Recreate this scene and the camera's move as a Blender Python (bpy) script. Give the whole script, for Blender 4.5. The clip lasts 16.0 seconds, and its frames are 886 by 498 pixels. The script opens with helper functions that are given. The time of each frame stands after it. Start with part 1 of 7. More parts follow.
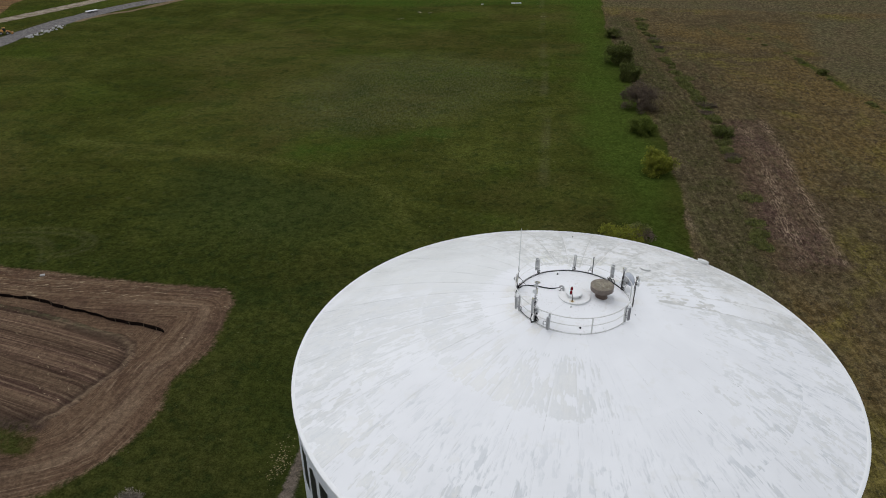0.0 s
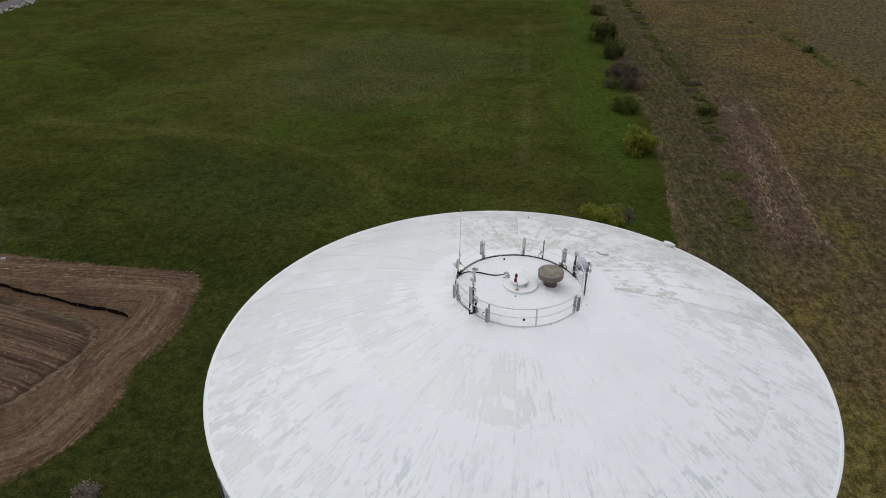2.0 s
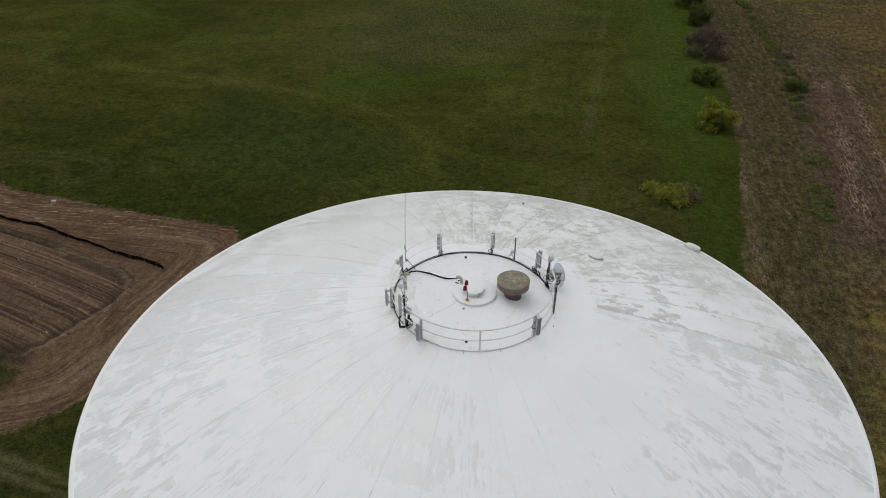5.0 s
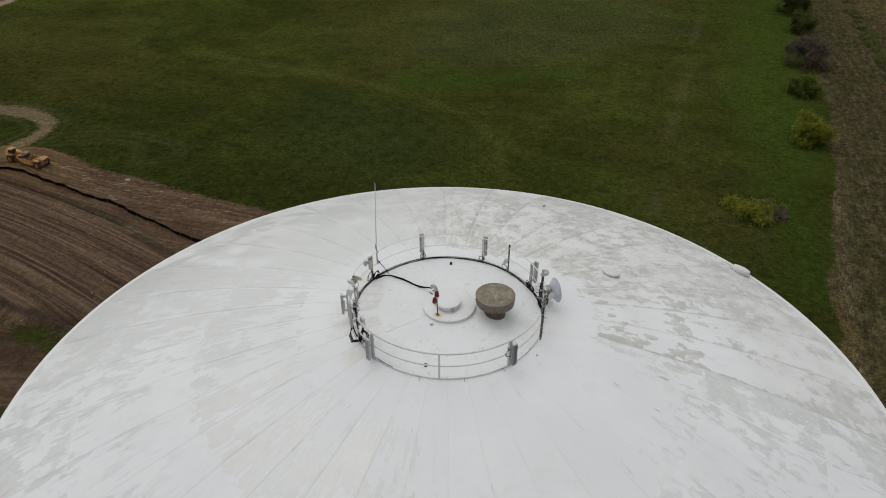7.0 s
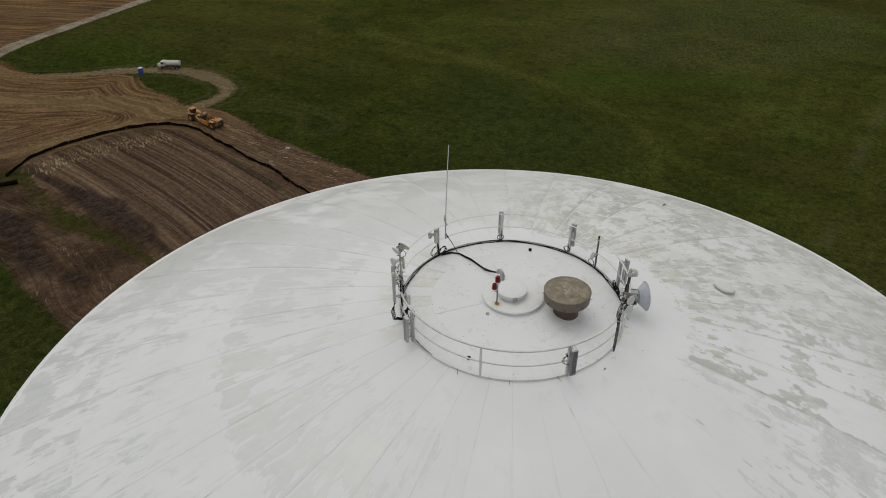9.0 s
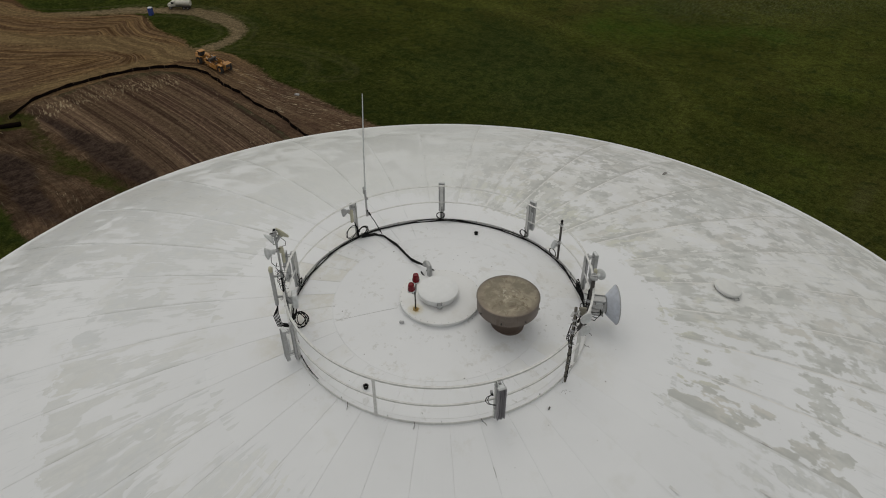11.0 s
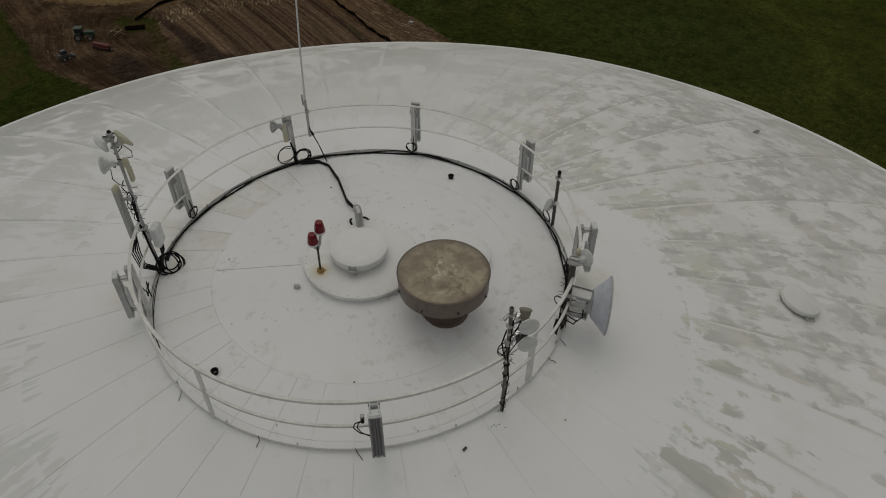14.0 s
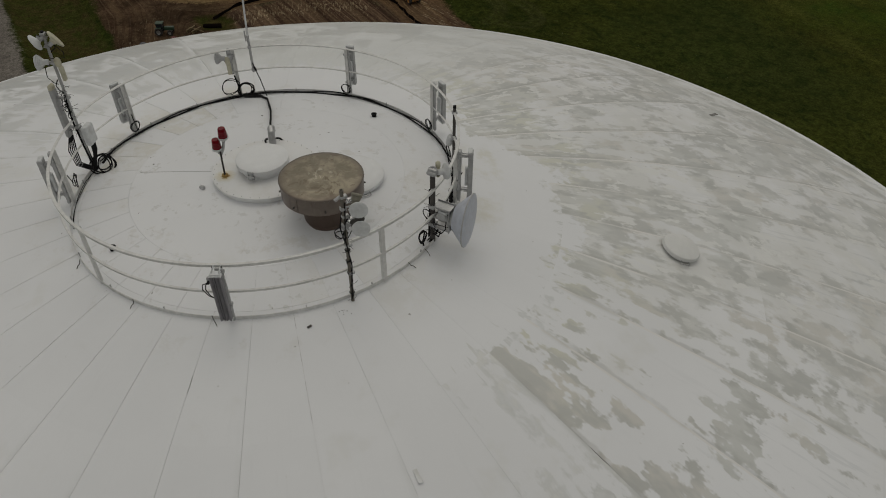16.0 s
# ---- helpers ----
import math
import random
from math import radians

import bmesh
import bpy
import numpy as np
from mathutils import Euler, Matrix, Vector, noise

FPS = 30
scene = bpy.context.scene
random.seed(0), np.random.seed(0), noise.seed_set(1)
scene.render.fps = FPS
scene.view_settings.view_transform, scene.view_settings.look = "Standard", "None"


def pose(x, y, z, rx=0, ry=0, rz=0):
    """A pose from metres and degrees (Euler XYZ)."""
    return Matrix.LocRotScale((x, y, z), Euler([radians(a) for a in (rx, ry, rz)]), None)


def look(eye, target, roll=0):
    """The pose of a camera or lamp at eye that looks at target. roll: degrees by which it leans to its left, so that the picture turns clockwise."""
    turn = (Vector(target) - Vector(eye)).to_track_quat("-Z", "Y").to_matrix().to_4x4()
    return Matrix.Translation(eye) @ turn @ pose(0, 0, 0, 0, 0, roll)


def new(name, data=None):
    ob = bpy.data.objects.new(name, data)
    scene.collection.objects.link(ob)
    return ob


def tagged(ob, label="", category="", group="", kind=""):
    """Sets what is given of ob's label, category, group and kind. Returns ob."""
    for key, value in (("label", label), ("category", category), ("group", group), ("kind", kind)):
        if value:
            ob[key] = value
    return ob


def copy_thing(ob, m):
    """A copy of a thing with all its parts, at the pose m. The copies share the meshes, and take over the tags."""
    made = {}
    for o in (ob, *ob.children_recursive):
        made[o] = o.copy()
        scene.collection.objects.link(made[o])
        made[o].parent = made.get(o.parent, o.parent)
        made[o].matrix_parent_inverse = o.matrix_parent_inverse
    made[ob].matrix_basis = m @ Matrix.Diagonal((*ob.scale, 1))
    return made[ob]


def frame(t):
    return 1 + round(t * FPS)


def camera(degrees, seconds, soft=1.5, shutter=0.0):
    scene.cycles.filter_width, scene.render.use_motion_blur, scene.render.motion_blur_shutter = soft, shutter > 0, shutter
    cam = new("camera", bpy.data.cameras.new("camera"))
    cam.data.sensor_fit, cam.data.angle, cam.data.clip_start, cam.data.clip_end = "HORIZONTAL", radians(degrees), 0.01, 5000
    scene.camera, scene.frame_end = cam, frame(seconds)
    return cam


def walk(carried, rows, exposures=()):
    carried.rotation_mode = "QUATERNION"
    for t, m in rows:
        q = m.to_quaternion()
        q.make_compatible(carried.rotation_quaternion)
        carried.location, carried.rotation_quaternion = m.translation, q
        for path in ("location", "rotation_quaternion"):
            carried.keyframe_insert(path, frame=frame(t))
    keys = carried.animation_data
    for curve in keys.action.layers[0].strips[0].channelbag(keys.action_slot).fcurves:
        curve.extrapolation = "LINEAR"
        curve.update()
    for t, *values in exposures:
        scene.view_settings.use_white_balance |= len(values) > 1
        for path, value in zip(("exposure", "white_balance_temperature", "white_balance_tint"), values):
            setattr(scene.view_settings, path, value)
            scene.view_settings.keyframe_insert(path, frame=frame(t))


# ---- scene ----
cam = camera(63.86, 16.0, soft=1.0)
ROWS = [
    (0, -2.509, -34.772, 85.243, 8.13, -29.46, -0.13),
    (0.5, -2.051, -33.746, 84.613, 7.32, -29.48, 0.01),
    (1, -1.556, -32.714, 84.075, 7.19, -29.45, 0.15),
    (1.5, -0.962, -31.659, 83.649, 7.12, -29.44, 0.24),
    (2, -0.108, -30.661, 83.255, 7.06, -31.03, 0.22),
    (2.5, 0.849, -29.631, 82.784, 7.84, -31.48, 0.26),
    (3, 1.735, -28.431, 82.298, 8.93, -31.38, 0.29),
    (3.5, 2.470, -27.015, 81.780, 10.50, -31.31, 0.24),
    (4, 3.061, -25.453, 81.253, 13.22, -31.23, 0.28),
    (4.5, 3.703, -23.880, 80.725, 13.40, -33.05, 0.34),
    (4.7, 3.960, -23.430, 80.700, 13.51, -33.77, 0.34),
    (6.8, 6.629, -18.266, 78.349, 20.22, -34.03, 0.07),
    (7, 6.846, -17.863, 78.081, 21.39, -33.93, 0.10),
    (7.5, 7.299, -17.023, 77.487, 24.75, -33.99, 0.05),
    (8, 7.755, -16.397, 76.978, 28.18, -33.98, -0.15),
    (8.5, 7.973, -15.603, 76.369, 32.31, -33.94, -0.24),
    (9, 8.044, -14.631, 75.737, 35.72, -34.07, -0.25),
    (9.2, 8.075, -14.336, 75.560, 35.66, -34.32, 0.19),
    (11.3, 7.228, -8.354, 73.111, 38.89, -38.88, 0.01),
    (11.5, 7.174, -7.806, 72.887, 39.73, -39.43, 0.06),
    (12, 7.097, -6.481, 72.324, 42.25, -40.98, -0.02),
    (12.5, 7.012, -5.361, 71.935, 44.07, -42.13, 0.04),
    (13, 6.881, -4.926, 71.738, 44.12, -42.56, 0.04),
    (13.5, 6.816, -4.678, 71.125, 46.49, -42.58, -0.05),
    (14, 7.030, -4.414, 70.577, 49.13, -42.51, 0.09),
    (14.5, 7.542, -4.335, 70.374, 49.36, -42.52, 0.20),
    (15, 8.304, -4.174, 70.150, 52.26, -42.53, 0.30),
    (15.5, 9.238, -3.846, 70.036, 53.21, -41.67, 0.41),
    (16, 10.177, -3.280, 70.035, 55.54, -41.14, 0.51),
]
EXPOSURES = [(0.0, 0.03, 6350, 10), (2.0, -0.04, 6400, 10), (2.5, -0.09, 6400, 10), (4.0, -0.11, 6500, 9), (7.0, -0.24, 6700, 8), (9.0, -0.36, 6850, 7), (11.5, -0.66, 7000, 7), (12.0, -0.75, 7050, 7), (12.5, -0.94, 7050, 7), (13.5, -1.10, 7100, 7), (14.5, -1.08, 7150, 7), (16.0, -1.01, 7150, 7)]
walk(cam, [(t, pose(x, y, z, 90 + pitch, 0, yaw) @ pose(0, 0, 0, 0, 0, roll)) for t, x, y, z, yaw, pitch, roll in ROWS], EXPOSURES)
# ---- sky, sun ----
SUN_AZ, SUN_EL = 150.0, 62.0
world = bpy.data.worlds.new("overcast_sky")
scene.world = world
world.use_nodes = True
wn = world.node_tree
wn.nodes.clear()
sky = wn.nodes.new("ShaderNodeTexSky")
sky.sky_type = "NISHITA"
sky.sun_disc = False
sky.sun_elevation = radians(SUN_EL)
sky.sun_rotation = radians(90 - SUN_AZ)
sky.air_density, sky.dust_density, sky.ozone_density = 1.0, 4.0, 1.0
cloud = wn.nodes.new("ShaderNodeHueSaturation")
cloud.inputs["Saturation"].default_value = 0.22
bg = wn.nodes.new("ShaderNodeBackground")
bg.inputs["Strength"].default_value = 0.118
wout = wn.nodes.new("ShaderNodeOutputWorld")
wn.links.new(sky.outputs[0], cloud.inputs["Color"])
veil = wn.nodes.new("ShaderNodeMix")
veil.data_type = "RGBA"
veil.inputs[0].default_value = 0.62
veil.inputs[7].default_value = (7.2, 7.35, 7.6, 1)
wn.links.new(cloud.outputs[0], veil.inputs[6])
wn.links.new(veil.outputs[2], bg.inputs["Color"])
wn.links.new(bg.outputs[0], wout.inputs["Surface"])

sun = new("sun", bpy.data.lights.new("sun", "SUN"))
sun.data.energy = 0.5
sun.data.angle = radians(55)
sun.data.color = (1.0, 0.97, 0.93)
sa, se = radians(SUN_AZ), radians(SUN_EL)
sun.matrix_world = look((0, 0, 300), (-math.cos(sa) * math.cos(se), -math.sin(sa) * math.cos(se), 300 - math.sin(se)))

# ---- materials ----
class Nodes:
    """Short names for the nodes of one material."""

    def __init__(self, name):
        self.mat = bpy.data.materials.new(name)
        self.mat.use_nodes = True
        self.t = self.mat.node_tree
        self.bsdf = self.t.nodes["Principled BSDF"]

    def put(self, socket, value):
        if isinstance(value, bpy.types.NodeSocket):
            self.t.links.new(value, socket)
        elif isinstance(value, (tuple, list)) and len(value) == 3 and socket.type == "RGBA":
            socket.default_value = (*value, 1)
        else:
            socket.default_value = value

    def position(self):
        return self.t.nodes.new("ShaderNodeNewGeometry").outputs["Position"]

    def local(self):
        return self.t.nodes.new("ShaderNodeTexCoord").outputs["Object"]

    def rand(self):
        return self.t.nodes.new("ShaderNodeObjectInfo").outputs["Random"]

    def island(self):
        return self.t.nodes.new("ShaderNodeNewGeometry").outputs["Random Per Island"]

    def attr(self, name):
        n = self.t.nodes.new("ShaderNodeAttribute")
        n.attribute_name = name
        s = self.t.nodes.new("ShaderNodeSeparateColor")
        self.t.links.new(n.outputs["Color"], s.inputs[0])
        return s.outputs[0], s.outputs[1], s.outputs[2], n.outputs["Alpha"]

    def xyz(self, v):
        n = self.t.nodes.new("ShaderNodeSeparateXYZ")
        self.put(n.inputs[0], v)
        return n.outputs

    def vec(self, x, y, z):
        n = self.t.nodes.new("ShaderNodeCombineXYZ")
        for s, v in zip(n.inputs, (x, y, z)):
            self.put(s, v)
        return n.outputs[0]

    def mul(self, v, s):
        n = self.t.nodes.new("ShaderNodeVectorMath")
        n.operation = "MULTIPLY"
        self.put(n.inputs[0], v)
        self.put(n.inputs[1], s)
        return n.outputs[0]

    def add(self, v, s):
        n = self.t.nodes.new("ShaderNodeVectorMath")
        n.operation = "ADD"
        self.put(n.inputs[0], v)
        self.put(n.inputs[1], s)
        return n.outputs[0]

    def m(self, op, a, b=0.0, clamp=False):
        n = self.t.nodes.new("ShaderNodeMath")
        n.operation, n.use_clamp = op, clamp
        self.put(n.inputs[0], a)
        self.put(n.inputs[1], b)
        return n.outputs[0]

    def step(self, v, lo, hi, a=0.0, b=1.0):
        n = self.t.nodes.new("ShaderNodeMapRange")
        n.interpolation_type = "SMOOTHSTEP"
        for s, x in zip(n.inputs, (v, lo, hi, a, b)):
            self.put(s, x)
        return n.outputs[0]

    def noise(self, v, scale, detail=4.0, rough=0.55, warp=0.0):
        n = self.t.nodes.new("ShaderNodeTexNoise")
        self.put(n.inputs["Vector"], v)
        for k, x in (("Scale", scale), ("Detail", detail), ("Roughness", rough), ("Distortion", warp)):
            n.inputs[k].default_value = x
        return n.outputs[0]

    def mix(self, fac, a, b):
        n = self.t.nodes.new("ShaderNodeMix")
        n.data_type = "RGBA"
        self.put(n.inputs[0], fac)
        self.put(n.inputs[6], a)
        self.put(n.inputs[7], b)
        return n.outputs[2]

    def scale(self, col, fac):
        n = self.t.nodes.new("ShaderNodeMix")
        n.data_type, n.blend_type = "RGBA", "MULTIPLY"
        n.inputs[0].default_value = 1
        self.put(n.inputs[6], col)
        c = self.t.nodes.new("ShaderNodeCombineColor")
        for s in c.inputs:
            self.put(s, fac)
        self.put(n.inputs[7], c.outputs[0])
        return n.outputs[2]

    def bump(self, height, strength=0.3, distance=0.01):
        n = self.t.nodes.new("ShaderNodeBump")
        n.inputs["Strength"].default_value = strength
        n.inputs["Distance"].default_value = distance
        self.put(n.inputs["Height"], height)
        self.put(self.bsdf.inputs["Normal"], n.outputs[0])

    def done(self, color, rough=0.6, metal=0.0, spec=0.5, **more):
        self.put(self.bsdf.inputs["Base Color"], color)
        self.put(self.bsdf.inputs["Roughness"], rough)
        self.put(self.bsdf.inputs["Metallic"], metal)
        self.put(self.bsdf.inputs["Specular IOR Level"], spec)
        for k, v in more.items():
            self.put(self.bsdf.inputs[k.replace("_", " ")], v)
        return self.mat


def plain(name, color, rough=0.6, metal=0.0, wear=None, grain=40.0, amount=0.5, spec=0.5, mottle=(0.86, 1.1)):
    """A painted, plastic or metal surface with grain and a second colour where it is worn."""
    n = Nodes(name)
    p = n.local()
    g = n.noise(p, grain, 5)
    w = n.step(n.noise(p, grain * 0.18, 5, 0.65), 0.5, 0.72, 0.0, amount)
    c = n.mix(w, color, wear or tuple(x * 0.6 for x in color))
    c = n.scale(c, n.step(g, 0.2, 0.8, *mottle))
    n.bump(g, 0.12, 0.004)
    return n.done(c, n.step(g, 0.2, 0.8, rough - 0.08, rough + 0.1), metal, spec)


def roof_paint():
    """White tank coating: the older grey coat shows through in ragged smears that run down the slope."""
    n = Nodes("roof_coating")
    p = n.position()
    x, y, z = n.xyz(p)
    r = n.m("SQRT", n.m("ADD", n.m("MULTIPLY", x, x), n.m("MULTIPLY", y, y)))
    cx, sy = n.m("DIVIDE", x, r), n.m("DIVIDE", y, r)
    tone = n.rand()
    warp = n.mul(n.vec(n.m("SUBTRACT", n.noise(p, 1.1, 2, 0.5), 0.5), n.m("SUBTRACT", n.noise(n.add(p, (9, 3, 1)), 1.1, 2, 0.5), 0.5), n.m("SUBTRACT", n.noise(n.add(p, (2, 8, 1)), 2.0, 2, 0.5), 0.5)), (0.9, 0.9, 0.8))

    def down(across, length, shift=0.0):
        """Coordinates that run with the slope, so that marks are longer than wide."""
        return n.add(n.vec(n.m("MULTIPLY", cx, across), n.m("MULTIPLY", sy, across), n.m("ADD", n.m("MULTIPLY", r, length), n.m("MULTIPLY", tone, shift))), warp)

    big = n.noise(down(7.0, 0.35, 9.0), 0.5, 3, 0.5)
    mid = n.noise(down(15.0, 0.75, 31.0), 1.15, 3, 0.55)
    smear = n.noise(down(38.0, 1.0, 17.0), 1.15, 3, 0.55)
    hair = n.noise(down(95.0, 0.8, 5.0), 1.1, 3, 0.6)
    cell = n.noise(p, 3.6, 3, 0.58)
    ragr = n.m("ADD", r, n.m("ADD", n.m("MULTIPLY", n.m("SUBTRACT", smear, 0.5), 1.6), n.m("MULTIPLY", n.m("SUBTRACT", mid, 0.5), 0.9)))
    arc = n.m("ADD", r, n.m("MULTIPLY", n.m("SUBTRACT", cell, 0.5), 0.35))
    out = n.step(ragr, 4.9, 5.5)
    frayed = n.m("ADD", arc, n.m("ADD", n.m("MULTIPLY", n.m("SUBTRACT", cell, 0.5), 0.7), n.m("MULTIPLY", n.m("SUBTRACT", smear, 0.5), 0.9)))
    ring2 = n.m("MULTIPLY", out, n.m("SUBTRACT", 1.0, n.step(frayed, 8.55, 8.85)))
    outer = n.step(ragr, 8.8, 11.5)
    rim = n.step(ragr, 13.0, 14.2)

    def side(deg, lo, hi):
        """1 on the side that faces this bearing."""
        a = math.radians(deg)
        return n.step(n.m("ADD", n.m("MULTIPLY", cx, math.cos(a)), n.m("MULTIPLY", sy, math.sin(a))), lo, hi)

    far = side(62, 0.30, 0.62)
    back = side(105, 0.1, 0.6)
    west = side(185, 0.25, 0.75)
    sw = side(-118, 0.60, 0.86)
    nw = side(150, 0.30, 0.85)
    east = side(-8, 0.6, 0.9)
    se = side(-40, 0.5, 0.9)
    lean = n.m("MULTIPLY", n.m("MULTIPLY", far, out), n.step(r, 7.5, 10.5, 0.84, 1.06))
    lean = n.m("MAXIMUM", lean, n.m("MULTIPLY", n.m("MULTIPLY", back, out), 0.90))
    swell = n.step(r, 5.2, 8.3, 0.86, 1.16)
    lean = n.m("MAXIMUM", lean, n.m("MULTIPLY", n.m("MULTIPLY", west, ring2), swell))
    lean = n.m("MAXIMUM", lean, n.m("MULTIPLY", n.m("MULTIPLY", side(168, 0.35, 0.8), outer), 0.90))
    lean = n.m("MAXIMUM", lean, n.m("MULTIPLY", n.m("MULTIPLY", west, n.step(ragr, 10.8, 13.6)), 0.88))
    lean = n.m("MAXIMUM", lean, n.m("MULTIPLY", n.m("MULTIPLY", sw, ring2), swell))
    lean = n.m("MAXIMUM", lean, n.m("MULTIPLY", n.m("MULTIPLY", east, n.step(ragr, 6.5, 8.5)), 0.72))
    lean = n.m("MAXIMUM", lean, n.m("MULTIPLY", n.m("MULTIPLY", se, rim), 0.80))
    lean = n.m("MAXIMUM", lean, n.m("MULTIPLY", n.m("MULTIPLY", nw, n.step(ragr, 6.0, 10.0)), 1.15))
    lean = n.m("ADD", lean, n.m("MULTIPLY", n.m("SUBTRACT", tone, 0.5), 0.34))
    level = n.m("ADD", n.m("ADD", n.m("MULTIPLY", mid, 0.46), n.m("MULTIPLY", big, 0.26)), n.m("ADD", n.m("MULTIPLY", smear, 0.30), n.m("MULTIPLY", hair, 0.10)))
    # on the far side the marks are blotches, hardly longer than wide
    blot = n.add(n.vec(n.m("MULTIPLY", cx, 17.0), n.m("MULTIPLY", sy, 17.0), n.m("ADD", n.m("MULTIPLY", r, 0.9), n.m("MULTIPLY", tone, 31.0))), n.mul(warp, (1.3, 1.3, 1.3)))
    blob = n.m("ADD", n.m("ADD", n.m("MULTIPLY", n.noise(blot, 0.85, 5, 0.60), 0.52), n.m("MULTIPLY", big, 0.16)), n.m("ADD", n.m("MULTIPLY", cell, 0.26), n.m("MULTIPLY", smear, 0.18)))
    mixed = n.m("MULTIPLY", n.m("MAXIMUM", far, east), 0.85)
    level = n.m("ADD", n.m("MULTIPLY", level, n.m("SUBTRACT", 1.0, mixed)), n.m("MULTIPLY", blob, mixed))
    over = n.m("SUBTRACT", level, n.m("SUBTRACT", 0.720, n.m("MULTIPLY", lean, 0.190)))
    # painted-over lap seams keep a clean white band on one side and a thin painted-in shadow line on the other
    turn = n.m("FRACT", n.m("ADD", n.m("DIVIDE", n.m("SUBTRACT", n.m("ARCTAN2", y, x), math.radians(1.6)), math.radians(10.0)), 72.0))
    gone = n.m("ADD", n.m("MULTIPLY", n.m("MULTIPLY", turn, r), math.radians(10.0)), n.m("MULTIPLY", n.m("SUBTRACT", cell, 0.5), 0.16))
    left = n.m("MULTIPLY", n.m("MULTIPLY", n.m("SUBTRACT", 1.0, turn), r), math.radians(10.0))
    bearing = n.m("MULTIPLY", n.m("ARCTAN2", y, x), 180.0 / math.pi)
    hazy = n.m("MULTIPLY", side(148, 0.30, 0.70), n.m("SUBTRACT", 1.0, n.m("MULTIPLY", side(-150, 0.55, 0.85), 0.8)))
    band = n.m("MULTIPLY", n.step(gone, 0.13, 0.06), n.m("SUBTRACT", 1.0, n.step(side(60, 0.55, 0.68), 0.0, 1.0)))
    for rr in (8.7, 12.7):
        band = n.m("MAXIMUM", band, n.step(n.m("ABSOLUTE", n.m("SUBTRACT", arc, rr + 0.04)), 0.11, 0.03, 0.0, 0.6))
    band = n.m("MULTIPLY", band, n.step(n.noise(n.add(p, (8, 8, 3)), 0.5, 3), 0.36, 0.56))
    lap_shadow = n.m("MULTIPLY", n.step(left, 0.10, 0.0), n.m("MULTIPLY", n.step(n.noise(n.add(p, (1, 9, 3)), 0.6, 4, 0.6), 0.46, 0.62), n.step(r, 4.8, 6.0)))
    patch = n.step(over, -0.012, n.m("ADD", 0.016, n.m("MULTIPLY", n.step(n.noise(n.add(p, (2, 2, 9)), 0.6, 3), 0.35, 0.65), n.m("ADD", 0.05, n.m("MULTIPLY", hazy, 0.10)))))
    patch = n.m("MULTIPLY", patch, n.m("SUBTRACT", 1.0, n.m("MULTIPLY", band, 0.85)))
    # brush-like strokes where the last coat ran thin
    front = n.m("ADD", n.m("MULTIPLY", outer, n.step(r, 8.5, 15.0, 0.45, 1.0)), n.m("MULTIPLY", n.m("MAXIMUM", west, sw), n.m("MULTIPLY", ring2, 0.6)))
    gate = n.m("MULTIPLY", n.step(big, 0.36, 0.56), n.step(mid, 0.36, 0.54))
    strokes = n.m("MULTIPLY", n.m("MULTIPLY", n.step(smear, 0.50, 0.60), gate), front)
    lines = n.m("MULTIPLY", n.m("MULTIPLY", n.step(hair, 0.55, 0.64), n.step(mid, 0.44, 0.58)), n.m("MULTIPLY", n.step(r, 6.0, 14.0, 0.05, 0.75), n.m("SUBTRACT", 1.0, n.m("MULTIPLY", hazy, 0.6))))
    white = n.mix(n.step(n.noise(p, 0.35, 4), 0.3, 0.7), (0.785, 0.795, 0.815), (0.745, 0.755, 0.775))
    old = n.mix(n.step(n.noise(down(9.0, 0.4), 0.7, 3), 0.40, 0.64), (0.592, 0.610, 0.622), (0.612, 0.618, 0.606))
    old = n.mix(n.m("MULTIPLY", n.m("SUBTRACT", 1.0, n.step(over, 0.01, 0.09)), n.m("ADD", 0.20, n.m("MULTIPLY", far, 0.55))), old, (0.475, 0.490, 0.480))
    old = n.mix(n.m("MULTIPLY", n.step(n.noise(n.add(blot, (5, 5, 5)), 1.5, 4, 0.6), 0.54, 0.66), n.m("ADD", 0.15, n.m("MULTIPLY", far, 0.45))), old, (0.455, 0.470, 0.455))
    old = n.mix(n.m("MULTIPLY", n.step(n.noise(n.add(p, (11, 4, 6)), 0.8, 4, 0.6), 0.54, 0.68), 0.35), old, (0.600, 0.585, 0.530))
    old = n.mix(n.step(cell, 0.52, 0.64, 0, 0.55), old, (0.66, 0.665, 0.64))
    # on the sunny eastern plates the last coat was never put on: whole plates are bare from one seam and one ring on
    ringed = n.m("ADD", r, n.m("MULTIPLY", n.m("SUBTRACT", cell, 0.5), 1.5))
    bare = n.m("MULTIPLY", n.m("MULTIPLY", n.step(bearing, 11.55, 11.75), n.step(bearing, 140.0, 100.0)), n.step(n.m("SUBTRACT", n.m("ADD", ringed, n.step(bearing, 62.0, 82.0, 0.0, 0.9)), n.m("MULTIPLY", tone, 0.55)), 4.85, 5.05))
    soft = n.mul(warp, (0.5, 0.5, 0.5))

    def slope(across, length, shift):
        """Like down(), but running on across the seams."""
        return n.add(n.add(n.vec(n.m("MULTIPLY", cx, across), n.m("MULTIPLY", sy, across), n.m("MULTIPLY", r, length)), soft), shift)

    away = n.m("MAXIMUM", n.step(bearing, 28.0, 46.0), n.step(r, 9.5, 12.5))
    lump = n.noise(n.add(p, (4, 1, 0)), 2.7, 3, 0.60)
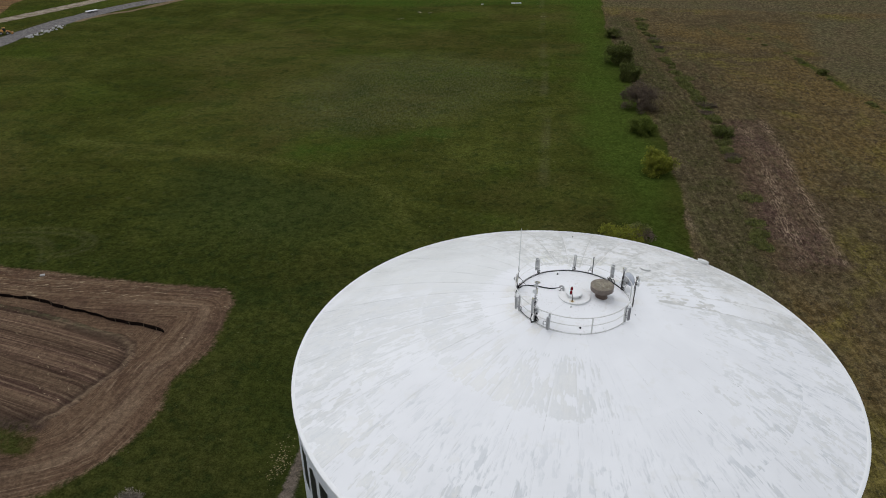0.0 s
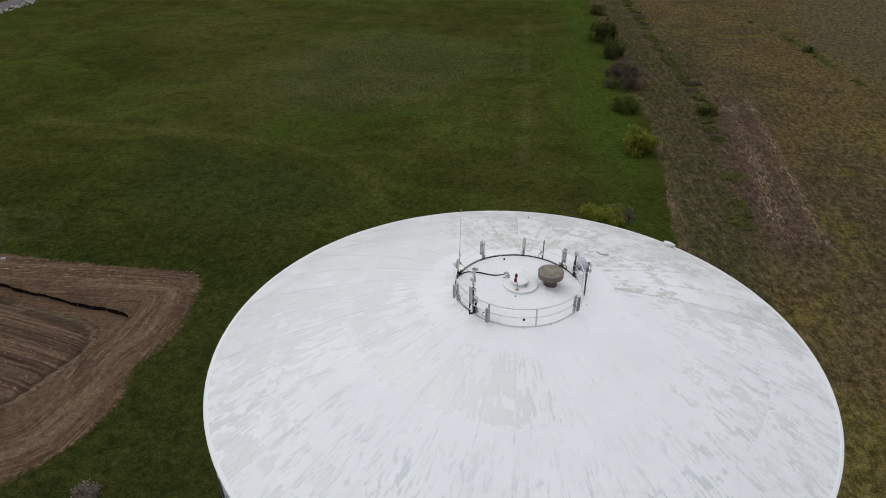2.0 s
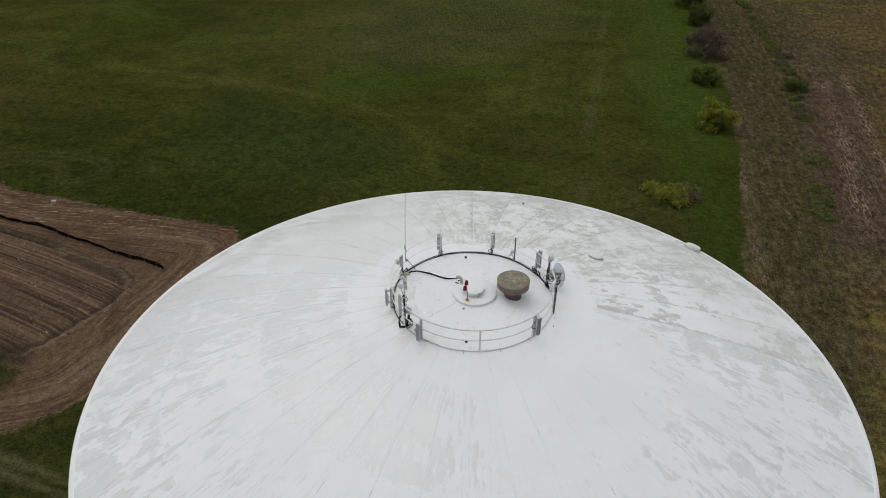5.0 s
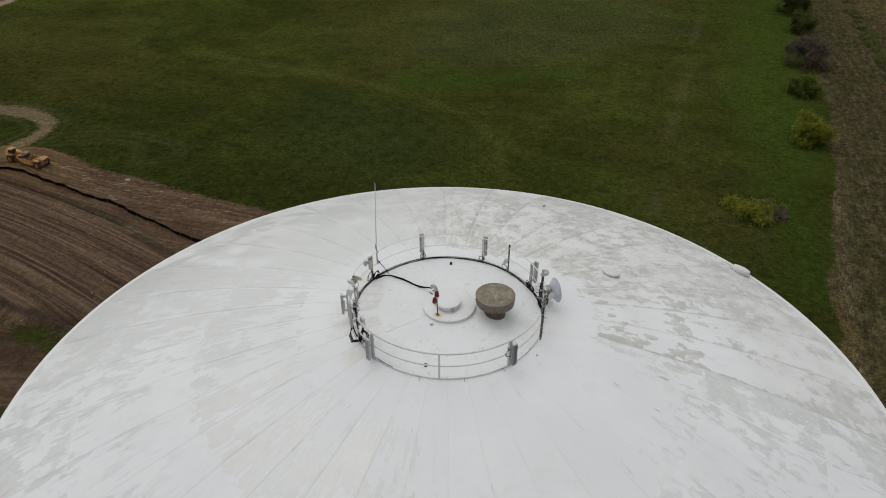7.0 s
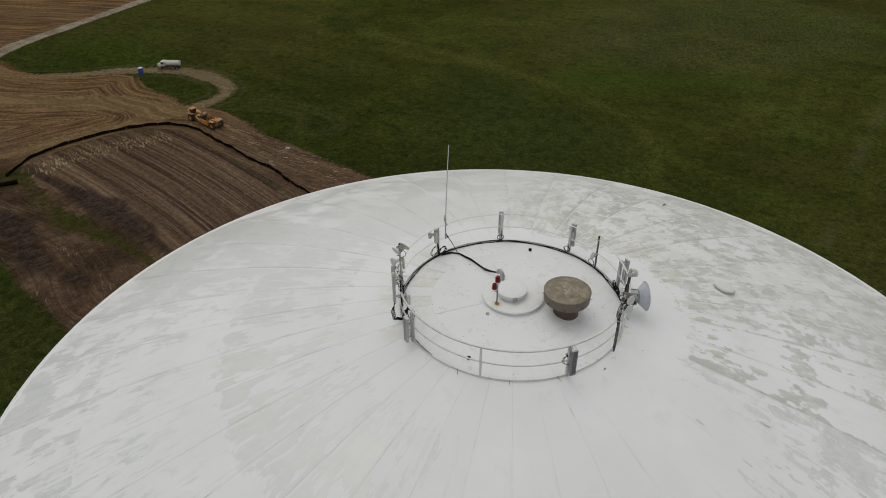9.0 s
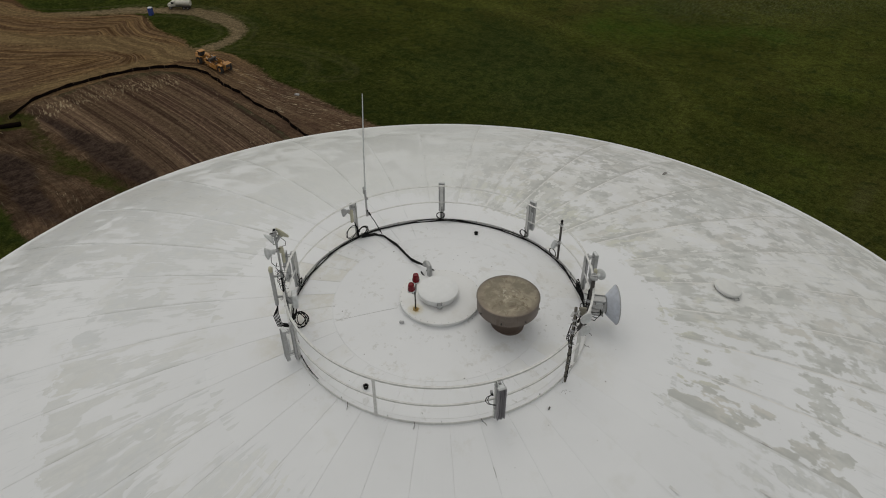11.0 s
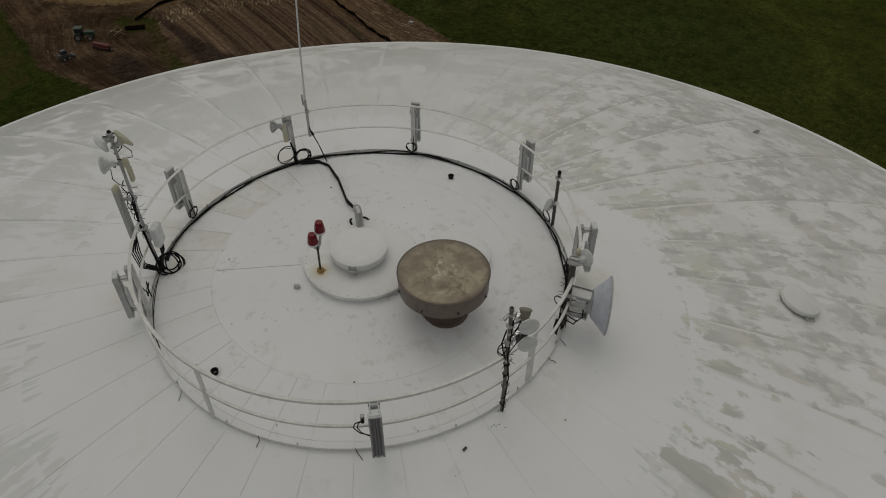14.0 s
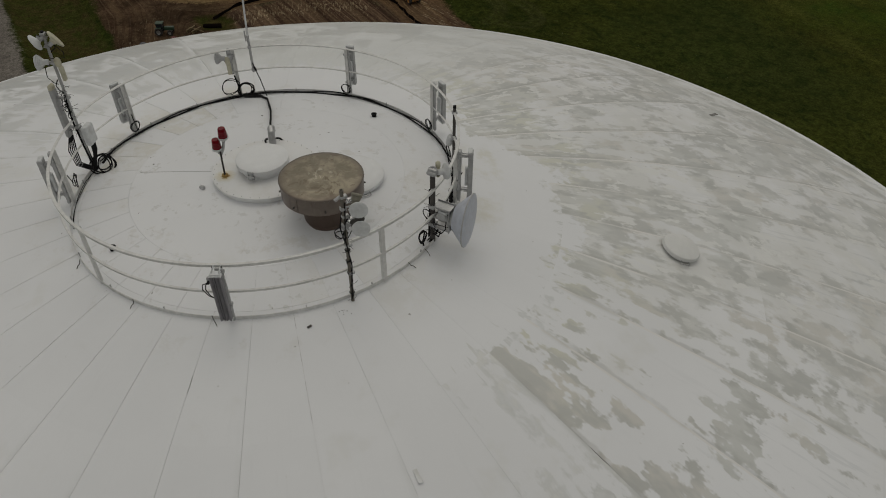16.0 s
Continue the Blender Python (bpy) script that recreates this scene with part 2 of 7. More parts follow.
    near = n.m("ADD", n.m("MULTIPLY", n.noise(slope(10.0, 0.75, (0, 7, 0)), 1.0, 2, 0.5), 0.38), n.m("MULTIPLY", n.noise(slope(21.0, 1.5, (3, 3, 1)), 1.0, 3, 0.5), 0.28))
    streaky = n.m("ADD", n.m("MULTIPLY", n.noise(slope(9.0, 0.7, (5, 2, 0)), 1.0, 2, 0.5), 0.30), n.m("MULTIPLY", n.noise(slope(20.0, 1.15, (1, 6, 2)), 1.0, 3, 0.55), 0.36))
    field = n.m("ADD", n.m("ADD", n.m("MULTIPLY", near, n.m("SUBTRACT", 1.0, away)), n.m("MULTIPLY", streaky, away)), n.m("ADD", n.m("MULTIPLY", lump, 0.24), n.m("MULTIPLY", n.noise(slope(62.0, 2.6, (2, 9, 4)), 1.0, 3, 0.6), 0.14)))
    need = n.m("ADD", n.m("ADD", n.step(bearing, 24.0, 44.0, 0.542, 0.492), n.step(r, 6.4, 5.8, 0.0, -0.03)), n.m("MULTIPLY", n.m("SUBTRACT", tone, 0.5), 0.05))
    need = n.m("SUBTRACT", n.m("ADD", need, n.m("ADD", n.step(r, 5.9, 5.2, 0.0, 0.02), n.step(r, 10.5, 13.0, 0.0, -0.01))), n.step(gone, 0.30, 0.03, 0.0, 0.035))
    excess = n.m("SUBTRACT", field, need)
    worn = n.m("MULTIPLY", n.step(excess, -0.010, n.m("ADD", 0.020, n.m("MULTIPLY", away, 0.035))), bare)
    shade = n.noise(slope(24.0, 1.5, (6, 2, 5)), 1.0, 3, 0.55)
    body = n.mix(n.step(n.noise(n.add(p, (14, 3, 2)), 0.55, 3, 0.5), 0.42, 0.62), (0.580, 0.590, 0.574), (0.586, 0.572, 0.536))
    body = n.mix(n.m("MULTIPLY", n.step(r, 7.2, 5.6), n.step(n.noise(n.add(p, (4, 13, 2)), 0.9, 2, 0.5), 0.42, 0.54, 0.0, 0.85)), body, (0.585, 0.588, 0.505))
    body = n.mix(n.step(shade, 0.42, 0.61, 0.0, 0.88), body, (0.456, 0.464, 0.447))
    body = n.mix(n.m("MULTIPLY", n.step(gone, 0.26, 0.03), n.step(lump, 0.40, 0.60, 0.10, 0.65)), body, (0.430, 0.437, 0.418))
    body = n.mix(n.m("MULTIPLY", n.step(n.noise(slope(26.0, 2.0, (8, 8, 3)), 1.0, 3, 0.55), 0.55, 0.63, 0.0, 0.72), away), body, (0.400, 0.410, 0.396))
    worn = n.m("MULTIPLY", worn, n.m("MULTIPLY", n.step(away, 0.0, 1.0, 0.96, 0.86), n.step(r, 8.5, 12.5, 1.0, 0.80)))
    c = n.mix(n.m("MULTIPLY", strokes, n.m("SUBTRACT", 0.95, n.m("MULTIPLY", bare, 0.7))), white, (0.560, 0.585, 0.608))
    c = n.mix(n.m("MULTIPLY", n.m("MULTIPLY", patch, n.m("SUBTRACT", 1.0, bare)), n.m("SUBTRACT", 0.72, n.m("MULTIPLY", hazy, 0.20))), c, old)
    c = n.mix(n.m("MULTIPLY", n.m("MULTIPLY", bare, away), n.step(n.noise(n.add(p, (9, 9, 2)), 0.8, 3, 0.5), 0.35, 0.65, 0.20, 0.80)), c, (0.675, 0.678, 0.662))
    c = n.mix(n.m("MULTIPLY", n.m("MULTIPLY", hazy, out), n.m("MULTIPLY", n.m("SUBTRACT", 1.0, bare), n.step(n.noise(n.add(p, (19, 2, 2)), 0.5, 4, 0.6), 0.30, 0.70, 0.50, 0.85))), c, (0.655, 0.668, 0.655))
    c = n.mix(worn, c, body)
    fleck = n.m("MULTIPLY", n.step(n.noise(slope(24.0, 1.9, (3, 12, 6)), 1.0, 4, 0.6), 0.56, 0.62, 0.0, 0.9), n.m("MULTIPLY", bare, away))
    c = n.mix(fleck, c, (0.735, 0.740, 0.730))
    lap = n.m("MULTIPLY", n.step(n.m("MULTIPLY", n.m("ABSOLUTE", n.m("SUBTRACT", bearing, 11.6)), n.m("MULTIPLY", r, math.pi / 180.0)), 0.018, 0.006), n.step(r, 5.3, 6.2))
    c = n.mix(n.m("MULTIPLY", lap, n.step(n.noise(n.add(p, (2, 14, 4)), 1.2, 3, 0.6), 0.38, 0.58, 0.05, 0.50)), c, (0.34, 0.34, 0.325))
    hem = n.m("MULTIPLY", bare, n.step(n.noise(n.add(p, (12, 1, 4)), 0.9, 3, 0.6), 0.36, 0.56))
    c = n.mix(n.m("MULTIPLY", n.step(gone, 0.085, 0.035, 0.0, 0.42), hem), c, (0.40, 0.40, 0.385))
    c = n.mix(n.m("MULTIPLY", n.step(left, 0.05, 0.03, 0.0, 0.8), bare), c, (0.74, 0.73, 0.715))
    patch = n.m("MAXIMUM", n.m("MULTIPLY", patch, n.m("SUBTRACT", 1.0, bare)), worn)
    # greenish and beige stain round the foot of the railing where the antennas stand
    foot = n.m("MULTIPLY", side(58, 0.93, 0.965), n.m("MULTIPLY", n.step(r, 3.3, 3.5), n.m("SUBTRACT", 1.0, n.step(arc, 4.05, 4.2))))
    c = n.mix(n.m("MULTIPLY", foot, n.step(n.noise(n.add(p, (6, 1, 0)), 1.1, 5, 0.65), 0.42, 0.60, 0, 0.75)), c, (0.652, 0.645, 0.585))
    c = n.mix(n.m("MULTIPLY", lap_shadow, n.m("ADD", 0.18, n.m("MULTIPLY", n.m("MAXIMUM", far, west), 0.30))), c, (0.42, 0.43, 0.41))
    plates = n.m("MULTIPLY", n.step(r, 2.36, 2.38), n.m("SUBTRACT", 1.0, n.step(arc, 3.6, 4.4)))
    plates = n.m("MULTIPLY", plates, n.m("MAXIMUM", side(205, 0.5, 0.85), n.m("MULTIPLY", side(25, 0.6, 0.9), 0.45)))
    c = n.mix(n.m("MULTIPLY", plates, n.m("MULTIPLY", n.step(tone, 0.35, 0.75), n.step(n.noise(n.add(p, (3, 3, 3)), 2.0, 5, 0.7), 0.38, 0.62, 0.1, 0.6))), c, (0.63, 0.61, 0.545))
    smudge = n.m("MULTIPLY", n.step(n.noise(n.add(p, (7, 1, 2)), 7.0, 3, 0.55), 0.575, 0.64), n.step(n.noise(n.add(p, (2, 4, 1)), 1.1, 3, 0.6), 0.50, 0.60))
    c = n.mix(n.m("MULTIPLY", smudge, n.step(r, 3.6, 3.1, 0.0, 0.40)), c, (0.52, 0.52, 0.50))
    c = n.mix(n.m("MULTIPLY", lines, 0.55), c, (0.44, 0.465, 0.48))
    # scuffs, faint dirt and specks
    c = n.mix(n.step(n.noise(p, 4.5, 4, 0.65), 0.71, 0.78, 0.0, 0.15), c, (0.45, 0.46, 0.44))
    c = n.mix(n.step(n.noise(n.add(p, (5, 2, 0)), 0.8, 4, 0.6), 0.58, 0.70, 0.0, 0.3), c, (0.66, 0.66, 0.63))
    c = n.mix(n.m("MULTIPLY", n.step(n.noise(n.add(p, (3, 7, 0)), 2.0, 6, 0.72), 0.56, 0.68, 0, 0.45), n.m("SUBTRACT", 1.0, n.step(r, 3.2, 4.4))), c, (0.60, 0.585, 0.55))
    c = n.mix(n.step(n.noise(n.add(p, (1, 1, 5)), 9.0, 2, 0.5), 0.775, 0.79, 0.0, 0.7), c, (0.25, 0.24, 0.22))
    c = n.scale(c, n.step(tone, 0.0, 1.0, 0.990, 1.004))
    n.bump(n.m("ADD", n.noise(p, 22, 4), n.m("MULTIPLY", patch, -0.6)), 0.10, 0.004)
    return n.done(c, n.m("SUBTRACT", 0.60, n.m("MULTIPLY", patch, 0.27)), spec=n.m("ADD", 0.08, n.m("MULTIPLY", patch, 0.90)))


def seam_mat():
    """Lap seams: mostly filled with coating, cracked dark here and there."""
    n = Nodes("plate_seams")
    p = n.position()
    x, y, z = n.xyz(p)
    r = n.m("SQRT", n.m("ADD", n.m("MULTIPLY", x, x), n.m("MULTIPLY", y, y)))
    open_side = n.step(n.m("DIVIDE", n.m("SUBTRACT", n.m("MULTIPLY", x, 0.5), n.m("MULTIPLY", y, 0.87)), r), 0.45, 0.85, 0.0, 0.10)
    c = n.mix(n.step(n.m("ADD", n.noise(p, 0.7, 4, 0.6), open_side), 0.46, 0.62), (0.75, 0.76, 0.77), (0.60, 0.60, 0.59))
    c = n.mix(n.m("MULTIPLY", n.step(n.m("ADD", n.noise(n.add(p, (4, 0, 2)), 0.55, 3, 0.6), open_side), 0.54, 0.63), n.step(n.noise(p, 3.0, 3, 0.6), 0.48, 0.58, 0, 0.75)), c, (0.08, 0.072, 0.065))
    c = n.mix(n.step(r, 3.4, 3.1), c, n.mix(n.step(n.noise(n.add(p, (3, 8, 2)), 0.9, 3, 0.6), 0.46, 0.60), (0.745, 0.752, 0.765), (0.665, 0.668, 0.66)))
    return n.done(c, 0.85, spec=0.1)


def vent_metal():
    """Dull brown galvanised sheet; the flat top is stained olive, with a pale dried puddle in the middle."""
    n = Nodes("weathered_vent_metal")
    p = n.local()
    x, y, z = n.xyz(p)
    r = n.m("SQRT", n.m("ADD", n.m("MULTIPLY", x, x), n.m("MULTIPLY", y, y)))
    a = n.noise(p, 3.2, 5, 0.6, 0.8)
    b = n.noise(n.mul(p, (1, 1, 0.12)), 9, 4, 0.6)
    low = n.step(z, 0.56, 0.60, 1.0, 0.0)
    c = n.mix(n.step(a, 0.35, 0.68), (0.158, 0.131, 0.113), (0.208, 0.174, 0.150))
    c = n.mix(n.step(b, 0.56, 0.72, 0, 0.55), c, (0.115, 0.090, 0.074))
    c = n.mix(n.m("MULTIPLY", low, 0.75), c, (0.090, 0.058, 0.044))
    top = n.step(z, 0.872, 0.882)
    t = n.mix(n.step(n.noise(n.add(p, (3, 1, 4)), 3.4, 6, 0.70, 0.5), 0.40, 0.62), (0.173, 0.150, 0.112), (0.282, 0.249, 0.186))
    t = n.mix(n.step(n.noise(n.add(p, (1, 5, 2)), 6.0, 5, 0.65, 0.6), 0.55, 0.64, 0, 0.8), t, (0.125, 0.096, 0.066))
    t = n.mix(n.m("MULTIPLY", n.step(r, 0.27, 0.10), n.step(n.noise(n.add(p, (7, 2, 3)), 6.0, 5, 0.7, 2.0), 0.54, 0.60, 0, 0.7)), t, (0.46, 0.43, 0.36))
    t = n.mix(n.step(n.m("ADD", r, n.m("MULTIPLY", n.m("SUBTRACT", a, 0.5), 0.25)), 0.50, 0.64, 0, 0.7), t, (0.170, 0.140, 0.112))
    c = n.mix(top, c, t)
    n.bump(a, 0.15, 0.01)
    return n.done(c, n.step(a, 0.3, 0.7, 0.32, 0.52), 0.55)


def flange_paint():
    """White flange paint with a rusty yellow bloom round the foot of the warning light."""
    n = Nodes("flange_paint")
    p = n.position()
    x, y, z = n.xyz(p)
    dx, dy = n.m("ADD", x, 0.05), n.m("ADD", y, 0.75)
    d = n.m("SQRT", n.m("ADD", n.m("MULTIPLY", dx, dx), n.m("MULTIPLY", dy, dy)))
    g = n.noise(p, 14, 4, 0.65)
    c = n.mix(n.step(n.noise(p, 1.8, 5, 0.65), 0.40, 0.68, 0, 0.6), (0.75, 0.755, 0.76), (0.66, 0.65, 0.62))
    e = n.m("ADD", d, n.m("MULTIPLY", n.m("SUBTRACT", g, 0.5), 0.16))
    c = n.mix(n.step(e, 0.22, 0.06, 0, 0.6), c, (0.58, 0.50, 0.30))
    c = n.mix(n.step(e, 0.10, 0.05, 0, 0.9), c, (0.36, 0.22, 0.06))
    return n.done(c, 0.5, spec=0.3)


def ground_mat():
    n = Nodes("ground_surface")
    p = n.position()
    px, py, pz = n.xyz(p)
    dirt, track, tilled, crop = n.attr("zone_a")
    stone, lush, pale, bank = n.attr("zone_b")
    purple, stubble, strip, dull = n.attr("zone_c")
    worn, streak, swale, weedy = n.attr("zone_d")
    flow, along, ridge, tan = n.attr("zone_e")
    arc, shady, fresh, drilled = n.attr("zone_f")
    ditch, straw, _, _ = n.attr("zone_g")
    big = n.noise(p, 0.012, 5, 0.6)
    mid = n.noise(p, 0.055, 6, 0.66, 0.7)
    clump = n.noise(p, 0.30, 6, 0.72, 0.5)
    fine = n.noise(p, 0.9, 5, 0.75)
    tiny = n.noise(p, 3.0, 4, 0.8)
    # grass
    g = n.mix(n.step(mid, 0.36, 0.66), (0.0371, 0.0424, 0.0093), (0.0551, 0.0621, 0.0132))
    g = n.mix(n.step(n.noise(n.add(p, (300, 80, 0)), 0.016, 4, 0.6, 0.5), 0.50, 0.64, 0, 0.65), g, (0.0435, 0.0630, 0.0102))
    g = n.mix(n.step(big, 0.46, 0.62, 0, 0.75), g, (0.0600, 0.0560, 0.0160))
    g = n.mix(n.step(n.noise(n.mul(p, (1.0, 0.45, 1)), 0.03, 5, 0.68), 0.56, 0.70, 0, 0.42), g, (0.0784, 0.0729, 0.0213))
    g = n.mix(n.step(clump, 0.48, 0.66, 0, 0.7), g, (0.0223, 0.0315, 0.0092))
    g = n.mix(n.step(n.noise(n.add(p, (40, 7, 0)), 0.38, 6, 0.78, 0.5), 0.58, 0.72, 0, 0.65), g, (0.1018, 0.0946, 0.0407))
    drift = n.noise(n.mul(n.add(p, (160, 20, 0)), (0.55, 1.0, 1)), 0.022, 4, 0.55, 1.6)
    g = n.scale(g, n.step(drift, 0.36, 0.64, 0.88, 1.14))
    g = n.mix(n.step(n.noise(n.mul(n.add(p, (60, 220, 0)), (0.6, 1.0, 1)), 0.05, 5, 0.65, 1.0), 0.54, 0.68, 0, 0.55), g, (0.0235, 0.0350, 0.0095))
    lushc = n.mix(n.step(clump, 0.35, 0.65), (0.0320, 0.0545, 0.0092), (0.0530, 0.0790, 0.0130))
    g = n.mix(lush, g, lushc)
    drill = n.noise(n.vec(n.m("ADD", n.m("MULTIPLY", px, 1.7), n.m("MULTIPLY", py, 0.15)), n.m("MULTIPLY", py, 0.35), 0.0), 1.0, 3, 0.6)
    g = n.mix(n.m("MULTIPLY", n.step(drill, 0.40, 0.64, 0.05, 0.5), drilled), g, (0.0869, 0.0906, 0.0436))
    # darkening towards the tower put into the grass colour for the camera's deepening tone
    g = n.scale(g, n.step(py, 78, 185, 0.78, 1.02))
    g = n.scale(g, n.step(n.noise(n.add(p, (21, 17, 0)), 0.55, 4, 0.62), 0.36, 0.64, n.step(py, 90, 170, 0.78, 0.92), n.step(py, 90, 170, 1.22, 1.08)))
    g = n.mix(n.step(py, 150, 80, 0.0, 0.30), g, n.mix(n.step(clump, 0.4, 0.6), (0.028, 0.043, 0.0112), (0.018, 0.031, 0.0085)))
    g = n.mix(n.m("MULTIPLY", shady, 0.70), g, n.mix(n.step(clump, 0.4, 0.64), (0.0360, 0.0463, 0.0136), (0.0201, 0.0295, 0.0082)))
    g = n.mix(n.m("MULTIPLY", fresh, n.step(clump, 0.36, 0.60, 0.25, 0.7)), g, (0.0382, 0.0690, 0.0107))
    g = n.mix(n.m("MULTIPLY", arc, n.step(fine, 0.36, 0.60, 0.25, 0.65)), g, (0.0806, 0.0847, 0.0213))
    g = n.mix(n.m("MULTIPLY", n.step(swale, 0.1, 0.6), n.step(clump, 0.42, 0.62, 0.15, 0.7)), g, (0.0657, 0.0473, 0.0213))
    g = n.mix(n.m("MULTIPLY", worn, 0.70), g, (0.112, 0.104, 0.050))
    g = n.mix(n.step(n.noise(n.add(p, (70, 9, 0)), 1.3, 3, 0.6), 0.735, 0.77, 0, 0.7), g, (0.24, 0.23, 0.15))
    # crop residue on the ploughed farm field, drilled north to south
    row = n.noise(n.vec(n.m("ADD", px, n.m("MULTIPLY", py, 0.04)), n.m("MULTIPLY", py, 0.10), 0.0), 0.9, 4, 0.65)
    f = n.mix(n.step(mid, 0.34, 0.66), (0.054, 0.040, 0.022), (0.084, 0.064, 0.033))
    f = n.mix(n.step(big, 0.44, 0.6, 0, 0.6), f, (0.112, 0.076, 0.026))
    f = n.mix(n.step(n.noise(n.mul(p, (1.0, 0.3, 1)), 0.05, 5, 0.7), 0.53, 0.68, 0, 0.7), f, (0.056, 0.056, 0.024))
    f = n.mix(n.step(n.noise(n.add(p, (10, 90, 0)), 0.022, 4, 0.6, 0.6), 0.52, 0.64, 0, 0.7), f, (0.100, 0.086, 0.020))
    f = n.mix(n.m("MULTIPLY", strip, 0.85), f, n.mix(n.step(mid, 0.38, 0.62), (0.056, 0.046, 0.024), (0.040, 0.042, 0.016)))
    f = n.mix(n.m("MULTIPLY", purple, 0.8), f, n.mix(n.step(mid, 0.4, 0.65), (0.068, 0.044, 0.031), (0.052, 0.029, 0.029)))
    f = n.mix(n.m("MULTIPLY", dull, 0.75), f, n.mix(n.step(mid, 0.4, 0.6), (0.080, 0.066, 0.040), (0.072, 0.068, 0.037)))
    f = n.mix(n.step(n.noise(n.add(p, (4, 6, 0)), 0.42, 5, 0.75), 0.50, 0.66, 0, 0.75), f, (0.034, 0.031, 0.015))
    f = n.mix(n.step(row, 0.46, 0.64, 0, 0.35), f, (0.112, 0.090, 0.050))
    f = n.mix(n.step(n.noise(n.add(p, (14, 26, 0)), 0.7, 4, 0.8), 0.56, 0.68, 0, 0.5), f, (0.125, 0.100, 0.058))
    f = n.scale(f, n.step(n.noise(n.mul(p, (1.0, 0.55, 1)), 0.62, 5, 0.82), 0.38, 0.62, 0.66, 1.48))
    f = n.mix(n.m("MULTIPLY", tan, n.step(clump, 0.42, 0.64, 0.0, 0.35)), f, (0.140, 0.110, 0.074))
    dash = n.noise(n.vec(n.m("MULTIPLY", px, 2.3), n.m("MULTIPLY", py, 0.40), 0.0), 1.0, 4, 0.7)
    f = n.mix(n.m("MULTIPLY", stubble, n.step(dash, 0.49, 0.56)), f, (0.275, 0.205, 0.145))
    f = n.mix(n.step(tiny, 0.56, 0.78, 0, 0.35), f, (0.175, 0.138, 0.082))
    # bare earth, streaked along the way the machines drive
    flat = n.vec(n.m("MULTIPLY", px, 0.06), n.m("MULTIPLY", py, 0.06), 0.0)
    s1 = n.noise(n.add(n.vec(n.m("MULTIPLY", flow, 0.55), n.m("MULTIPLY", flow, 0.13), 0.0), flat), 1.0, 6, 0.66)
    s2 = n.noise(n.add(n.vec(n.m("MULTIPLY", flow, 2.1), 0.0, n.m("MULTIPLY", flow, 0.5)), n.mul(flat, (2.5, 2.5, 0))), 1.0, 4, 0.65)
    s3 = n.noise(n.add(n.vec(n.m("MULTIPLY", flow, 2.4), 0.0, n.m("MULTIPLY", flow, 0.4)), n.mul(flat, (15.0, 15.0, 0))), 1.0, 3, 0.6)
    d = n.mix(n.step(s1, 0.38, 0.62), (0.078, 0.048, 0.031), (0.132, 0.087, 0.055))
    d = n.mix(n.step(n.noise(n.add(p, (8, 5, 0)), 0.16, 5, 0.7), 0.42, 0.66, 0, 0.7), d, (0.116, 0.074, 0.047))
    d = n.mix(n.step(n.noise(n.add(p, (28, 15, 0)), 0.07, 4, 0.6), 0.50, 0.64, 0, 0.7), d, (0.068, 0.041, 0.029))
    d = n.mix(n.m("MULTIPLY", n.step(s2, 0.52, 0.70, 0, 0.8), n.step(mid, 0.40, 0.60, 0.25, 1.0)), d, (0.225, 0.165, 0.112))
    d = n.mix(n.step(s2, 0.47, 0.32, 0, 0.6), d, (0.055, 0.033, 0.024))
    d = n.mix(n.m("MULTIPLY", streak, n.step(s1, 0.34, 0.62, 0.10, 0.55)), d, (0.200, 0.145, 0.098))
    d = n.mix(n.m("MULTIPLY", n.step(n.m("ADD", s3, n.m("MULTIPLY", straw, 0.03)), 0.625, 0.70), n.m("MAXIMUM", n.m("MULTIPLY", straw, 0.75), n.step(n.noise(n.add(p, (33, 3, 0)), 0.07, 3, 0.6), 0.50, 0.62, 0, 0.85))), d, (0.40, 0.33, 0.225))
    gold = n.m("MULTIPLY", n.step(px, -105, -165), n.step(py, 38, 64, 0.15, 1.0))
    ruts = n.noise(n.add(n.vec(n.m("MULTIPLY", flow, 1.1), 0.0, 4.0), n.mul(flat, (0.9, 0.9, 0))), 1.0, 4, 0.62)
    d = n.mix(n.m("MULTIPLY", gold, n.step(s1, 0.40, 0.60, 0.45, 0.90)), d, n.mix(n.step(n.m("ADD", n.m("MULTIPLY", s2, 0.4), n.m("MULTIPLY", ruts, 0.6)), 0.42, 0.60), (0.070, 0.039, 0.019), (0.245, 0.158, 0.075)))
    # south-west earth painted darker in patches, standing in for the darker late exposure
    late_dim = n.m("MULTIPLY", n.step(py, 54, 42), n.step(px, -72, -98))
    d = n.scale(d, n.m("SUBTRACT", 1.0, n.m("MULTIPLY", late_dim, n.step(n.noise(n.add(p, (3, 31, 0)), 0.11, 4, 0.6), 0.36, 0.62, 0.15, 0.58))))
    t1 = n.noise(n.add(n.vec(n.m("MULTIPLY", along, 0.42), 0.0, 0.0), n.mul(flat, (0.5, 0.5, 0))), 1.0, 5, 0.66)
    t2 = n.noise(n.add(n.vec(n.m("MULTIPLY", along, 1.7), 0.0, 3.0), n.mul(flat, (2.2, 2.2, 0))), 1.0, 4, 0.66)
    t3 = n.noise(n.add(n.vec(n.m("MULTIPLY", along, 1.6), 0.0, 7.0), n.mul(flat, (17.0, 17.0, 0))), 1.0, 3, 0.6)
    t = n.mix(n.step(t1, 0.38, 0.60), (0.056, 0.034, 0.026), (0.130, 0.087, 0.057))
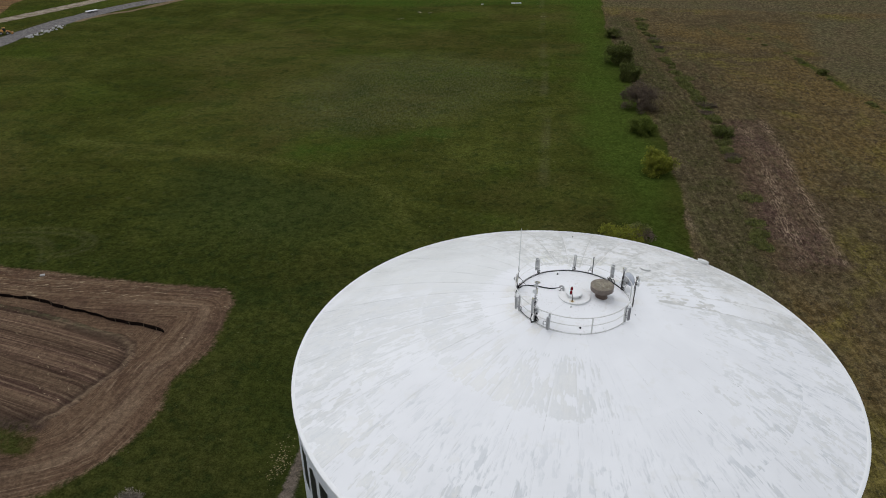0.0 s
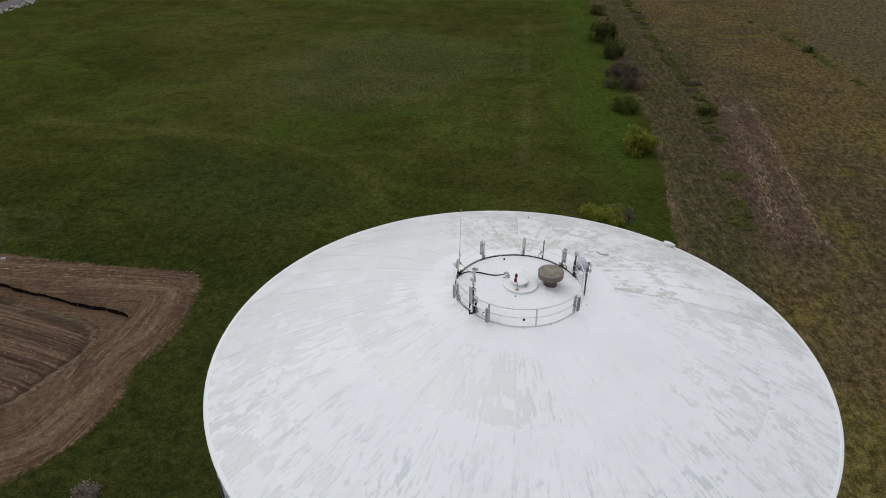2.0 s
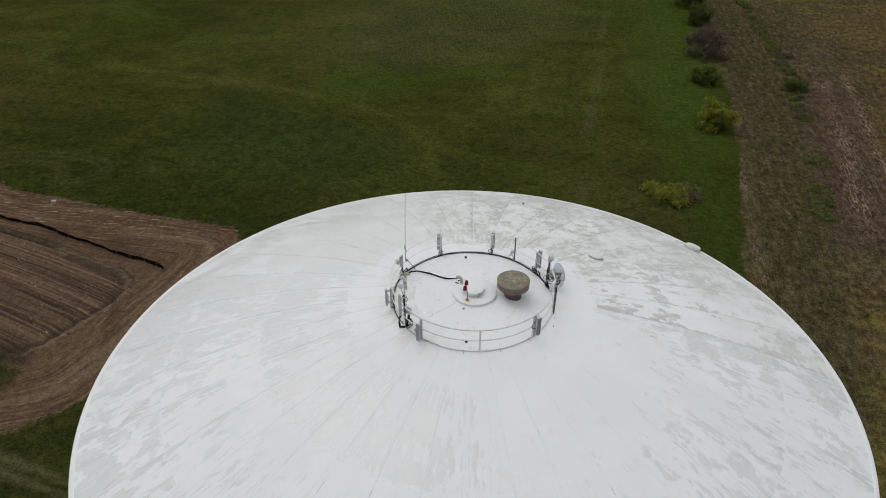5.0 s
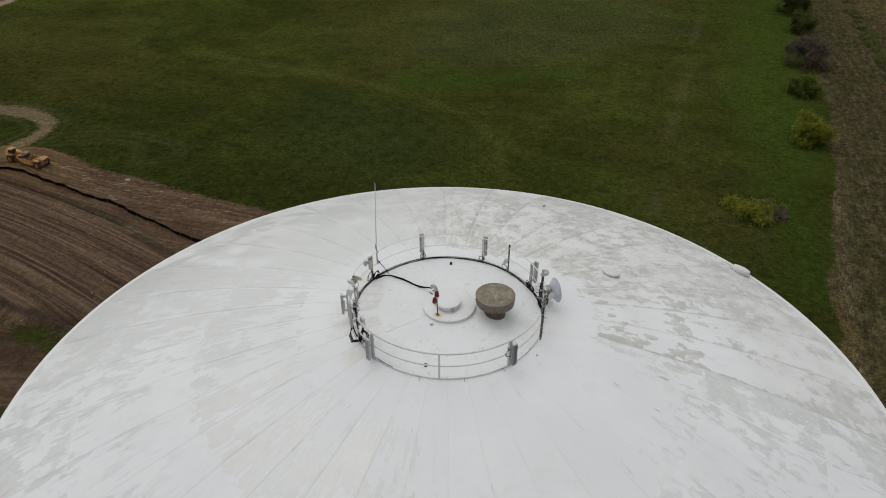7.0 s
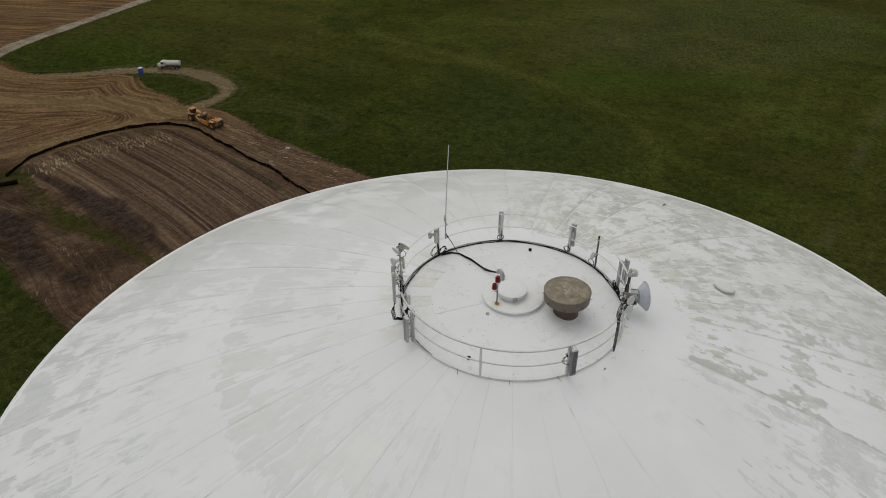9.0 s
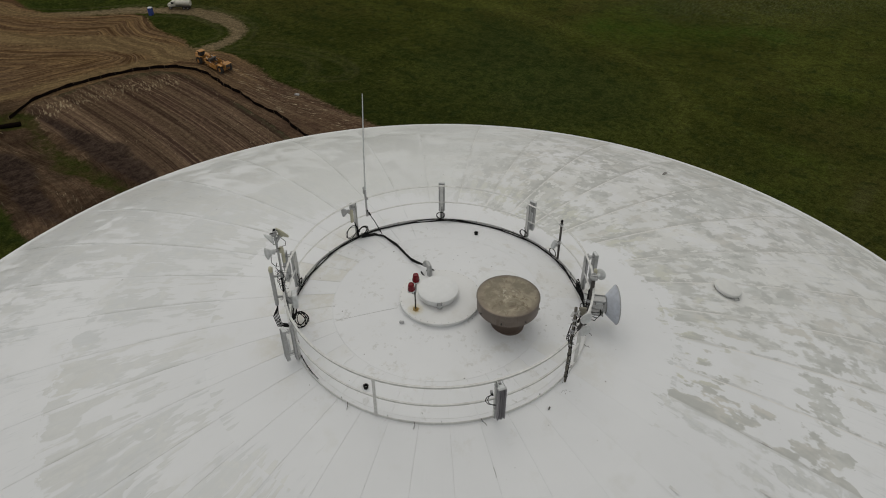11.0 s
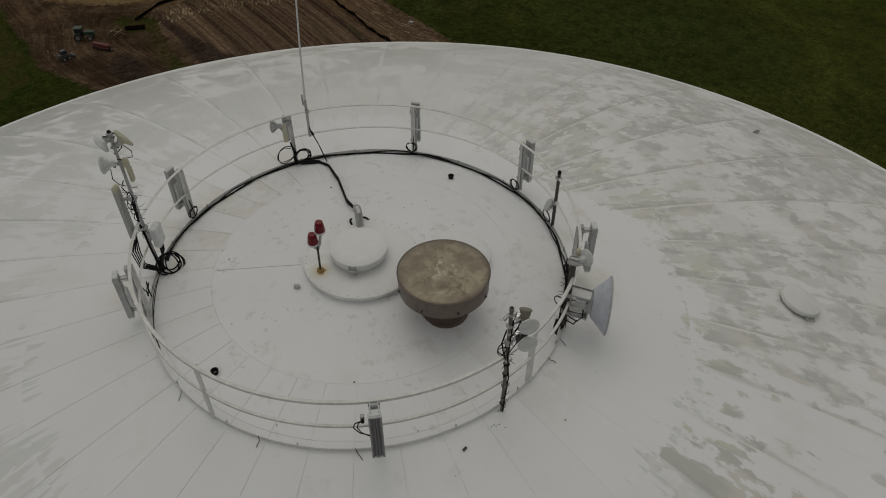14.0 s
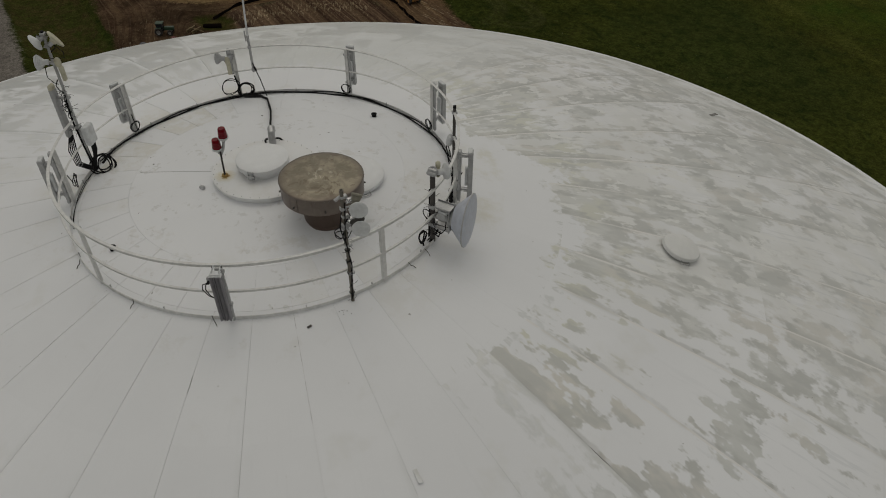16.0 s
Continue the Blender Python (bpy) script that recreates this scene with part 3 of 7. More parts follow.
    t = n.mix(n.step(t2, 0.50, 0.63, 0, 0.75), t, (0.178, 0.126, 0.084))
    t = n.mix(n.step(t2, 0.47, 0.35, 0, 0.75), t, (0.043, 0.026, 0.021))
    t = n.mix(n.m("MULTIPLY", n.step(n.m("ADD", t3, n.m("MULTIPLY", streak, 0.11)), 0.63, 0.70), n.m("MAXIMUM", n.m("MULTIPLY", streak, 0.9), n.step(mid, 0.44, 0.58, 0, 0.8))), t, (0.33, 0.265, 0.175))
    t = n.scale(t, n.step(n.noise(n.add(n.vec(n.m("MULTIPLY", along, 0.20), 0.0, 9.0), n.mul(flat, (0.35, 0.35, 0))), 1.0, 2, 0.5), 0.40, 0.60, 0.80, 1.24))
    t = n.mix(n.m("MULTIPLY", ridge, 0.75), t, (0.190, 0.140, 0.093))
    t = n.mix(n.m("MULTIPLY", ditch, 0.62), t, (0.034, 0.023, 0.018))
    t = n.mix(n.m("MULTIPLY", weedy, n.step(clump, 0.40, 0.56)), t, (0.058, 0.062, 0.033))
    t = n.mix(n.m("MULTIPLY", gold, 0.45), t, n.mix(n.step(t2, 0.40, 0.62), (0.052, 0.030, 0.018), (0.120, 0.076, 0.042)))
    d = n.mix(n.step(tilled, 0.35, 0.65), d, t)
    k = n.mix(n.step(s1, 0.35, 0.65), (0.182, 0.140, 0.084), (0.132, 0.100, 0.058))
    k = n.mix(n.step(s2, 0.52, 0.68, 0, 0.35), k, (0.225, 0.178, 0.110))
    k = n.mix(n.m("MULTIPLY", dirt, 0.85), k, n.mix(n.step(n.m("ADD", n.m("MULTIPLY", s1, 0.5), n.m("MULTIPLY", ruts, 0.5)), 0.40, 0.60), (0.205, 0.140, 0.070), (0.122, 0.080, 0.040)))
    b = n.mix(n.step(n.noise(n.mul(p, (1.0, 0.5, 1.0)), 0.9, 5, 0.8), 0.40, 0.62), (0.026, 0.018, 0.015), (0.060, 0.042, 0.033))
    s = n.mix(n.step(n.noise(p, 0.4, 4), 0.35, 0.7), (0.125, 0.118, 0.118), (0.180, 0.166, 0.158))
    s = n.mix(n.step(py, 200, 150), s, n.mix(n.step(n.noise(p, 0.12, 4), 0.35, 0.7), n.mix(n.step(px, -120, -140), (0.128, 0.106, 0.085), (0.185, 0.168, 0.150)), n.mix(n.step(px, -120, -140), (0.094, 0.077, 0.062), (0.150, 0.135, 0.120))))
    w = n.mix(n.step(n.noise(p, 0.2, 5), 0.35, 0.7), (0.29, 0.25, 0.195), (0.17, 0.135, 0.10))
    ragged = n.m("MULTIPLY", n.m("SUBTRACT", fine, 0.5), 0.9)

    def edge(v):
        return n.step(n.m("ADD", v, ragged), 0.30, 0.70)

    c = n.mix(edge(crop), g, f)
    c = n.mix(edge(dirt), c, d)
    c = n.mix(n.m("MULTIPLY", edge(bank), 0.9), c, b)
    c = n.mix(edge(track), c, k)
    c = n.mix(edge(pale), c, w)
    c = n.mix(edge(stone), c, s)
    c = n.scale(c, n.step(fine, 0.36, 0.64, 0.80, 1.20))
    soft = n.m("MULTIPLY", dirt, 0.14)
    c = n.scale(c, n.step(tiny, 0.36, 0.64, n.m("ADD", 0.68, soft), n.m("SUBTRACT", 1.32, soft)))
    n.bump(n.m("ADD", n.m("ADD", fine, n.m("MULTIPLY", tiny, 0.4)), clump), 0.75, 0.5)
    return n.done(c, 1.0, spec=0.0)


def leaf_mat(name, a, b):
    n = Nodes(name)
    r = n.island()
    c = n.mix(r, a, b)
    c = n.scale(c, n.step(n.noise(n.position(), 0.6, 3), 0.3, 0.7, 0.7, 1.25))
    return n.done(c, 0.85, spec=0.04)


ROOF = roof_paint()
SEAM = seam_mat()
WHITE = plain("white_enamel", (0.74, 0.75, 0.76), 0.5, wear=(0.68, 0.68, 0.66), grain=7, amount=0.22, spec=0.3, mottle=(0.965, 1.025))
RAILP = plain("weathered_white_rail_paint", (0.66, 0.66, 0.65), 0.5, wear=(0.46, 0.45, 0.425), grain=12, amount=0.5)
COVERP = plain("dulled_cover_paint", (0.685, 0.69, 0.68), 0.55, wear=(0.57, 0.575, 0.56), grain=5, amount=0.5, spec=0.25, mottle=(0.94, 1.03))
WALLP = plain("tank_wall_paint", (0.66, 0.69, 0.74), 0.4, wear=(0.52, 0.55, 0.58), grain=0.6, amount=0.5)
CONCRETE = plain("concrete", (0.36, 0.35, 0.33), 0.85, wear=(0.26, 0.25, 0.23), grain=1.2, amount=0.6)
BLACKP = plain("black_lettering_paint", (0.012, 0.013, 0.018), 0.4, grain=3)
VENT = vent_metal()
FLANGE = flange_paint()
GALV = plain("galvanised_steel", (0.42, 0.425, 0.43), 0.38, 0.75, wear=(0.20, 0.19, 0.18), grain=30)
DARKST = plain("dull_dark_steel", (0.075, 0.07, 0.065), 0.6, 0.3, wear=(0.13, 0.11, 0.09), grain=24)
CABLE = plain("black_cable_jacket", (0.0075, 0.0075, 0.008), 0.75, grain=50, spec=0.2)
CHROME = plain("bright_zinc_steel", (0.72, 0.72, 0.72), 0.22, 0.85, wear=(0.4, 0.4, 0.4), grain=30)
UMBER = plain("weathered_umber_steel", (0.155, 0.142, 0.118), 0.55, 0.35, wear=(0.085, 0.072, 0.058), grain=20)
OLIVE = plain("dull_olive_plastic", (0.20, 0.19, 0.15), 0.6, wear=(0.28, 0.26, 0.2), grain=14)
GREYPL = plain("grey_radome_plastic", (0.41, 0.415, 0.42), 0.55, wear=(0.31, 0.31, 0.31), grain=16)
VIOLETPL = plain("grey_violet_extrusion", (0.225, 0.218, 0.235), 0.55, 0.1, wear=(0.17, 0.165, 0.175), grain=16)
LIGHTPL = plain("white_radome_plastic", (0.62, 0.635, 0.645), 0.5, wear=(0.5, 0.5, 0.48), grain=14)
BLUEPL = plain("pale_blue_radome", (0.50, 0.53, 0.60), 0.5, wear=(0.44, 0.46, 0.50), grain=10)
BEIGE = plain("yellowed_plastic", (0.50, 0.48, 0.365), 0.55, wear=(0.42, 0.40, 0.29), grain=14)
RED = plain("red_lens", (0.150, 0.001, 0.007), 0.16, wear=(0.055, 0.001, 0.003), grain=9, amount=0.9, spec=0.26)
CRACK = plain("cracked_coating_edge", (0.24, 0.235, 0.225), 0.9, wear=(0.06, 0.055, 0.05), grain=9, amount=0.9, spec=0.1)
FLAKED = plain("flaking_black_and_white_paint", (0.018, 0.016, 0.015), 0.6, wear=(0.42, 0.40, 0.34), grain=60, amount=0.95)
RUST = plain("rust_stain", (0.30, 0.19, 0.06), 0.85, wear=(0.40, 0.32, 0.16), grain=20)
YELLOW = plain("dusty_yellow_machine_paint", (0.43, 0.200, 0.045), 0.6, wear=(0.11, 0.06, 0.03), grain=3, amount=0.95)
OCHRE = plain("faded_ochre_implement_paint", (0.20, 0.145, 0.07), 0.7, wear=(0.10, 0.07, 0.045), grain=6, amount=0.8)
RUBBER = plain("tyre_rubber", (0.028, 0.025, 0.022), 0.85, wear=(0.07, 0.055, 0.04), grain=5)
GLASSD = plain("dark_cab_glass", (0.02, 0.025, 0.03), 0.12, grain=5)
TRUCKW = plain("dusty_white_truck_paint", (0.50, 0.48, 0.42), 0.5, wear=(0.34, 0.29, 0.21), grain=2.5, amount=0.7)
BLUE = plain("blue_polyethylene", (0.03, 0.06, 0.24), 0.55, grain=6)
GREEN = plain("green_machine_paint", (0.018, 0.045, 0.022), 0.5, grain=5)
REDP = plain("red_implement_paint", (0.115, 0.024, 0.022), 0.7, wear=(0.07, 0.035, 0.03), grain=4)
FABRIC = plain("black_silt_fabric", (0.010, 0.007, 0.006), 0.95, wear=(0.026, 0.019, 0.015), grain=3, spec=0.0)
TIMBER = plain("weathered_timber", (0.20, 0.15, 0.10), 0.85, grain=10)
ROCK = plain("pale_broken_concrete", (0.36, 0.35, 0.34), 0.9, wear=(0.22, 0.21, 0.20), grain=2)
BARK = plain("bark", (0.075, 0.06, 0.045), 0.9, grain=12)
LEAF = leaf_mat("spring_leaves", (0.040, 0.050, 0.012), (0.088, 0.100, 0.026))
WEED = leaf_mat("field_weeds", (0.066, 0.074, 0.022), (0.122, 0.126, 0.040))
TAN = plain("dry_tan_stalks", (0.22, 0.17, 0.095), 0.9, grain=5)
FRESHLEAF = leaf_mat("fresh_green_leaves", (0.050, 0.070, 0.012), (0.105, 0.128, 0.024))
LEAFY = leaf_mat("yellow_green_leaves", (0.090, 0.104, 0.013), (0.185, 0.190, 0.026))
TWIG = leaf_mat("bare_twigs_and_buds", (0.070, 0.052, 0.044), (0.110, 0.086, 0.058))
STRAW = leaf_mat("dead_grey_branches", (0.085, 0.072, 0.058), (0.19, 0.165, 0.13))
GROUND = ground_mat()

# ---- mesh helpers ----
def basis(axis):
    """Two unit vectors at right angles to axis."""
    a = Vector(axis).normalized()
    u = a.cross(Vector((0, 0, 1)) if abs(a.z) < 0.95 else Vector((1, 0, 0))).normalized()
    return u, a.cross(u)


class Geo:
    """Collects faces for one mesh."""

    def __init__(self, m=None):
        self.v, self.f, self.m = [], [], m or Matrix()

    def add(self, verts, faces):
        k = len(self.v)
        self.v += [tuple(self.m @ Vector(p)) for p in verts]
        self.f += [tuple(i + k for i in f) for f in faces]
        return self

    def box(self, c, size, bevel=0.0, m=None):
        """A box round c with bevelled edges; m turns it about c."""
        h = [s / 2 for s in size]
        b = min(bevel or 0.06 * min(size), 0.45 * min(size))
        vs, idx = [], {}
        for sx in (-1, 1):
            for sy in (-1, 1):
                for sz in (-1, 1):
                    for k in range(3):
                        p = [s * (h[i] - (b if i != k else 0)) for i, s in enumerate((sx, sy, sz))]
                        idx[sx, sy, sz, k] = len(vs)
                        q = Vector(p)
                        vs.append(tuple((m @ q if m else q) + Vector(c)))
        fs = []
        for s in (-1, 1):
            fs.append([idx[s, a, d, 0] for a, d in ((-1, -1), (1, -1), (1, 1), (-1, 1))][::s])
            fs.append([idx[a, s, d, 1] for a, d in ((-1, -1), (-1, 1), (1, 1), (1, -1))][::s])
            fs.append([idx[a, d, s, 2] for a, d in ((-1, -1), (1, -1), (1, 1), (-1, 1))][::s])
        for a in (-1, 1):
            for d in (-1, 1):
                fs.append([idx[-1, a, d, 1], idx[1, a, d, 1], idx[1, a, d, 2], idx[-1, a, d, 2]][:: -a * d])
                fs.append([idx[a, -1, d, 0], idx[a, 1, d, 0], idx[a, 1, d, 2], idx[a, -1, d, 2]][:: a * d])
                fs.append([idx[a, d, -1, 0], idx[a, d, 1, 0], idx[a, d, 1, 1], idx[a, d, -1, 1]][:: -a * d])
                for e in (-1, 1):
                    fs.append([idx[a, d, e, 0], idx[a, d, e, 1], idx[a, d, e, 2]][:: a * d * e])
        return self.add(vs, fs)

    def tube(self, pts, r, n=8, caps=True):
        """A round bar along pts; r is one radius or one for each point."""
        pts = [Vector(p) for p in pts]
        rs = r if isinstance(r, (list, tuple)) else [r] * len(pts)
        vs, fs = [], []
        u = None
        for i, p in enumerate(pts):
            d = (pts[min(i + 1, len(pts) - 1)] - pts[max(i - 1, 0)]).normalized()
            if u is None:
                u, w = basis(d)
            else:
                u = (u - d * u.dot(d)).normalized()
                w = d.cross(u)
            for k in range(n):
                a = 2 * math.pi * k / n
                vs.append(tuple(p + (u * math.cos(a) + w * math.sin(a)) * rs[i]))
        for i in range(len(pts) - 1):
            for k in range(n):
                a, b = i * n + k, i * n + (k + 1) % n
                fs.append((a, b, b + n, a + n))
        if caps:
            fs.append(tuple(range(n))[::-1])
            fs.append(tuple(range((len(pts) - 1) * n, len(pts) * n)))
        return self.add(vs, fs)

    def lathe(self, prof, n=32, c=(0, 0, 0), axis=(0, 0, 1)):
        """A turned form: prof is a list of (radius, height) along axis from c."""
        a = Vector(axis).normalized()
        u, w = basis(a)
        c = Vector(c)
        vs, fs, rings = [], [], []
        for r, h in prof:
            if r < 1e-6:
                rings.append([len(vs)])
                vs.append(tuple(c + a * h))
            else:
                rings.append(list(range(len(vs), len(vs) + n)))
                for k in range(n):
                    t = 2 * math.pi * k / n
                    vs.append(tuple(c + a * h + (u * math.cos(t) + w * math.sin(t)) * r))
        for p, q in zip(rings, rings[1:]):
            for k in range(n):
                j = (k + 1) % n
                if len(p) == 1 and len(q) > 1:
                    fs.append((p[0], q[j], q[k]))
                elif len(q) == 1 and len(p) > 1:
                    fs.append((p[k], p[j], q[0]))
                elif len(p) > 1:
                    fs.append((p[k], p[j], q[j], q[k]))
        return self.add(vs, fs)

    def loop(self, c, rad, r, axis, n=24, k=6, wob=0.0):
        """A ring of cable."""
        u, w = basis(axis)
        pts = []
        for i in range(n + 1):
            a = 2 * math.pi * i / n
            q = rad * (1 + wob * math.sin(3 * a + rad * 40))
            pts.append(Vector(c) + (u * math.cos(a) + w * math.sin(a)) * q + Vector(axis).normalized() * wob * 0.1 * math.sin(2 * a))
        return self.tube(pts, r, k, False)

    def mesh(self, name, mat, smooth=True):
        me = bpy.data.meshes.new(name)
        me.from_pydata(self.v, [], self.f)
        bm = bmesh.new()
        bm.from_mesh(me)
        bmesh.ops.recalc_face_normals(bm, faces=bm.faces)
        bm.to_mesh(me)
        bm.free()
        me.materials.append(mat)
        if smooth:
            me.shade_smooth()
            me.set_sharp_from_angle(angle=radians(38))
        return me


def thing(name, label, category, m=None, group="", kind=""):
    ob = new(name)
    ob.empty_display_size = 0.1
    if m is not None:
        ob.matrix_world = m
    return tagged(ob, label, category, group, kind)


def part(name, geo, mat, parent, label="", smooth=True):
    ob = new(name, geo.mesh(name, mat, smooth))
    ob.parent = parent
    if label:
        ob["label"] = label
    return ob


def single(name, geo, mat, label, category, group="", kind="", smooth=True):
    return tagged(new(name, geo.mesh(name, mat, smooth)), label, category, group, kind)


def fbm(x, y, scale, octaves=4, seed=0):
    """Smooth random heights between about -1 and 1, on arrays."""
    out, amp = np.zeros_like(x), 0.5
    for o in range(octaves):
        u, v = x * scale * 2**o + 17.3 * o + seed, y * scale * 2**o - 9.1 * o + seed * 1.7
        i, j = np.floor(u), np.floor(v)
        a, b = u - i, v - j
        a, b = a * a * (3 - 2 * a), b * b * (3 - 2 * b)

        def rnd(p, q):
            s = np.sin(p * 127.1 + q * 311.7 + seed * 13.7) * 43758.5453
            return 2 * (s - np.floor(s)) - 1

        out += amp * (rnd(i, j) * (1 - a) * (1 - b) + rnd(i + 1, j) * a * (1 - b) + rnd(i, j + 1) * (1 - a) * b + rnd(i + 1, j + 1) * a * b)
        amp *= 0.5
    return out


def inside(x, y, poly):
    """Signed distance to a closed outline, negative inside."""
    d, s = np.full_like(x, 1e9), np.zeros(x.shape, bool)
    for (ax, ay), (bx, by) in zip(poly, poly[1:] + poly[:1]):
        ex, ey = bx - ax, by - ay
        k = np.clip(((x - ax) * ex + (y - ay) * ey) / (ex * ex + ey * ey), 0, 1)
        d = np.minimum(d, np.hypot(x - ax - k * ex, y - ay - k * ey))
        if ay != by:
            s ^= ((ay > y) != (by > y)) & (x < ex * (y - ay) / ey + ax)
    return np.where(s, -d, d)


def beside(x, y, line):
    """Distance to an open line."""
    d = np.full_like(x, 1e9)
    for (ax, ay), (bx, by) in zip(line, line[1:]):
        ex, ey = bx - ax, by - ay
        k = np.clip(((x - ax) * ex + (y - ay) * ey) / (ex * ex + ey * ey), 0, 1)
        d = np.minimum(d, np.hypot(x - ax - k * ex, y - ay - k * ey))
    return d

# ---- ground ----
FENCE = [(-156.5, 43.8), (-158.4, 50.2), (-158.9, 57.1), (-157.9, 64), (-155.5, 72.8), (-150.1, 80.7), (-144.6, 84.1), (-135.8, 83.6), (-123, 81.7), (-109.2, 80.2), (-99.4, 78.2), (-91.5, 76.3), (-82.7, 74.8), (-74.8, 72.8)]
DIRT = [(-146.6, 96.4), (-135.8, 94.5), (-116.1, 92), (-96.4, 90.5), (-78.7, 89.7), (-71, 89.8), (-66.4, 87.4), (-64, 81.5), (-63.2, 74), (-63.8, 66), (-65, 59), (-65.2, 52.1), (-65.8, 44.5), (-67.6, 37), (-74.8, 30.5), (-86.6, 24.6), (-93.5, 21.5), (-102, 22), (-110, 24), (-119.1, 26), (-128, 24.5), (-140, 20.5), (-150, 19), (-163, 21), (-195, 22), (-285.4, 22), (-267.6, 59), (-234.2, 81.7), (-216.5, 80.7), (-199.8, 88.6), (-188.9, 99.4), (-180.1, 95.4), (-173.2, 93.5), (-163.3, 94.5), (-153.5, 91.5)]
TILLED = [(-156, 44.3), (-157.4, 57.1), (-154.5, 71.8), (-149.1, 79.2), (-143.7, 81.7), (-135.8, 81.2), (-109.2, 77.2), (-91.5, 73.3), (-79.7, 70.4), (-75.8, 63), (-78.7, 55.1), (-81.7, 45.3), (-90.5, 44.3), (-97.4, 44.3), (-104.3, 47.2), (-122, 48.2), (-138.7, 45.3)]
BANK = [(-154, 47), (-150.3, 48.7), (-139.9, 51.2), (-126, 52.8), (-113.1, 51.1), (-98, 47), (-82, 45.5), (-82, 43), (-99.2, 44.1), (-111.4, 44.6), (-122.6, 44.4), (-133.9, 44.6), (-145.9, 46.2)]
SWALE = [(-158, 47), (-150, 46.5), (-145.9, 46.5), (-133.9, 44.6), (-122.6, 44.4), (-111.4, 44.6), (-99.2, 44.1), (-82, 43), (-81, 38.5), (-98.5, 39.9), (-109.4, 40.3), (-117.9, 39.3), (-127.4, 39.3), (-138.6, 41.3), (-147.2, 42.3), (-158, 41)]
VERGE = [(-220, 5.5), (-146, 3.5), (-138, 9), (-143, 16), (-160, 19), (-220, 20)]
LOOP = [(-232.2, 74.8), (-217.5, 75.8), (-204.7, 84.6), (-197, 95), (-185.5, 105.5), (-174, 111), (-162, 110.6), (-154.6, 107.4), (-151.4, 101), (-152.8, 89.1), (-158.4, 73.8), (-162.4, 59), (-165.3, 44.3), (-182, 29.5), (-211.6, 19.7)]
TRACK2 = [(-154.5, 88.6), (-173.2, 82.7), (-191.9, 68.9), (-214.5, 61), (-236.2, 59)]
ROADW = [(-221.4, 59), (-242.1, 86.6), (-247, 106.3), (-254.9, 143.7), (-263.7, 170.2), (-271.6, 226.3), (-276.5, 295.2), (-275.5, 335.5), (-266.7, 378.8), (-253.9, 408.4), (-221.4, 442.8)]
PALE2 = [(-339.5, 246), (-310.9, 334.6), (-299.1, 372), (-287.3, 413.3), (-270.6, 472.3)]
LOW_ROAD = [(-246, -4.5), (-192.9, -5.5), (-170.2, -6.5), (-147.6, -7.5), (-108.2, -11.8), (-59, -29.5), (-41.3, -4.9), (-37.4, 20), (-36.5, 36), (-36.6, 46), (-36.0, 60)]
LANE = [(-150, 31), (-110, 29), (-71.5, 25.9), (-65.8, 25.2), (-60, 24.5), (-40, 21)]
FAREDGE = [(-420, 405), (-133, 414), (-88, 415), (-46, 423), (8, 432), (31.5, 433), (31, 600), (-420, 600)]
EDGE = [(35.4, -300), (35.4, 59), (35.4, 126.9), (37.9, 153.5), (38.9, 175.2), (37.4, 210.6), (33.5, 255.8), (32.5, 304.1), (29.5, 363.1), (31.5, 455.6), (29.5, 688.8), (885.6, 688.8), (885.6, -300)]
GREENLINE = [(53, 125), (54.4, 138.9), (56.9, 163.1), (57.5, 185), (58.8, 212), (58.3, 244.5), (55.4, 265.9), (53.2, 299.8), (50.6, 341.3), (47.6, 393.2)]
GREENLINE2 = [(98, 356), (104.5, 337.9), (111.8, 318.1), (115.7, 291.1), (118.6, 260.3), (123.1, 237.8), (130, 210)]
MOUND = [(-265, 346), (-264, 357), (-258, 368), (-250.7, 377.8), (-245, 395.2), (-238.4, 412.8), (-228, 432)]

LUSH = [(7.9, 511.7), (11.8, 324.7), (9.8, 226.3), (16.7, 172.2), (23.6, 126), (29.5, 98.4), (35.4, 98.4), (35.4, 126.9), (38.4, 175.2), (36.4, 210.6), (32.5, 304.1), (29.5, 363.1), (30.5, 511.7)]



def rounded(line, closed=False, times=2):
    """Cut the corners of a line, twice over."""
    for _ in range(times):
        q = [] if closed else [line[0]]
        for a, b in zip(line, line[1:] + line[:1] if closed else line[1:]):
            q += [(a[0] * 0.75 + b[0] * 0.25, a[1] * 0.75 + b[1] * 0.25), (a[0] * 0.25 + b[0] * 0.75, a[1] * 0.25 + b[1] * 0.75)]
        line = q if closed else q + [line[-1]]
    return line


LOOP, TRACK2, ROADW, FENCE = rounded(LOOP), rounded(TRACK2), rounded(ROADW, times=1), rounded(FENCE, times=1)
DIRT, TILLED = rounded(DIRT, True, 1), rounded(TILLED, True, 1)
ARC = [(-154.9, 169.6), (-132.0, 168.0), (-108.2, 167.7), (-81.2, 163.6), (-59.9, 156.8), (-46.3, 148.3), (-38.7, 138.6), (-36.1, 129.1)]
SHADY = [(-107.9, 137.7), (-105.6, 158.1), (-78.2, 157.3), (-53.2, 149.8), (-43.3, 136.4), (-40.3, 122.1), (-57.2, 114.1), (-77.9, 104.4), (-98.1, 119.2)]
FRESH = [(-77.1, 173.8), (-63.1, 179.1), (-50.2, 187.8), (-37.2, 197.0)]
DRILLED = [(-107.4, 242.9), (-95.3, 288.3), (-64.7, 305.4), (-16.6, 291.3), (-7.3, 256.7), (-12.9, 226.4), (-36.0, 198.5), (-61.4, 186.2), (-92.5, 190.8)]
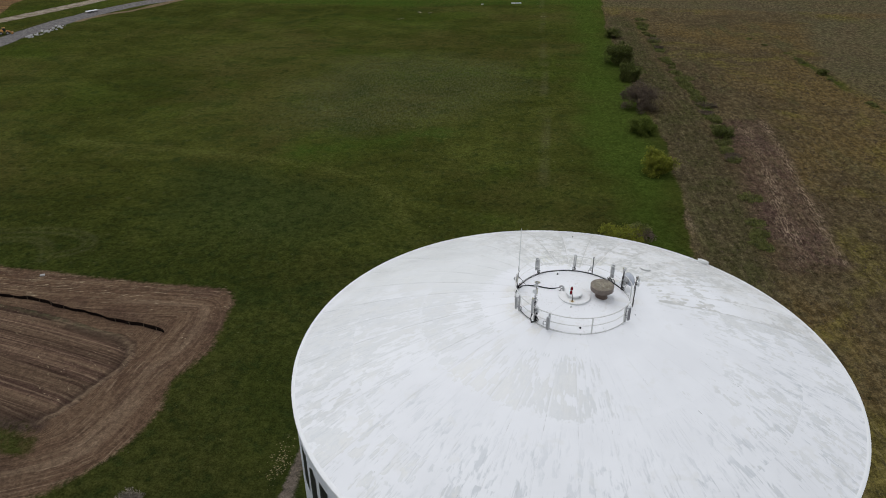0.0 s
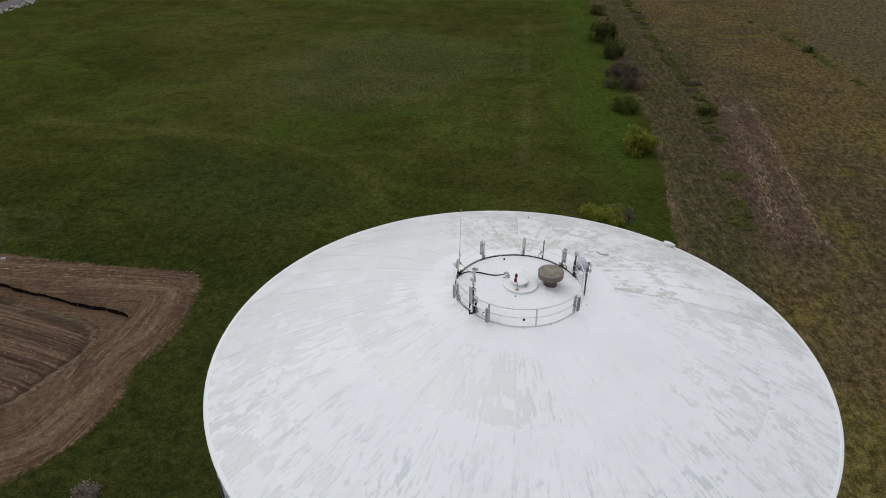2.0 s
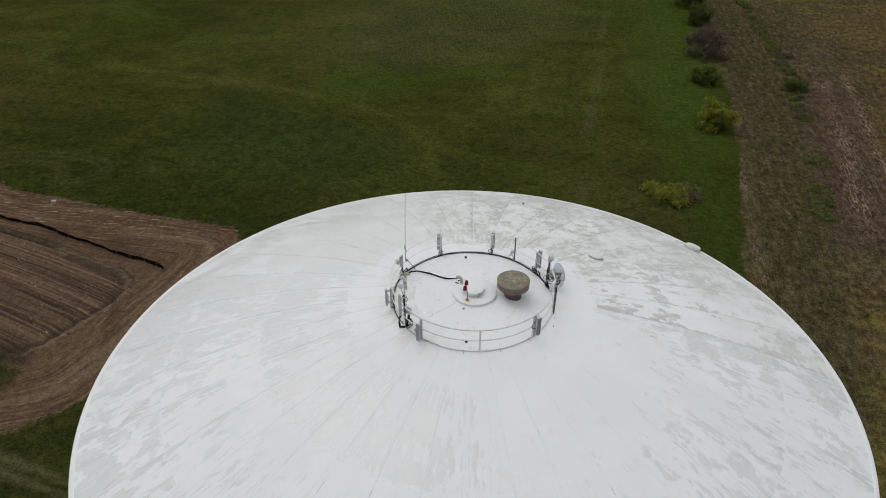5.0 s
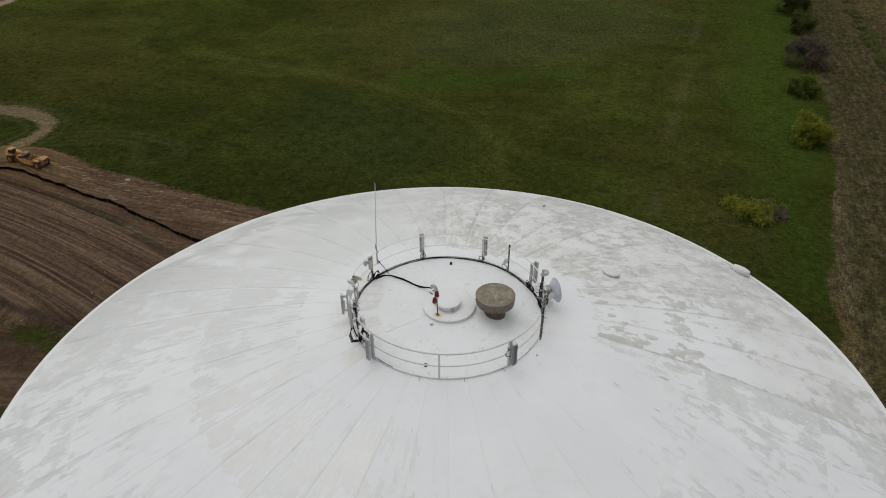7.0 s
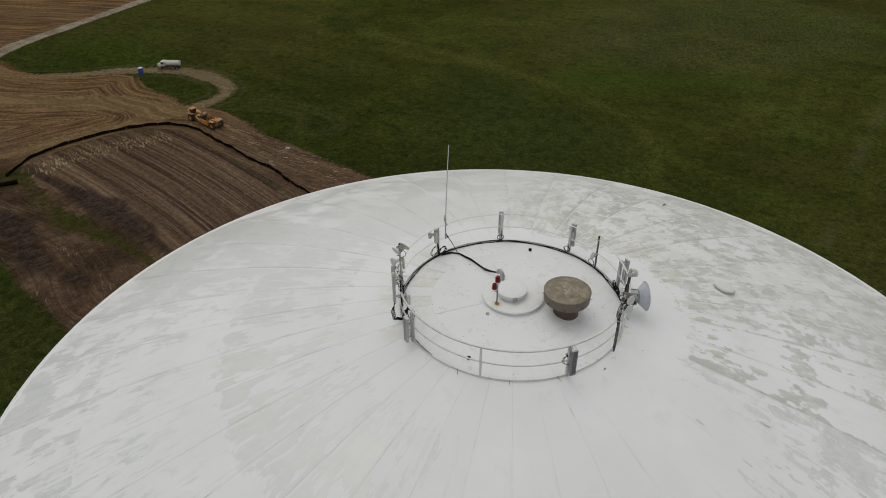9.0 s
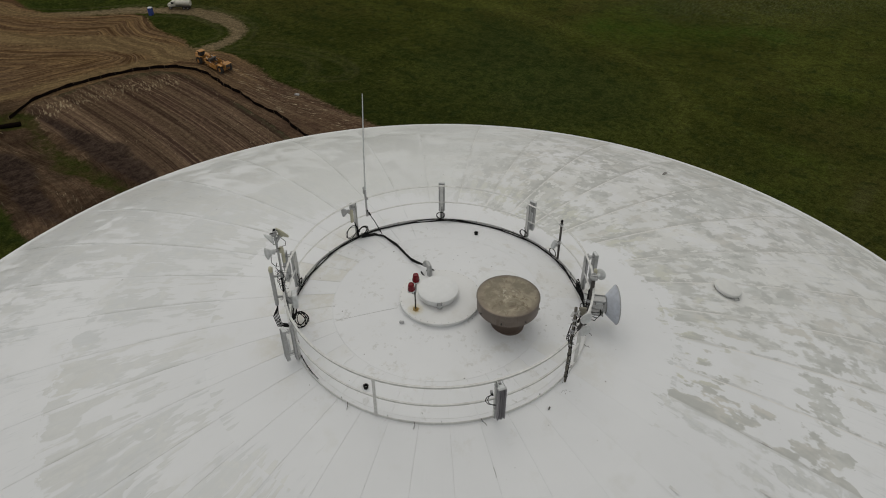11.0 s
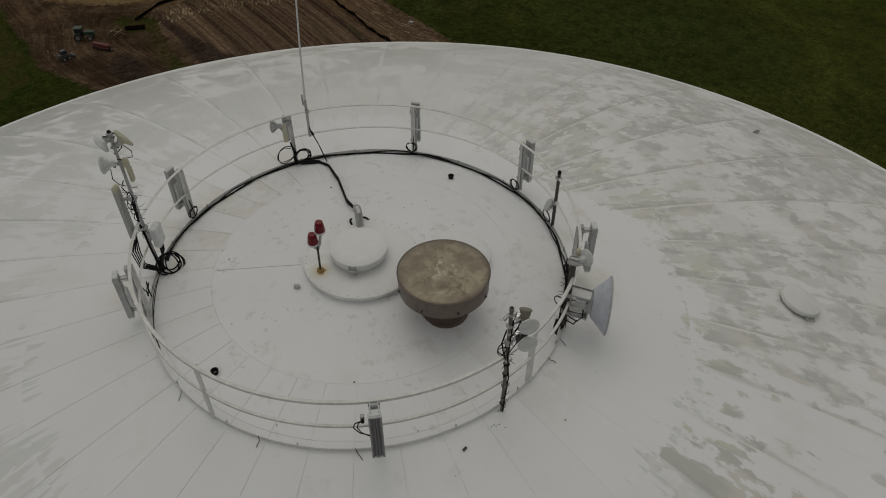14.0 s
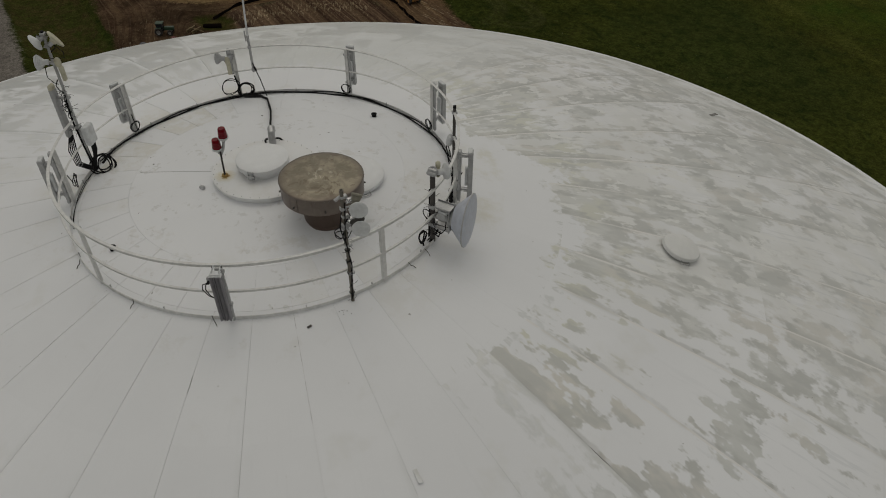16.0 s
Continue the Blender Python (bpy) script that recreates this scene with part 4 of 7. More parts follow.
gx = np.unique(np.round(np.concatenate([-np.geomspace(420, 3500, 14), np.arange(-420, -260, 2.5), np.arange(-260, -170, 1.5), np.arange(-170, -55, 0.75), np.arange(-55, 90, 1.5), np.arange(90, 260, 2.5), np.geomspace(260, 3500, 16)]), 3))
gy = np.unique(np.round(np.concatenate([-np.geomspace(60, 3500, 14), np.arange(-60, 20, 2.5), np.arange(20, 112, 0.75), np.arange(112, 260, 1.5), np.arange(260, 520, 2.5), np.geomspace(520, 3500, 14)]), 3))
GX, GY = np.meshgrid(gx, gy)
wob = fbm(GX, GY, 0.09, 4, 1.0)


def zone(d, soft=1.0, rag=1.6):
    return np.clip(0.5 - (d + wob * rag) / (2 * soft), 0, 1)


z_dirt = zone(inside(GX, GY, DIRT), 1.9, 2.2)
z_till = zone(inside(GX, GY, TILLED), 1.0, 0.8)
z_bank = zone(inside(GX, GY, BANK), 2.2, 2.6)
for bx, by, ba, bb in ((-133, 32.5, 7.0, 3.0), (-103.5, 30.8, 3.6, 1.7), (-118, 30, 5.0, 1.6)):
    z_bank = np.maximum(z_bank, 0.85 * zone(np.hypot((GX - bx) / ba, (GY - by) / bb) * bb - bb, 1.6, 4.0))
z_swale = np.maximum(zone(inside(GX, GY, SWALE), 2.6, 4.5) * np.clip(1.0 + 0.6 * fbm(GX, GY, 0.12, 3, 9.0), 0, 1), zone(inside(GX, GY, VERGE), 1.0, 1.5))
west = zone(np.maximum(inside(GX, GY, [(-243, 86), (-247.5, 106), (-255.5, 144), (-264.5, 170), (-272, 226), (-420, 240), (-420, 60)]), -400), 1.5, 2)
z_dirt = np.clip(np.maximum(z_dirt, west) - z_swale, 0, 1)
z_bank = np.clip(z_bank - z_swale * 0.7, 0, 1)
z_track = np.clip(np.maximum(zone(beside(GX, GY, LOOP) - 2.3, 2.4, 1.8), 0.75 * zone(beside(GX, GY, TRACK2) - 5, 2.5, 3)), 0, 1)
z_pale = np.maximum(zone(beside(GX, GY, PALE2) - 5.0, 1, 1), zone(beside(GX, GY, ROADW[2:11]) - 2.6, 0.9, 1))
z_stone = np.maximum(np.maximum(zone(beside(GX, GY, LOW_ROAD[:4]) - 9, 1.2, 1), zone(beside(GX, GY, ROADW[11:]) - 6.5, 1, 1.2)), 0.9 * zone(beside(GX, GY, LOW_ROAD[4:]) - 0.95, 0.5, 0.4))
z_track = np.maximum(z_track, zone(beside(GX, GY, MOUND) - 2.2, 1.5, 3))
z_dirt = np.maximum(z_dirt, zone(inside(GX, GY, [(-318, 350), (-336, 384), (-338, 410), (-420, 420), (-420, 330)]), 2, 3))
z_crop = zone(inside(GX, GY, EDGE), 1.5, 2.5)
z_lush = np.maximum(0.75 * zone(inside(GX, GY, LUSH) + 1, 6, 9), z_swale * 0.35)
green = np.maximum(0.7 * zone(beside(GX, GY, GREENLINE) - 1.4, 2.2, 5) * np.clip((GY - 110) / 90, 0.3, 1), 0.8 * zone(beside(GX, GY, GREENLINE2) - 1.5, 2.0, 4))
z_crop = np.clip(z_crop - green, 0, 1)
for sx, sy_ in ((-82.7, 375.5), (-74.5, 396.7), (-5.4, 394.8)):
    z_pale = np.maximum(z_pale, 0.55 * zone(np.abs(np.hypot((GX - sx) / 1.8, GY - sy_) - 2.2) - 0.5, 0.8, 1.8))
z_lush = np.maximum(z_lush, 0.5 * green)
# the farm field's strips, the meadow's wheel lines, tyre streaks on the earth
STRIP = [(37, 60), (37, 150), (39, 178), (36, 240), (32, 330), (31, 400), (44, 400), (48, 300), (55, 226), (56, 160), (53, 130), (50, 60)]
PURPLE = [(58, 205), (64, 222), (76.5, 224), (76.5, 193), (73, 140), (72.5, 118), (56, 117), (55, 140), (56, 178)]
DULL = [(117, 298), (140, 400), (190, 415), (900, 560), (900, 100), (170, 190), (128, 236)]
z_strip = zone(inside(GX, GY, STRIP), 2, 3) * z_crop
z_purple = zone(inside(GX, GY, PURPLE), 2.5, 4) * z_crop
z_dull = np.maximum(zone(inside(GX, GY, DULL), 5, 8), np.clip((GY - 422) / 8, 0, 1)) * z_crop
stub = np.maximum(zone(beside(GX, GY, [(75.8, 221), (74.8, 195), (73.4, 170), (71.2, 138), (70.6, 121)]) - 1.0, 1.1, 1.6), 0.9 * zone(beside(GX, GY, [(68.3, 212), (66.6, 177), (63.5, 148), (61, 122)]) - 1.3, 2.0, 3.0))
stub = np.maximum(stub, 0.16 * zone(inside(GX, GY, [(62, 214), (76, 222), (72, 120), (58, 118)]), 2, 3))
stub = np.maximum(stub, 0.45 * zone(beside(GX, GY, [(37.5, 60), (37.5, 128), (39, 160)]) - 0.7, 0.6, 1.2))
RUT = [(1, 120), (0, 163), (-1, 225), (-3, 310), (-7, 467)]
CURVES = [(-115.6, 99.5), (-111, 102.3), (-111.2, 106.7), (-115.7, 110.1), (-123.8, 110.9), (-132.5, 110), (-141, 106.8), (-149, 101.5)]
CURVES2 = [(-117.6, 96.8), (-120, 102.6), (-124.9, 105.8), (-133.4, 104.9), (-140.5, 100.4), (-148, 97)]
z_worn = np.maximum.reduce((0.4 * zone(np.abs(beside(GX, GY, RUT) - 0.8) - 0.25, 0.6, 1.4), 0.42 * zone(np.abs(beside(GX, GY, rounded(CURVES)) - 1.1) - 0.4, 0.8, 1.2), 0.36 * zone(np.abs(beside(GX, GY, rounded(CURVES2)) - 1.0) - 0.35, 0.8, 1.2)))
z_worn = np.maximum(z_worn, 0.5 * zone(np.abs(beside(GX, GY, LOOP) - 4.6) - 0.4, 0.6, 0.8))
lane = np.abs(beside(GX, GY, LANE) - 1.0) - 0.32
z_worn = np.maximum(z_worn, 0.95 * zone(lane, 0.45, 0.5) * (GX > -100))
d_dirt, d_track = -inside(GX, GY, DIRT), np.minimum(beside(GX, GY, TRACK2), beside(GX, GY, LOOP))
brk = np.clip(0.5 + 1.3 * fbm(GX, GY, 0.05, 3, 11.0), 0, 1)
z_streak = z_dirt * (1 - z_till) * brk * np.where(d_dirt < 15, 0.5 + 0.5 * np.sin(d_dirt * 2 * math.pi / 2.4 + 2 * wob), 0.5 + 0.5 * np.sin(d_track * 2 * math.pi / 4.2 + 4 * wob)) ** 2
z_arc = zone(beside(GX, GY, rounded(ARC)) - 1.6, 2.0, 3.0)
z_shady = zone(inside(GX, GY, SHADY) + 4, 9, 10)
z_fresh = np.maximum(zone(beside(GX, GY, FRESH) - 4, 5, 8), zone(inside(GX, GY, FAREDGE), 3, 3))
z_drill = zone(inside(GX, GY, DRILLED) + 4, 12, 12)
# shape of the land: gentle swells, furrows in the worked earth, a low bank beside the drain
GZ = 0.5 * fbm(GX, GY, 0.012, 3, 4.0) * np.clip((np.hypot(GX, GY) - 30) / 60, 0, 1)
along = GY - 60 + 0.0019 * (GX + 135) ** 2 + 0.5 * fbm(GX, GY, 0.02, 2, 7.0)
furrow = np.sin(along * 2 * math.pi / 2.9)
GZ += z_till * 0.13 * furrow
z_streak = np.where(z_till > 0.5, np.clip(1.2 - beside(GX, GY, [(-151, 50), (-150.5, 58), (-148, 67), (-143, 75)]) / 7, 0, 1), z_streak)
GZ += z_till * 0.12 * fbm(GX, GY, 0.5, 2, 2.0) + z_dirt * 0.10 * fbm(GX, GY, 0.25, 3, 3.0)
GZ -= 1.4 * z_swale + 0.5 * z_bank
GZ += z_crop * 0.08 * fbm(GX * 3, GY * 0.3, 0.2, 2, 5.0)

# bearings for the streaks on the earth, the ridge round the worked plot, weeds under the silt fence, tan field margins
turn = np.clip((d_dirt - 12) / 8, 0, 1)
z_flow = d_dirt * (1 - turn) + (d_track + 14) * turn + 0.8 * wob + 2.2 * fbm(GX, GY, 0.035, 2, 21.0)
d_till, d_fence = inside(GX, GY, TILLED), beside(GX, GY, FENCE)
z_ridge = np.clip(1 - np.abs(d_till + 0.9) / 0.7, 0, 1) * (GX > -100)
z_ditch = np.clip(1.3 - np.abs(d_till + 1.9) / 0.75, 0, 1) * (GX > -96)
GZ -= 0.25 * z_ditch
z_straw = np.clip(1.25 - beside(GX, GY, [(-150, 89), (-125, 88), (-108, 87), (-92, 86), (-78, 84)]) / 5, 0, 1) * z_dirt
z_straw = np.maximum(z_straw, np.clip(1.2 - beside(GX, GY, [(-142, 36.5), (-121, 35), (-104, 33), (-94, 31)]) / 2.2, 0, 1) * z_dirt)
z_smooth = np.clip(1.2 - np.abs(d_dirt - 6) / 3.0, 0, 1) * (GX > -92) * (GY < 84)
z_streak = np.where(z_till > 0.5, z_streak, np.maximum(z_streak * 0.6, 0.9 * z_smooth))
z_weedy = np.clip(1.3 - np.abs(d_fence - 2.2) / 1.8, 0, 1) * (d_till < 0) * np.clip(0.65 + fbm(GX, GY, 0.07, 3, 8.0) * 1.5, 0, 1)
z_tan = np.maximum(0.8 * zone(beside(GX, GY, [(38, 130), (40, 175), (37, 240), (36, 300), (34, 400)]) - 2.0, 2.5, 5), 0.8 * zone(np.abs(GY - 412 - 0.06 * GX) - 7, 6, 6), 1.8 * zone(np.abs(GY - 416 - 0.04 * GX) - 2.5, 3, 3)) * z_crop
GZ += 0.18 * z_ridge

nx, ny = len(gx), len(gy)
gm = bpy.data.meshes.new("ground")
co = np.stack([GX, GY, GZ], -1).reshape(-1, 3)
ii = np.arange(nx * ny).reshape(ny, nx)
quads = np.stack([ii[:-1, :-1], ii[:-1, 1:], ii[1:, 1:], ii[1:, :-1]], -1).reshape(-1, 4)
gm.vertices.add(len(co))
gm.vertices.foreach_set("co", co.ravel())
gm.loops.add(quads.size)
gm.loops.foreach_set("vertex_index", quads.ravel())
gm.polygons.add(len(quads))
gm.polygons.foreach_set("loop_start", np.arange(0, quads.size, 4))
gm.update()
gm.shade_smooth()
for name, layers in (("zone_a", (z_dirt, z_track, z_till, z_crop)), ("zone_b", (z_stone, z_lush, z_pale, z_bank)), ("zone_c", (z_purple, stub, z_strip, z_dull)), ("zone_d", (z_worn, z_streak, z_swale, z_weedy)), ("zone_e", (z_flow, along, z_ridge, z_tan)), ("zone_f", (z_arc, z_shady, z_fresh, z_drill)), ("zone_g", (z_ditch, z_straw, z_ditch, z_straw))):
    at = gm.attributes.new(name, "FLOAT_COLOR", "POINT")
    at.data.foreach_set("color", np.stack(layers, -1).astype(np.float32).ravel())
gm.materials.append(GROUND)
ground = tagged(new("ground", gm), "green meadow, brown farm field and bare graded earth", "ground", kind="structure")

# ---- water tower ----
H = 62.6            # height of the foot of the roof railing
R_RAIL, R_RIM = 3.30, 16.26


def roof_z(r):
    return H + 0.40 - 0.08 * r - 0.0122 * r * r


def on_roof(r, deg, up=0.0):
    a = radians(deg)
    return Vector((r * math.cos(a), r * math.sin(a), roof_z(r) + up))


def polar(r, deg, z):
    a = radians(deg)
    return Vector((r * math.cos(a), r * math.sin(a), H + z))


tower = thing("water_tower", "white elevated water tank with a weathered shallow domed roof", "water tower", pose(0, 0, 0))
RINGS = [3.18, 5.17, 8.7, 12.7, 16.08]
under = Geo().lathe([(0.0, roof_z(0) - 0.006)] + [(r, roof_z(r) - 0.006) for r in np.linspace(0.6, 16.08, 28)], 144)
part("roof_deck", under, SEAM, tower, "dark cracked seams between the roof plates")
part("tank_rim", Geo().lathe([(16.04, roof_z(16.04) - 0.02), (16.04, roof_z(16.08) + 0.004), (16.14, roof_z(16.08) + 0.012), (R_RIM, roof_z(R_RIM) + 0.035), (R_RIM + 0.02, roof_z(R_RIM) + 0.02), (R_RIM + 0.02, roof_z(R_RIM) - 0.10), (16.18, roof_z(R_RIM) - 0.11)], 180), WHITE, tower, "bright white rounded roof edge")
zt = roof_z(R_RIM) - 0.1
part("tank_wall", Geo().lathe([(16.18, zt), (16.18, zt - 8.5), (15.9, zt - 9.6), (15.2, zt - 10.6), (7.2, zt - 15.2), (6.2, zt - 15.6)], 144), WALLP, tower, "pale grey-white steel tank side")
part("pedestal", Geo().lathe([(6.2, zt - 15.6), (6.2, 1.0), (6.6, 0.6), (6.6, -0.6)], 72), CONCRETE, tower, "plain concrete pedestal")
# dark shapes of the town lettering round the tank side
for k in range(5):
    a0 = -150.0 + 5.2 * k
    g = Geo()
    vs, fs = [], []
    for i in range(9):
        a = radians(a0 + 3.4 * i / 8)
        top = zt - 0.95 - 0.35 * abs(i - 4) / 4 * (k % 2)
        for rr, zz in ((16.192, top), (16.192, top - 2.6)):
            vs.append((rr * math.cos(a), rr * math.sin(a), zz))
        if i:
            fs.append((2 * i - 2, 2 * i, 2 * i + 1, 2 * i - 1))
    part("lettering_bar", g.add(vs, fs), BLACKP, tower, "black lettering painted as a plain bar")


def plate_mesh(r0, r1, half, nr, na, lift):
    """One roof plate: a curved sheet with a folded-down edge, its far edge lapped over the next."""
    vs, fs = [], []
    gap = 0.0017
    for j in range(nr + 1):
        r = r0 + (r1 - r0) * j / nr
        w = half - gap / r
        for i in range(na + 1):
            s = i / na
            a = -w + 2 * w * s
            vs.append((r * math.cos(a), r * math.sin(a), roof_z(r) + lift * s))
    n = na + 1
    for j in range(nr):
        for i in range(na):
            k = j * n + i
            fs.append((k, k + n, k + n + 1, k + 1))
    edge = [i for i in range(n)] + [j * n + na for j in range(1, nr + 1)] + [nr * n + i for i in range(na - 1, -1, -1)] + [j * n for j in range(nr - 1, 0, -1)]
    k0 = len(vs)
    for e in edge:
        x, y, z = vs[e]
        vs.append((x, y, z - 0.016))
    for q in range(len(edge)):
        p = (q + 1) % len(edge)
        fs.append((edge[q], edge[p], k0 + p, k0 + q))
    me = bpy.data.meshes.new("roof_plate")
    me.from_pydata(vs, [], fs)
    me.materials.append(ROOF)
    me.shade_smooth()
    me.set_sharp_from_angle(angle=radians(30))
    return me


SEAMS = 36
for r0, r1 in zip(RINGS, RINGS[1:]):
    me = plate_mesh(r0, r1, math.pi / SEAMS, 4, 4, 0.003)
    for k in range(SEAMS):
        ob = new("roof_plate", me)
        ob.parent = tower
        ob.matrix_local = pose(0, 0, 0, 0, 0, 1.6 + 10.0 * (k + 0.5))
disc = Geo().lathe([(0.0, roof_z(0)), (0.8, roof_z(0.8)), (1.6, roof_z(1.6)), (2.345, roof_z(2.345)), (2.352, roof_z(2.352) + 0.002), (2.362, roof_z(2.362) + 0.002), (2.3645, roof_z(2.366)), (2.3645, roof_z(2.366) - 0.016)], 96)
part("roof_crown_plate", disc, ROOF, tower)
ring_me = plate_mesh(2.366, 3.176, math.pi / 36, 2, 4, 0.003)
for k in range(36):
    ob = new("roof_plate", ring_me)
    ob.parent = tower
    ob.matrix_local = pose(0, 0, 0, 0, 0, 1.6 + 10.0 * (k + 0.5))
g = Geo()
for k in range(8):
    p, q = [Vector((-1.37 + 0.90 * t, -1.86 + 1.00 * t, 0)) for t in (k / 8, (k + 1) / 8)]
    p.z, q.z = roof_z(p.length) + 0.0005, roof_z(q.length) + 0.0005
    g.tube([p, q], 0.0035, 6)
part("crown_seam", g, GREYPL, tower, "thin grey weld seam")
# cracked coating along the lap seams in front
random.seed(44)
for k in range(-11, 2):
    for _ in range(random.choice((0, 1, 1, 2))):
        az, r0 = 1.6 + 10 * k, random.uniform(4.0, 9.5)
        n = random.randint(3, 7)
        pts = [on_roof(r0 + random.uniform(0.08, 0.14) * i, az + random.uniform(-0.03, 0.03), 0.002) for i in range(n)]
        part("coating_crack", Geo().tube(pts, [0.0015] + [random.uniform(0.003, 0.0058) for _ in pts[2:]] + [0.0015], 5), CRACK, tower)
# ---- roof railing ----
POSTS = [7.0 + 40 * k for k in range(9)]
railing = thing("roof_railing", "weathered white steel railing round the roof crown", "railing", pose(0, 0, H))


def ring_bar(prof, n=180):
    """A bar of the given section (radius, height) bent into a full circle."""
    g = Geo()
    vs, fs, k = [], [], len(prof)
    for i in range(n):
        a = 2 * math.pi * i / n
        for r, z in prof:
            vs.append((r * math.cos(a), r * math.sin(a), z))
    for i in range(n):
        j = (i + 1) % n
        for q in range(k):
            p = (q + 1) % k
            fs.append((i * k + q, j * k + q, j * k + p, i * k + p))
    return g.add(vs, fs)


R = R_RAIL
part("top_rail", ring_bar([(R - 0.022, 1.064), (R + 0.022, 1.067), (R + 0.024, 1.060), (R + 0.024, 1.026), (R + 0.017, 1.026), (R + 0.017, 1.057), (R - 0.022, 1.057)]), RAILP, railing)
part("mid_rail", ring_bar([(R - 0.017, 0.578), (R + 0.017, 0.581), (R + 0.019, 0.575), (R + 0.019, 0.546), (R + 0.013, 0.546), (R + 0.013, 0.572), (R - 0.017, 0.572)]), RAILP, railing)
part("kick_plate", ring_bar([(R - 0.004, 0.065), (R + 0.006, 0.065), (R + 0.006, -0.06), (R - 0.004, -0.06)]), RAILP, railing, "low plate round the foot")
for a in POSTS:
    m = pose(0, 0, 0, 0, 0, a)
    g = Geo(m)
    g.box((R + 0.012, 0, 0.50), (0.010, 0.066, 1.13), 0.002)
    g.box((R - 0.018, -0.029, 0.50), (0.055, 0.009, 1.13), 0.002)
    g.box((R, 0, -0.04), (0.13, 0.13, 0.02), 0.003)
    part("rail_post", g, RAILP, railing)
for a in range(0, 360, 18):
    g = Geo(pose(0, 0, 0, 0, 0, a + 3))
    g.box((R - 0.012, 0, 0.03), (0.02, 0.012, 0.13), 0.002)
    part("plate_clip", g, GALV, railing, "small steel clip")
# loose wire ends round the outside of the foot
for a in (-84, -60, -38, 15, 22):
    random.seed(int(a) + 90)
    p = polar(R + 0.02, a, 0.09)
    q = polar(R + 0.05, a + 0.4, 0.03)
    e = polar(R + 0.13, a + random.uniform(-1.6, 1.6), -0.03)
    single("wire_tie", Geo().tube([p, q, q.lerp(e, 0.5) + Vector((0, 0, 0.02)), e], 0.006, 5), DARKST, "loose dark wire tie at the railing foot", "wire tie", "wire ties")


# ---- hatches, vent, lamps ----
base = thing("hatch_flange", "white bolted round flange plate on the roof crown", "flange", pose(0.10, -0.08, H + 0.325))
part("plate", Geo().lathe([(0.0, 0.10), (0.88, 0.095), (0.90, 0.088), (0.90, 0.045), (0.87, 0.04), (0.85, -0.10)], 64), FLANGE, base)
for k in range(36):
    a = 2 * math.pi * k / 36
    part("bolt", Geo().lathe([(0.0, 0.012), (0.007, 0.012), (0.009, 0.0)], 6, (0.868 * math.cos(a), 0.868 * math.sin(a), 0.092)), GREYPL, base)

hatch = thing("roof_hatch", "round white hatch lid with a padlocked hasp", "hatch", pose(0.06, -0.10, H + 0.41))
part("curb", Geo().lathe([(0.375, 0.0), (0.375, 0.16)], 48), WHITE, hatch)
part("lid", Geo().lathe([(0.0, 0.232), (0.30, 0.226), (0.425, 0.212), (0.445, 0.200), (0.445, 0.12), (0.432, 0.12), (0.432, 0.16), (0.0, 0.16)], 64), WHITE, hatch)
g = Geo(pose(0, 0, 0, 0, 0, -48))
g.box((0.452, -0.045, 0.13), (0.014, 0.022, 0.15), 0.003).box((0.452, 0.045, 0.13), (0.014, 0.022, 0.15), 0.003).box((0.456, 0, 0.185), (0.016, 0.12, 0.028), 0.004)
part("hasp", g, GALV, hatch, "steel hasp bracket")
part("padlock", Geo(pose(0, 0, 0, 0, 0, -48)).box((0.485, 0, 0.095), (0.045, 0.085, 0.055), 0.010).tube([(0.485, -0.075, 0.12), (0.485, 0.075, 0.12)], 0.016, 10), GALV, hatch, "weathered padlock on a short bar")
g = Geo(pose(0, 0, 0, 0, 0, 132))
g.tube([(0.46, -0.09, 0.14), (0.46, 0.09, 0.14)], 0.018, 8)
part("hinge", g, GALV, hatch)

hatch2 = thing("access_hatch", "low round white access hatch beside the vent", "hatch", pose(0.90, 1.11, H + 0.07))
part("curb", Geo().lathe([(0.52, -0.02), (0.52, 0.20)], 48), WHITE, hatch2)
part("lid", Geo().lathe([(0.0, 0.255), (0.45, 0.248), (0.575, 0.236), (0.59, 0.222), (0.59, 0.165), (0.578, 0.165), (0.578, 0.20), (0.0, 0.20)], 64), WHITE, hatch2)
g = Geo(pose(0, 0, 0, 0, 0, -4))
g.tube([(0.58, -0.10, 0.18), (0.64, -0.10, 0.165), (0.64, 0.10, 0.165), (0.58, 0.10, 0.18)], 0.011, 6)
part("lid_handle", g, GALV, hatch2)

vent = thing("roof_vent", "weathered brown metal mushroom vent on the roof", "vent", pose(1.62, 0.28, H + 0.13))
part("cap", Geo().lathe([(0.0, 0.900), (0.35, 0.893), (0.58, 0.884), (0.642, 0.880), (0.652, 0.874), (0.655, 0.862), (0.650, 0.585), (0.640, 0.575), (0.60, 0.578), (0.42, 0.60), (0.40, 0.63), (0.0, 0.63)], 72), VENT, vent)
part("neck", Geo().lathe([(0.355, 0.63), (0.35, 0.34), (0.35, 0.10), (0.375, 0.08), (0.375, 0.0), (0.41, -0.02), (0.41, -0.08)], 56), VENT, vent)
part("lip", Geo().lathe([(0.654, 0.876), (0.664, 0.868), (0.664, 0.848), (0.654, 0.84)], 72), VENT, vent)
for k in range(8):
    a = radians(22 + 45 * k)
    part("bolt", Geo().lathe([(0.0, 0.03), (0.014, 0.028), (0.016, 0.0)], 6, (0.65 * math.cos(a), 0.65 * math.sin(a), 0.66), (math.cos(a), math.sin(a), 0)), DARKST, vent)
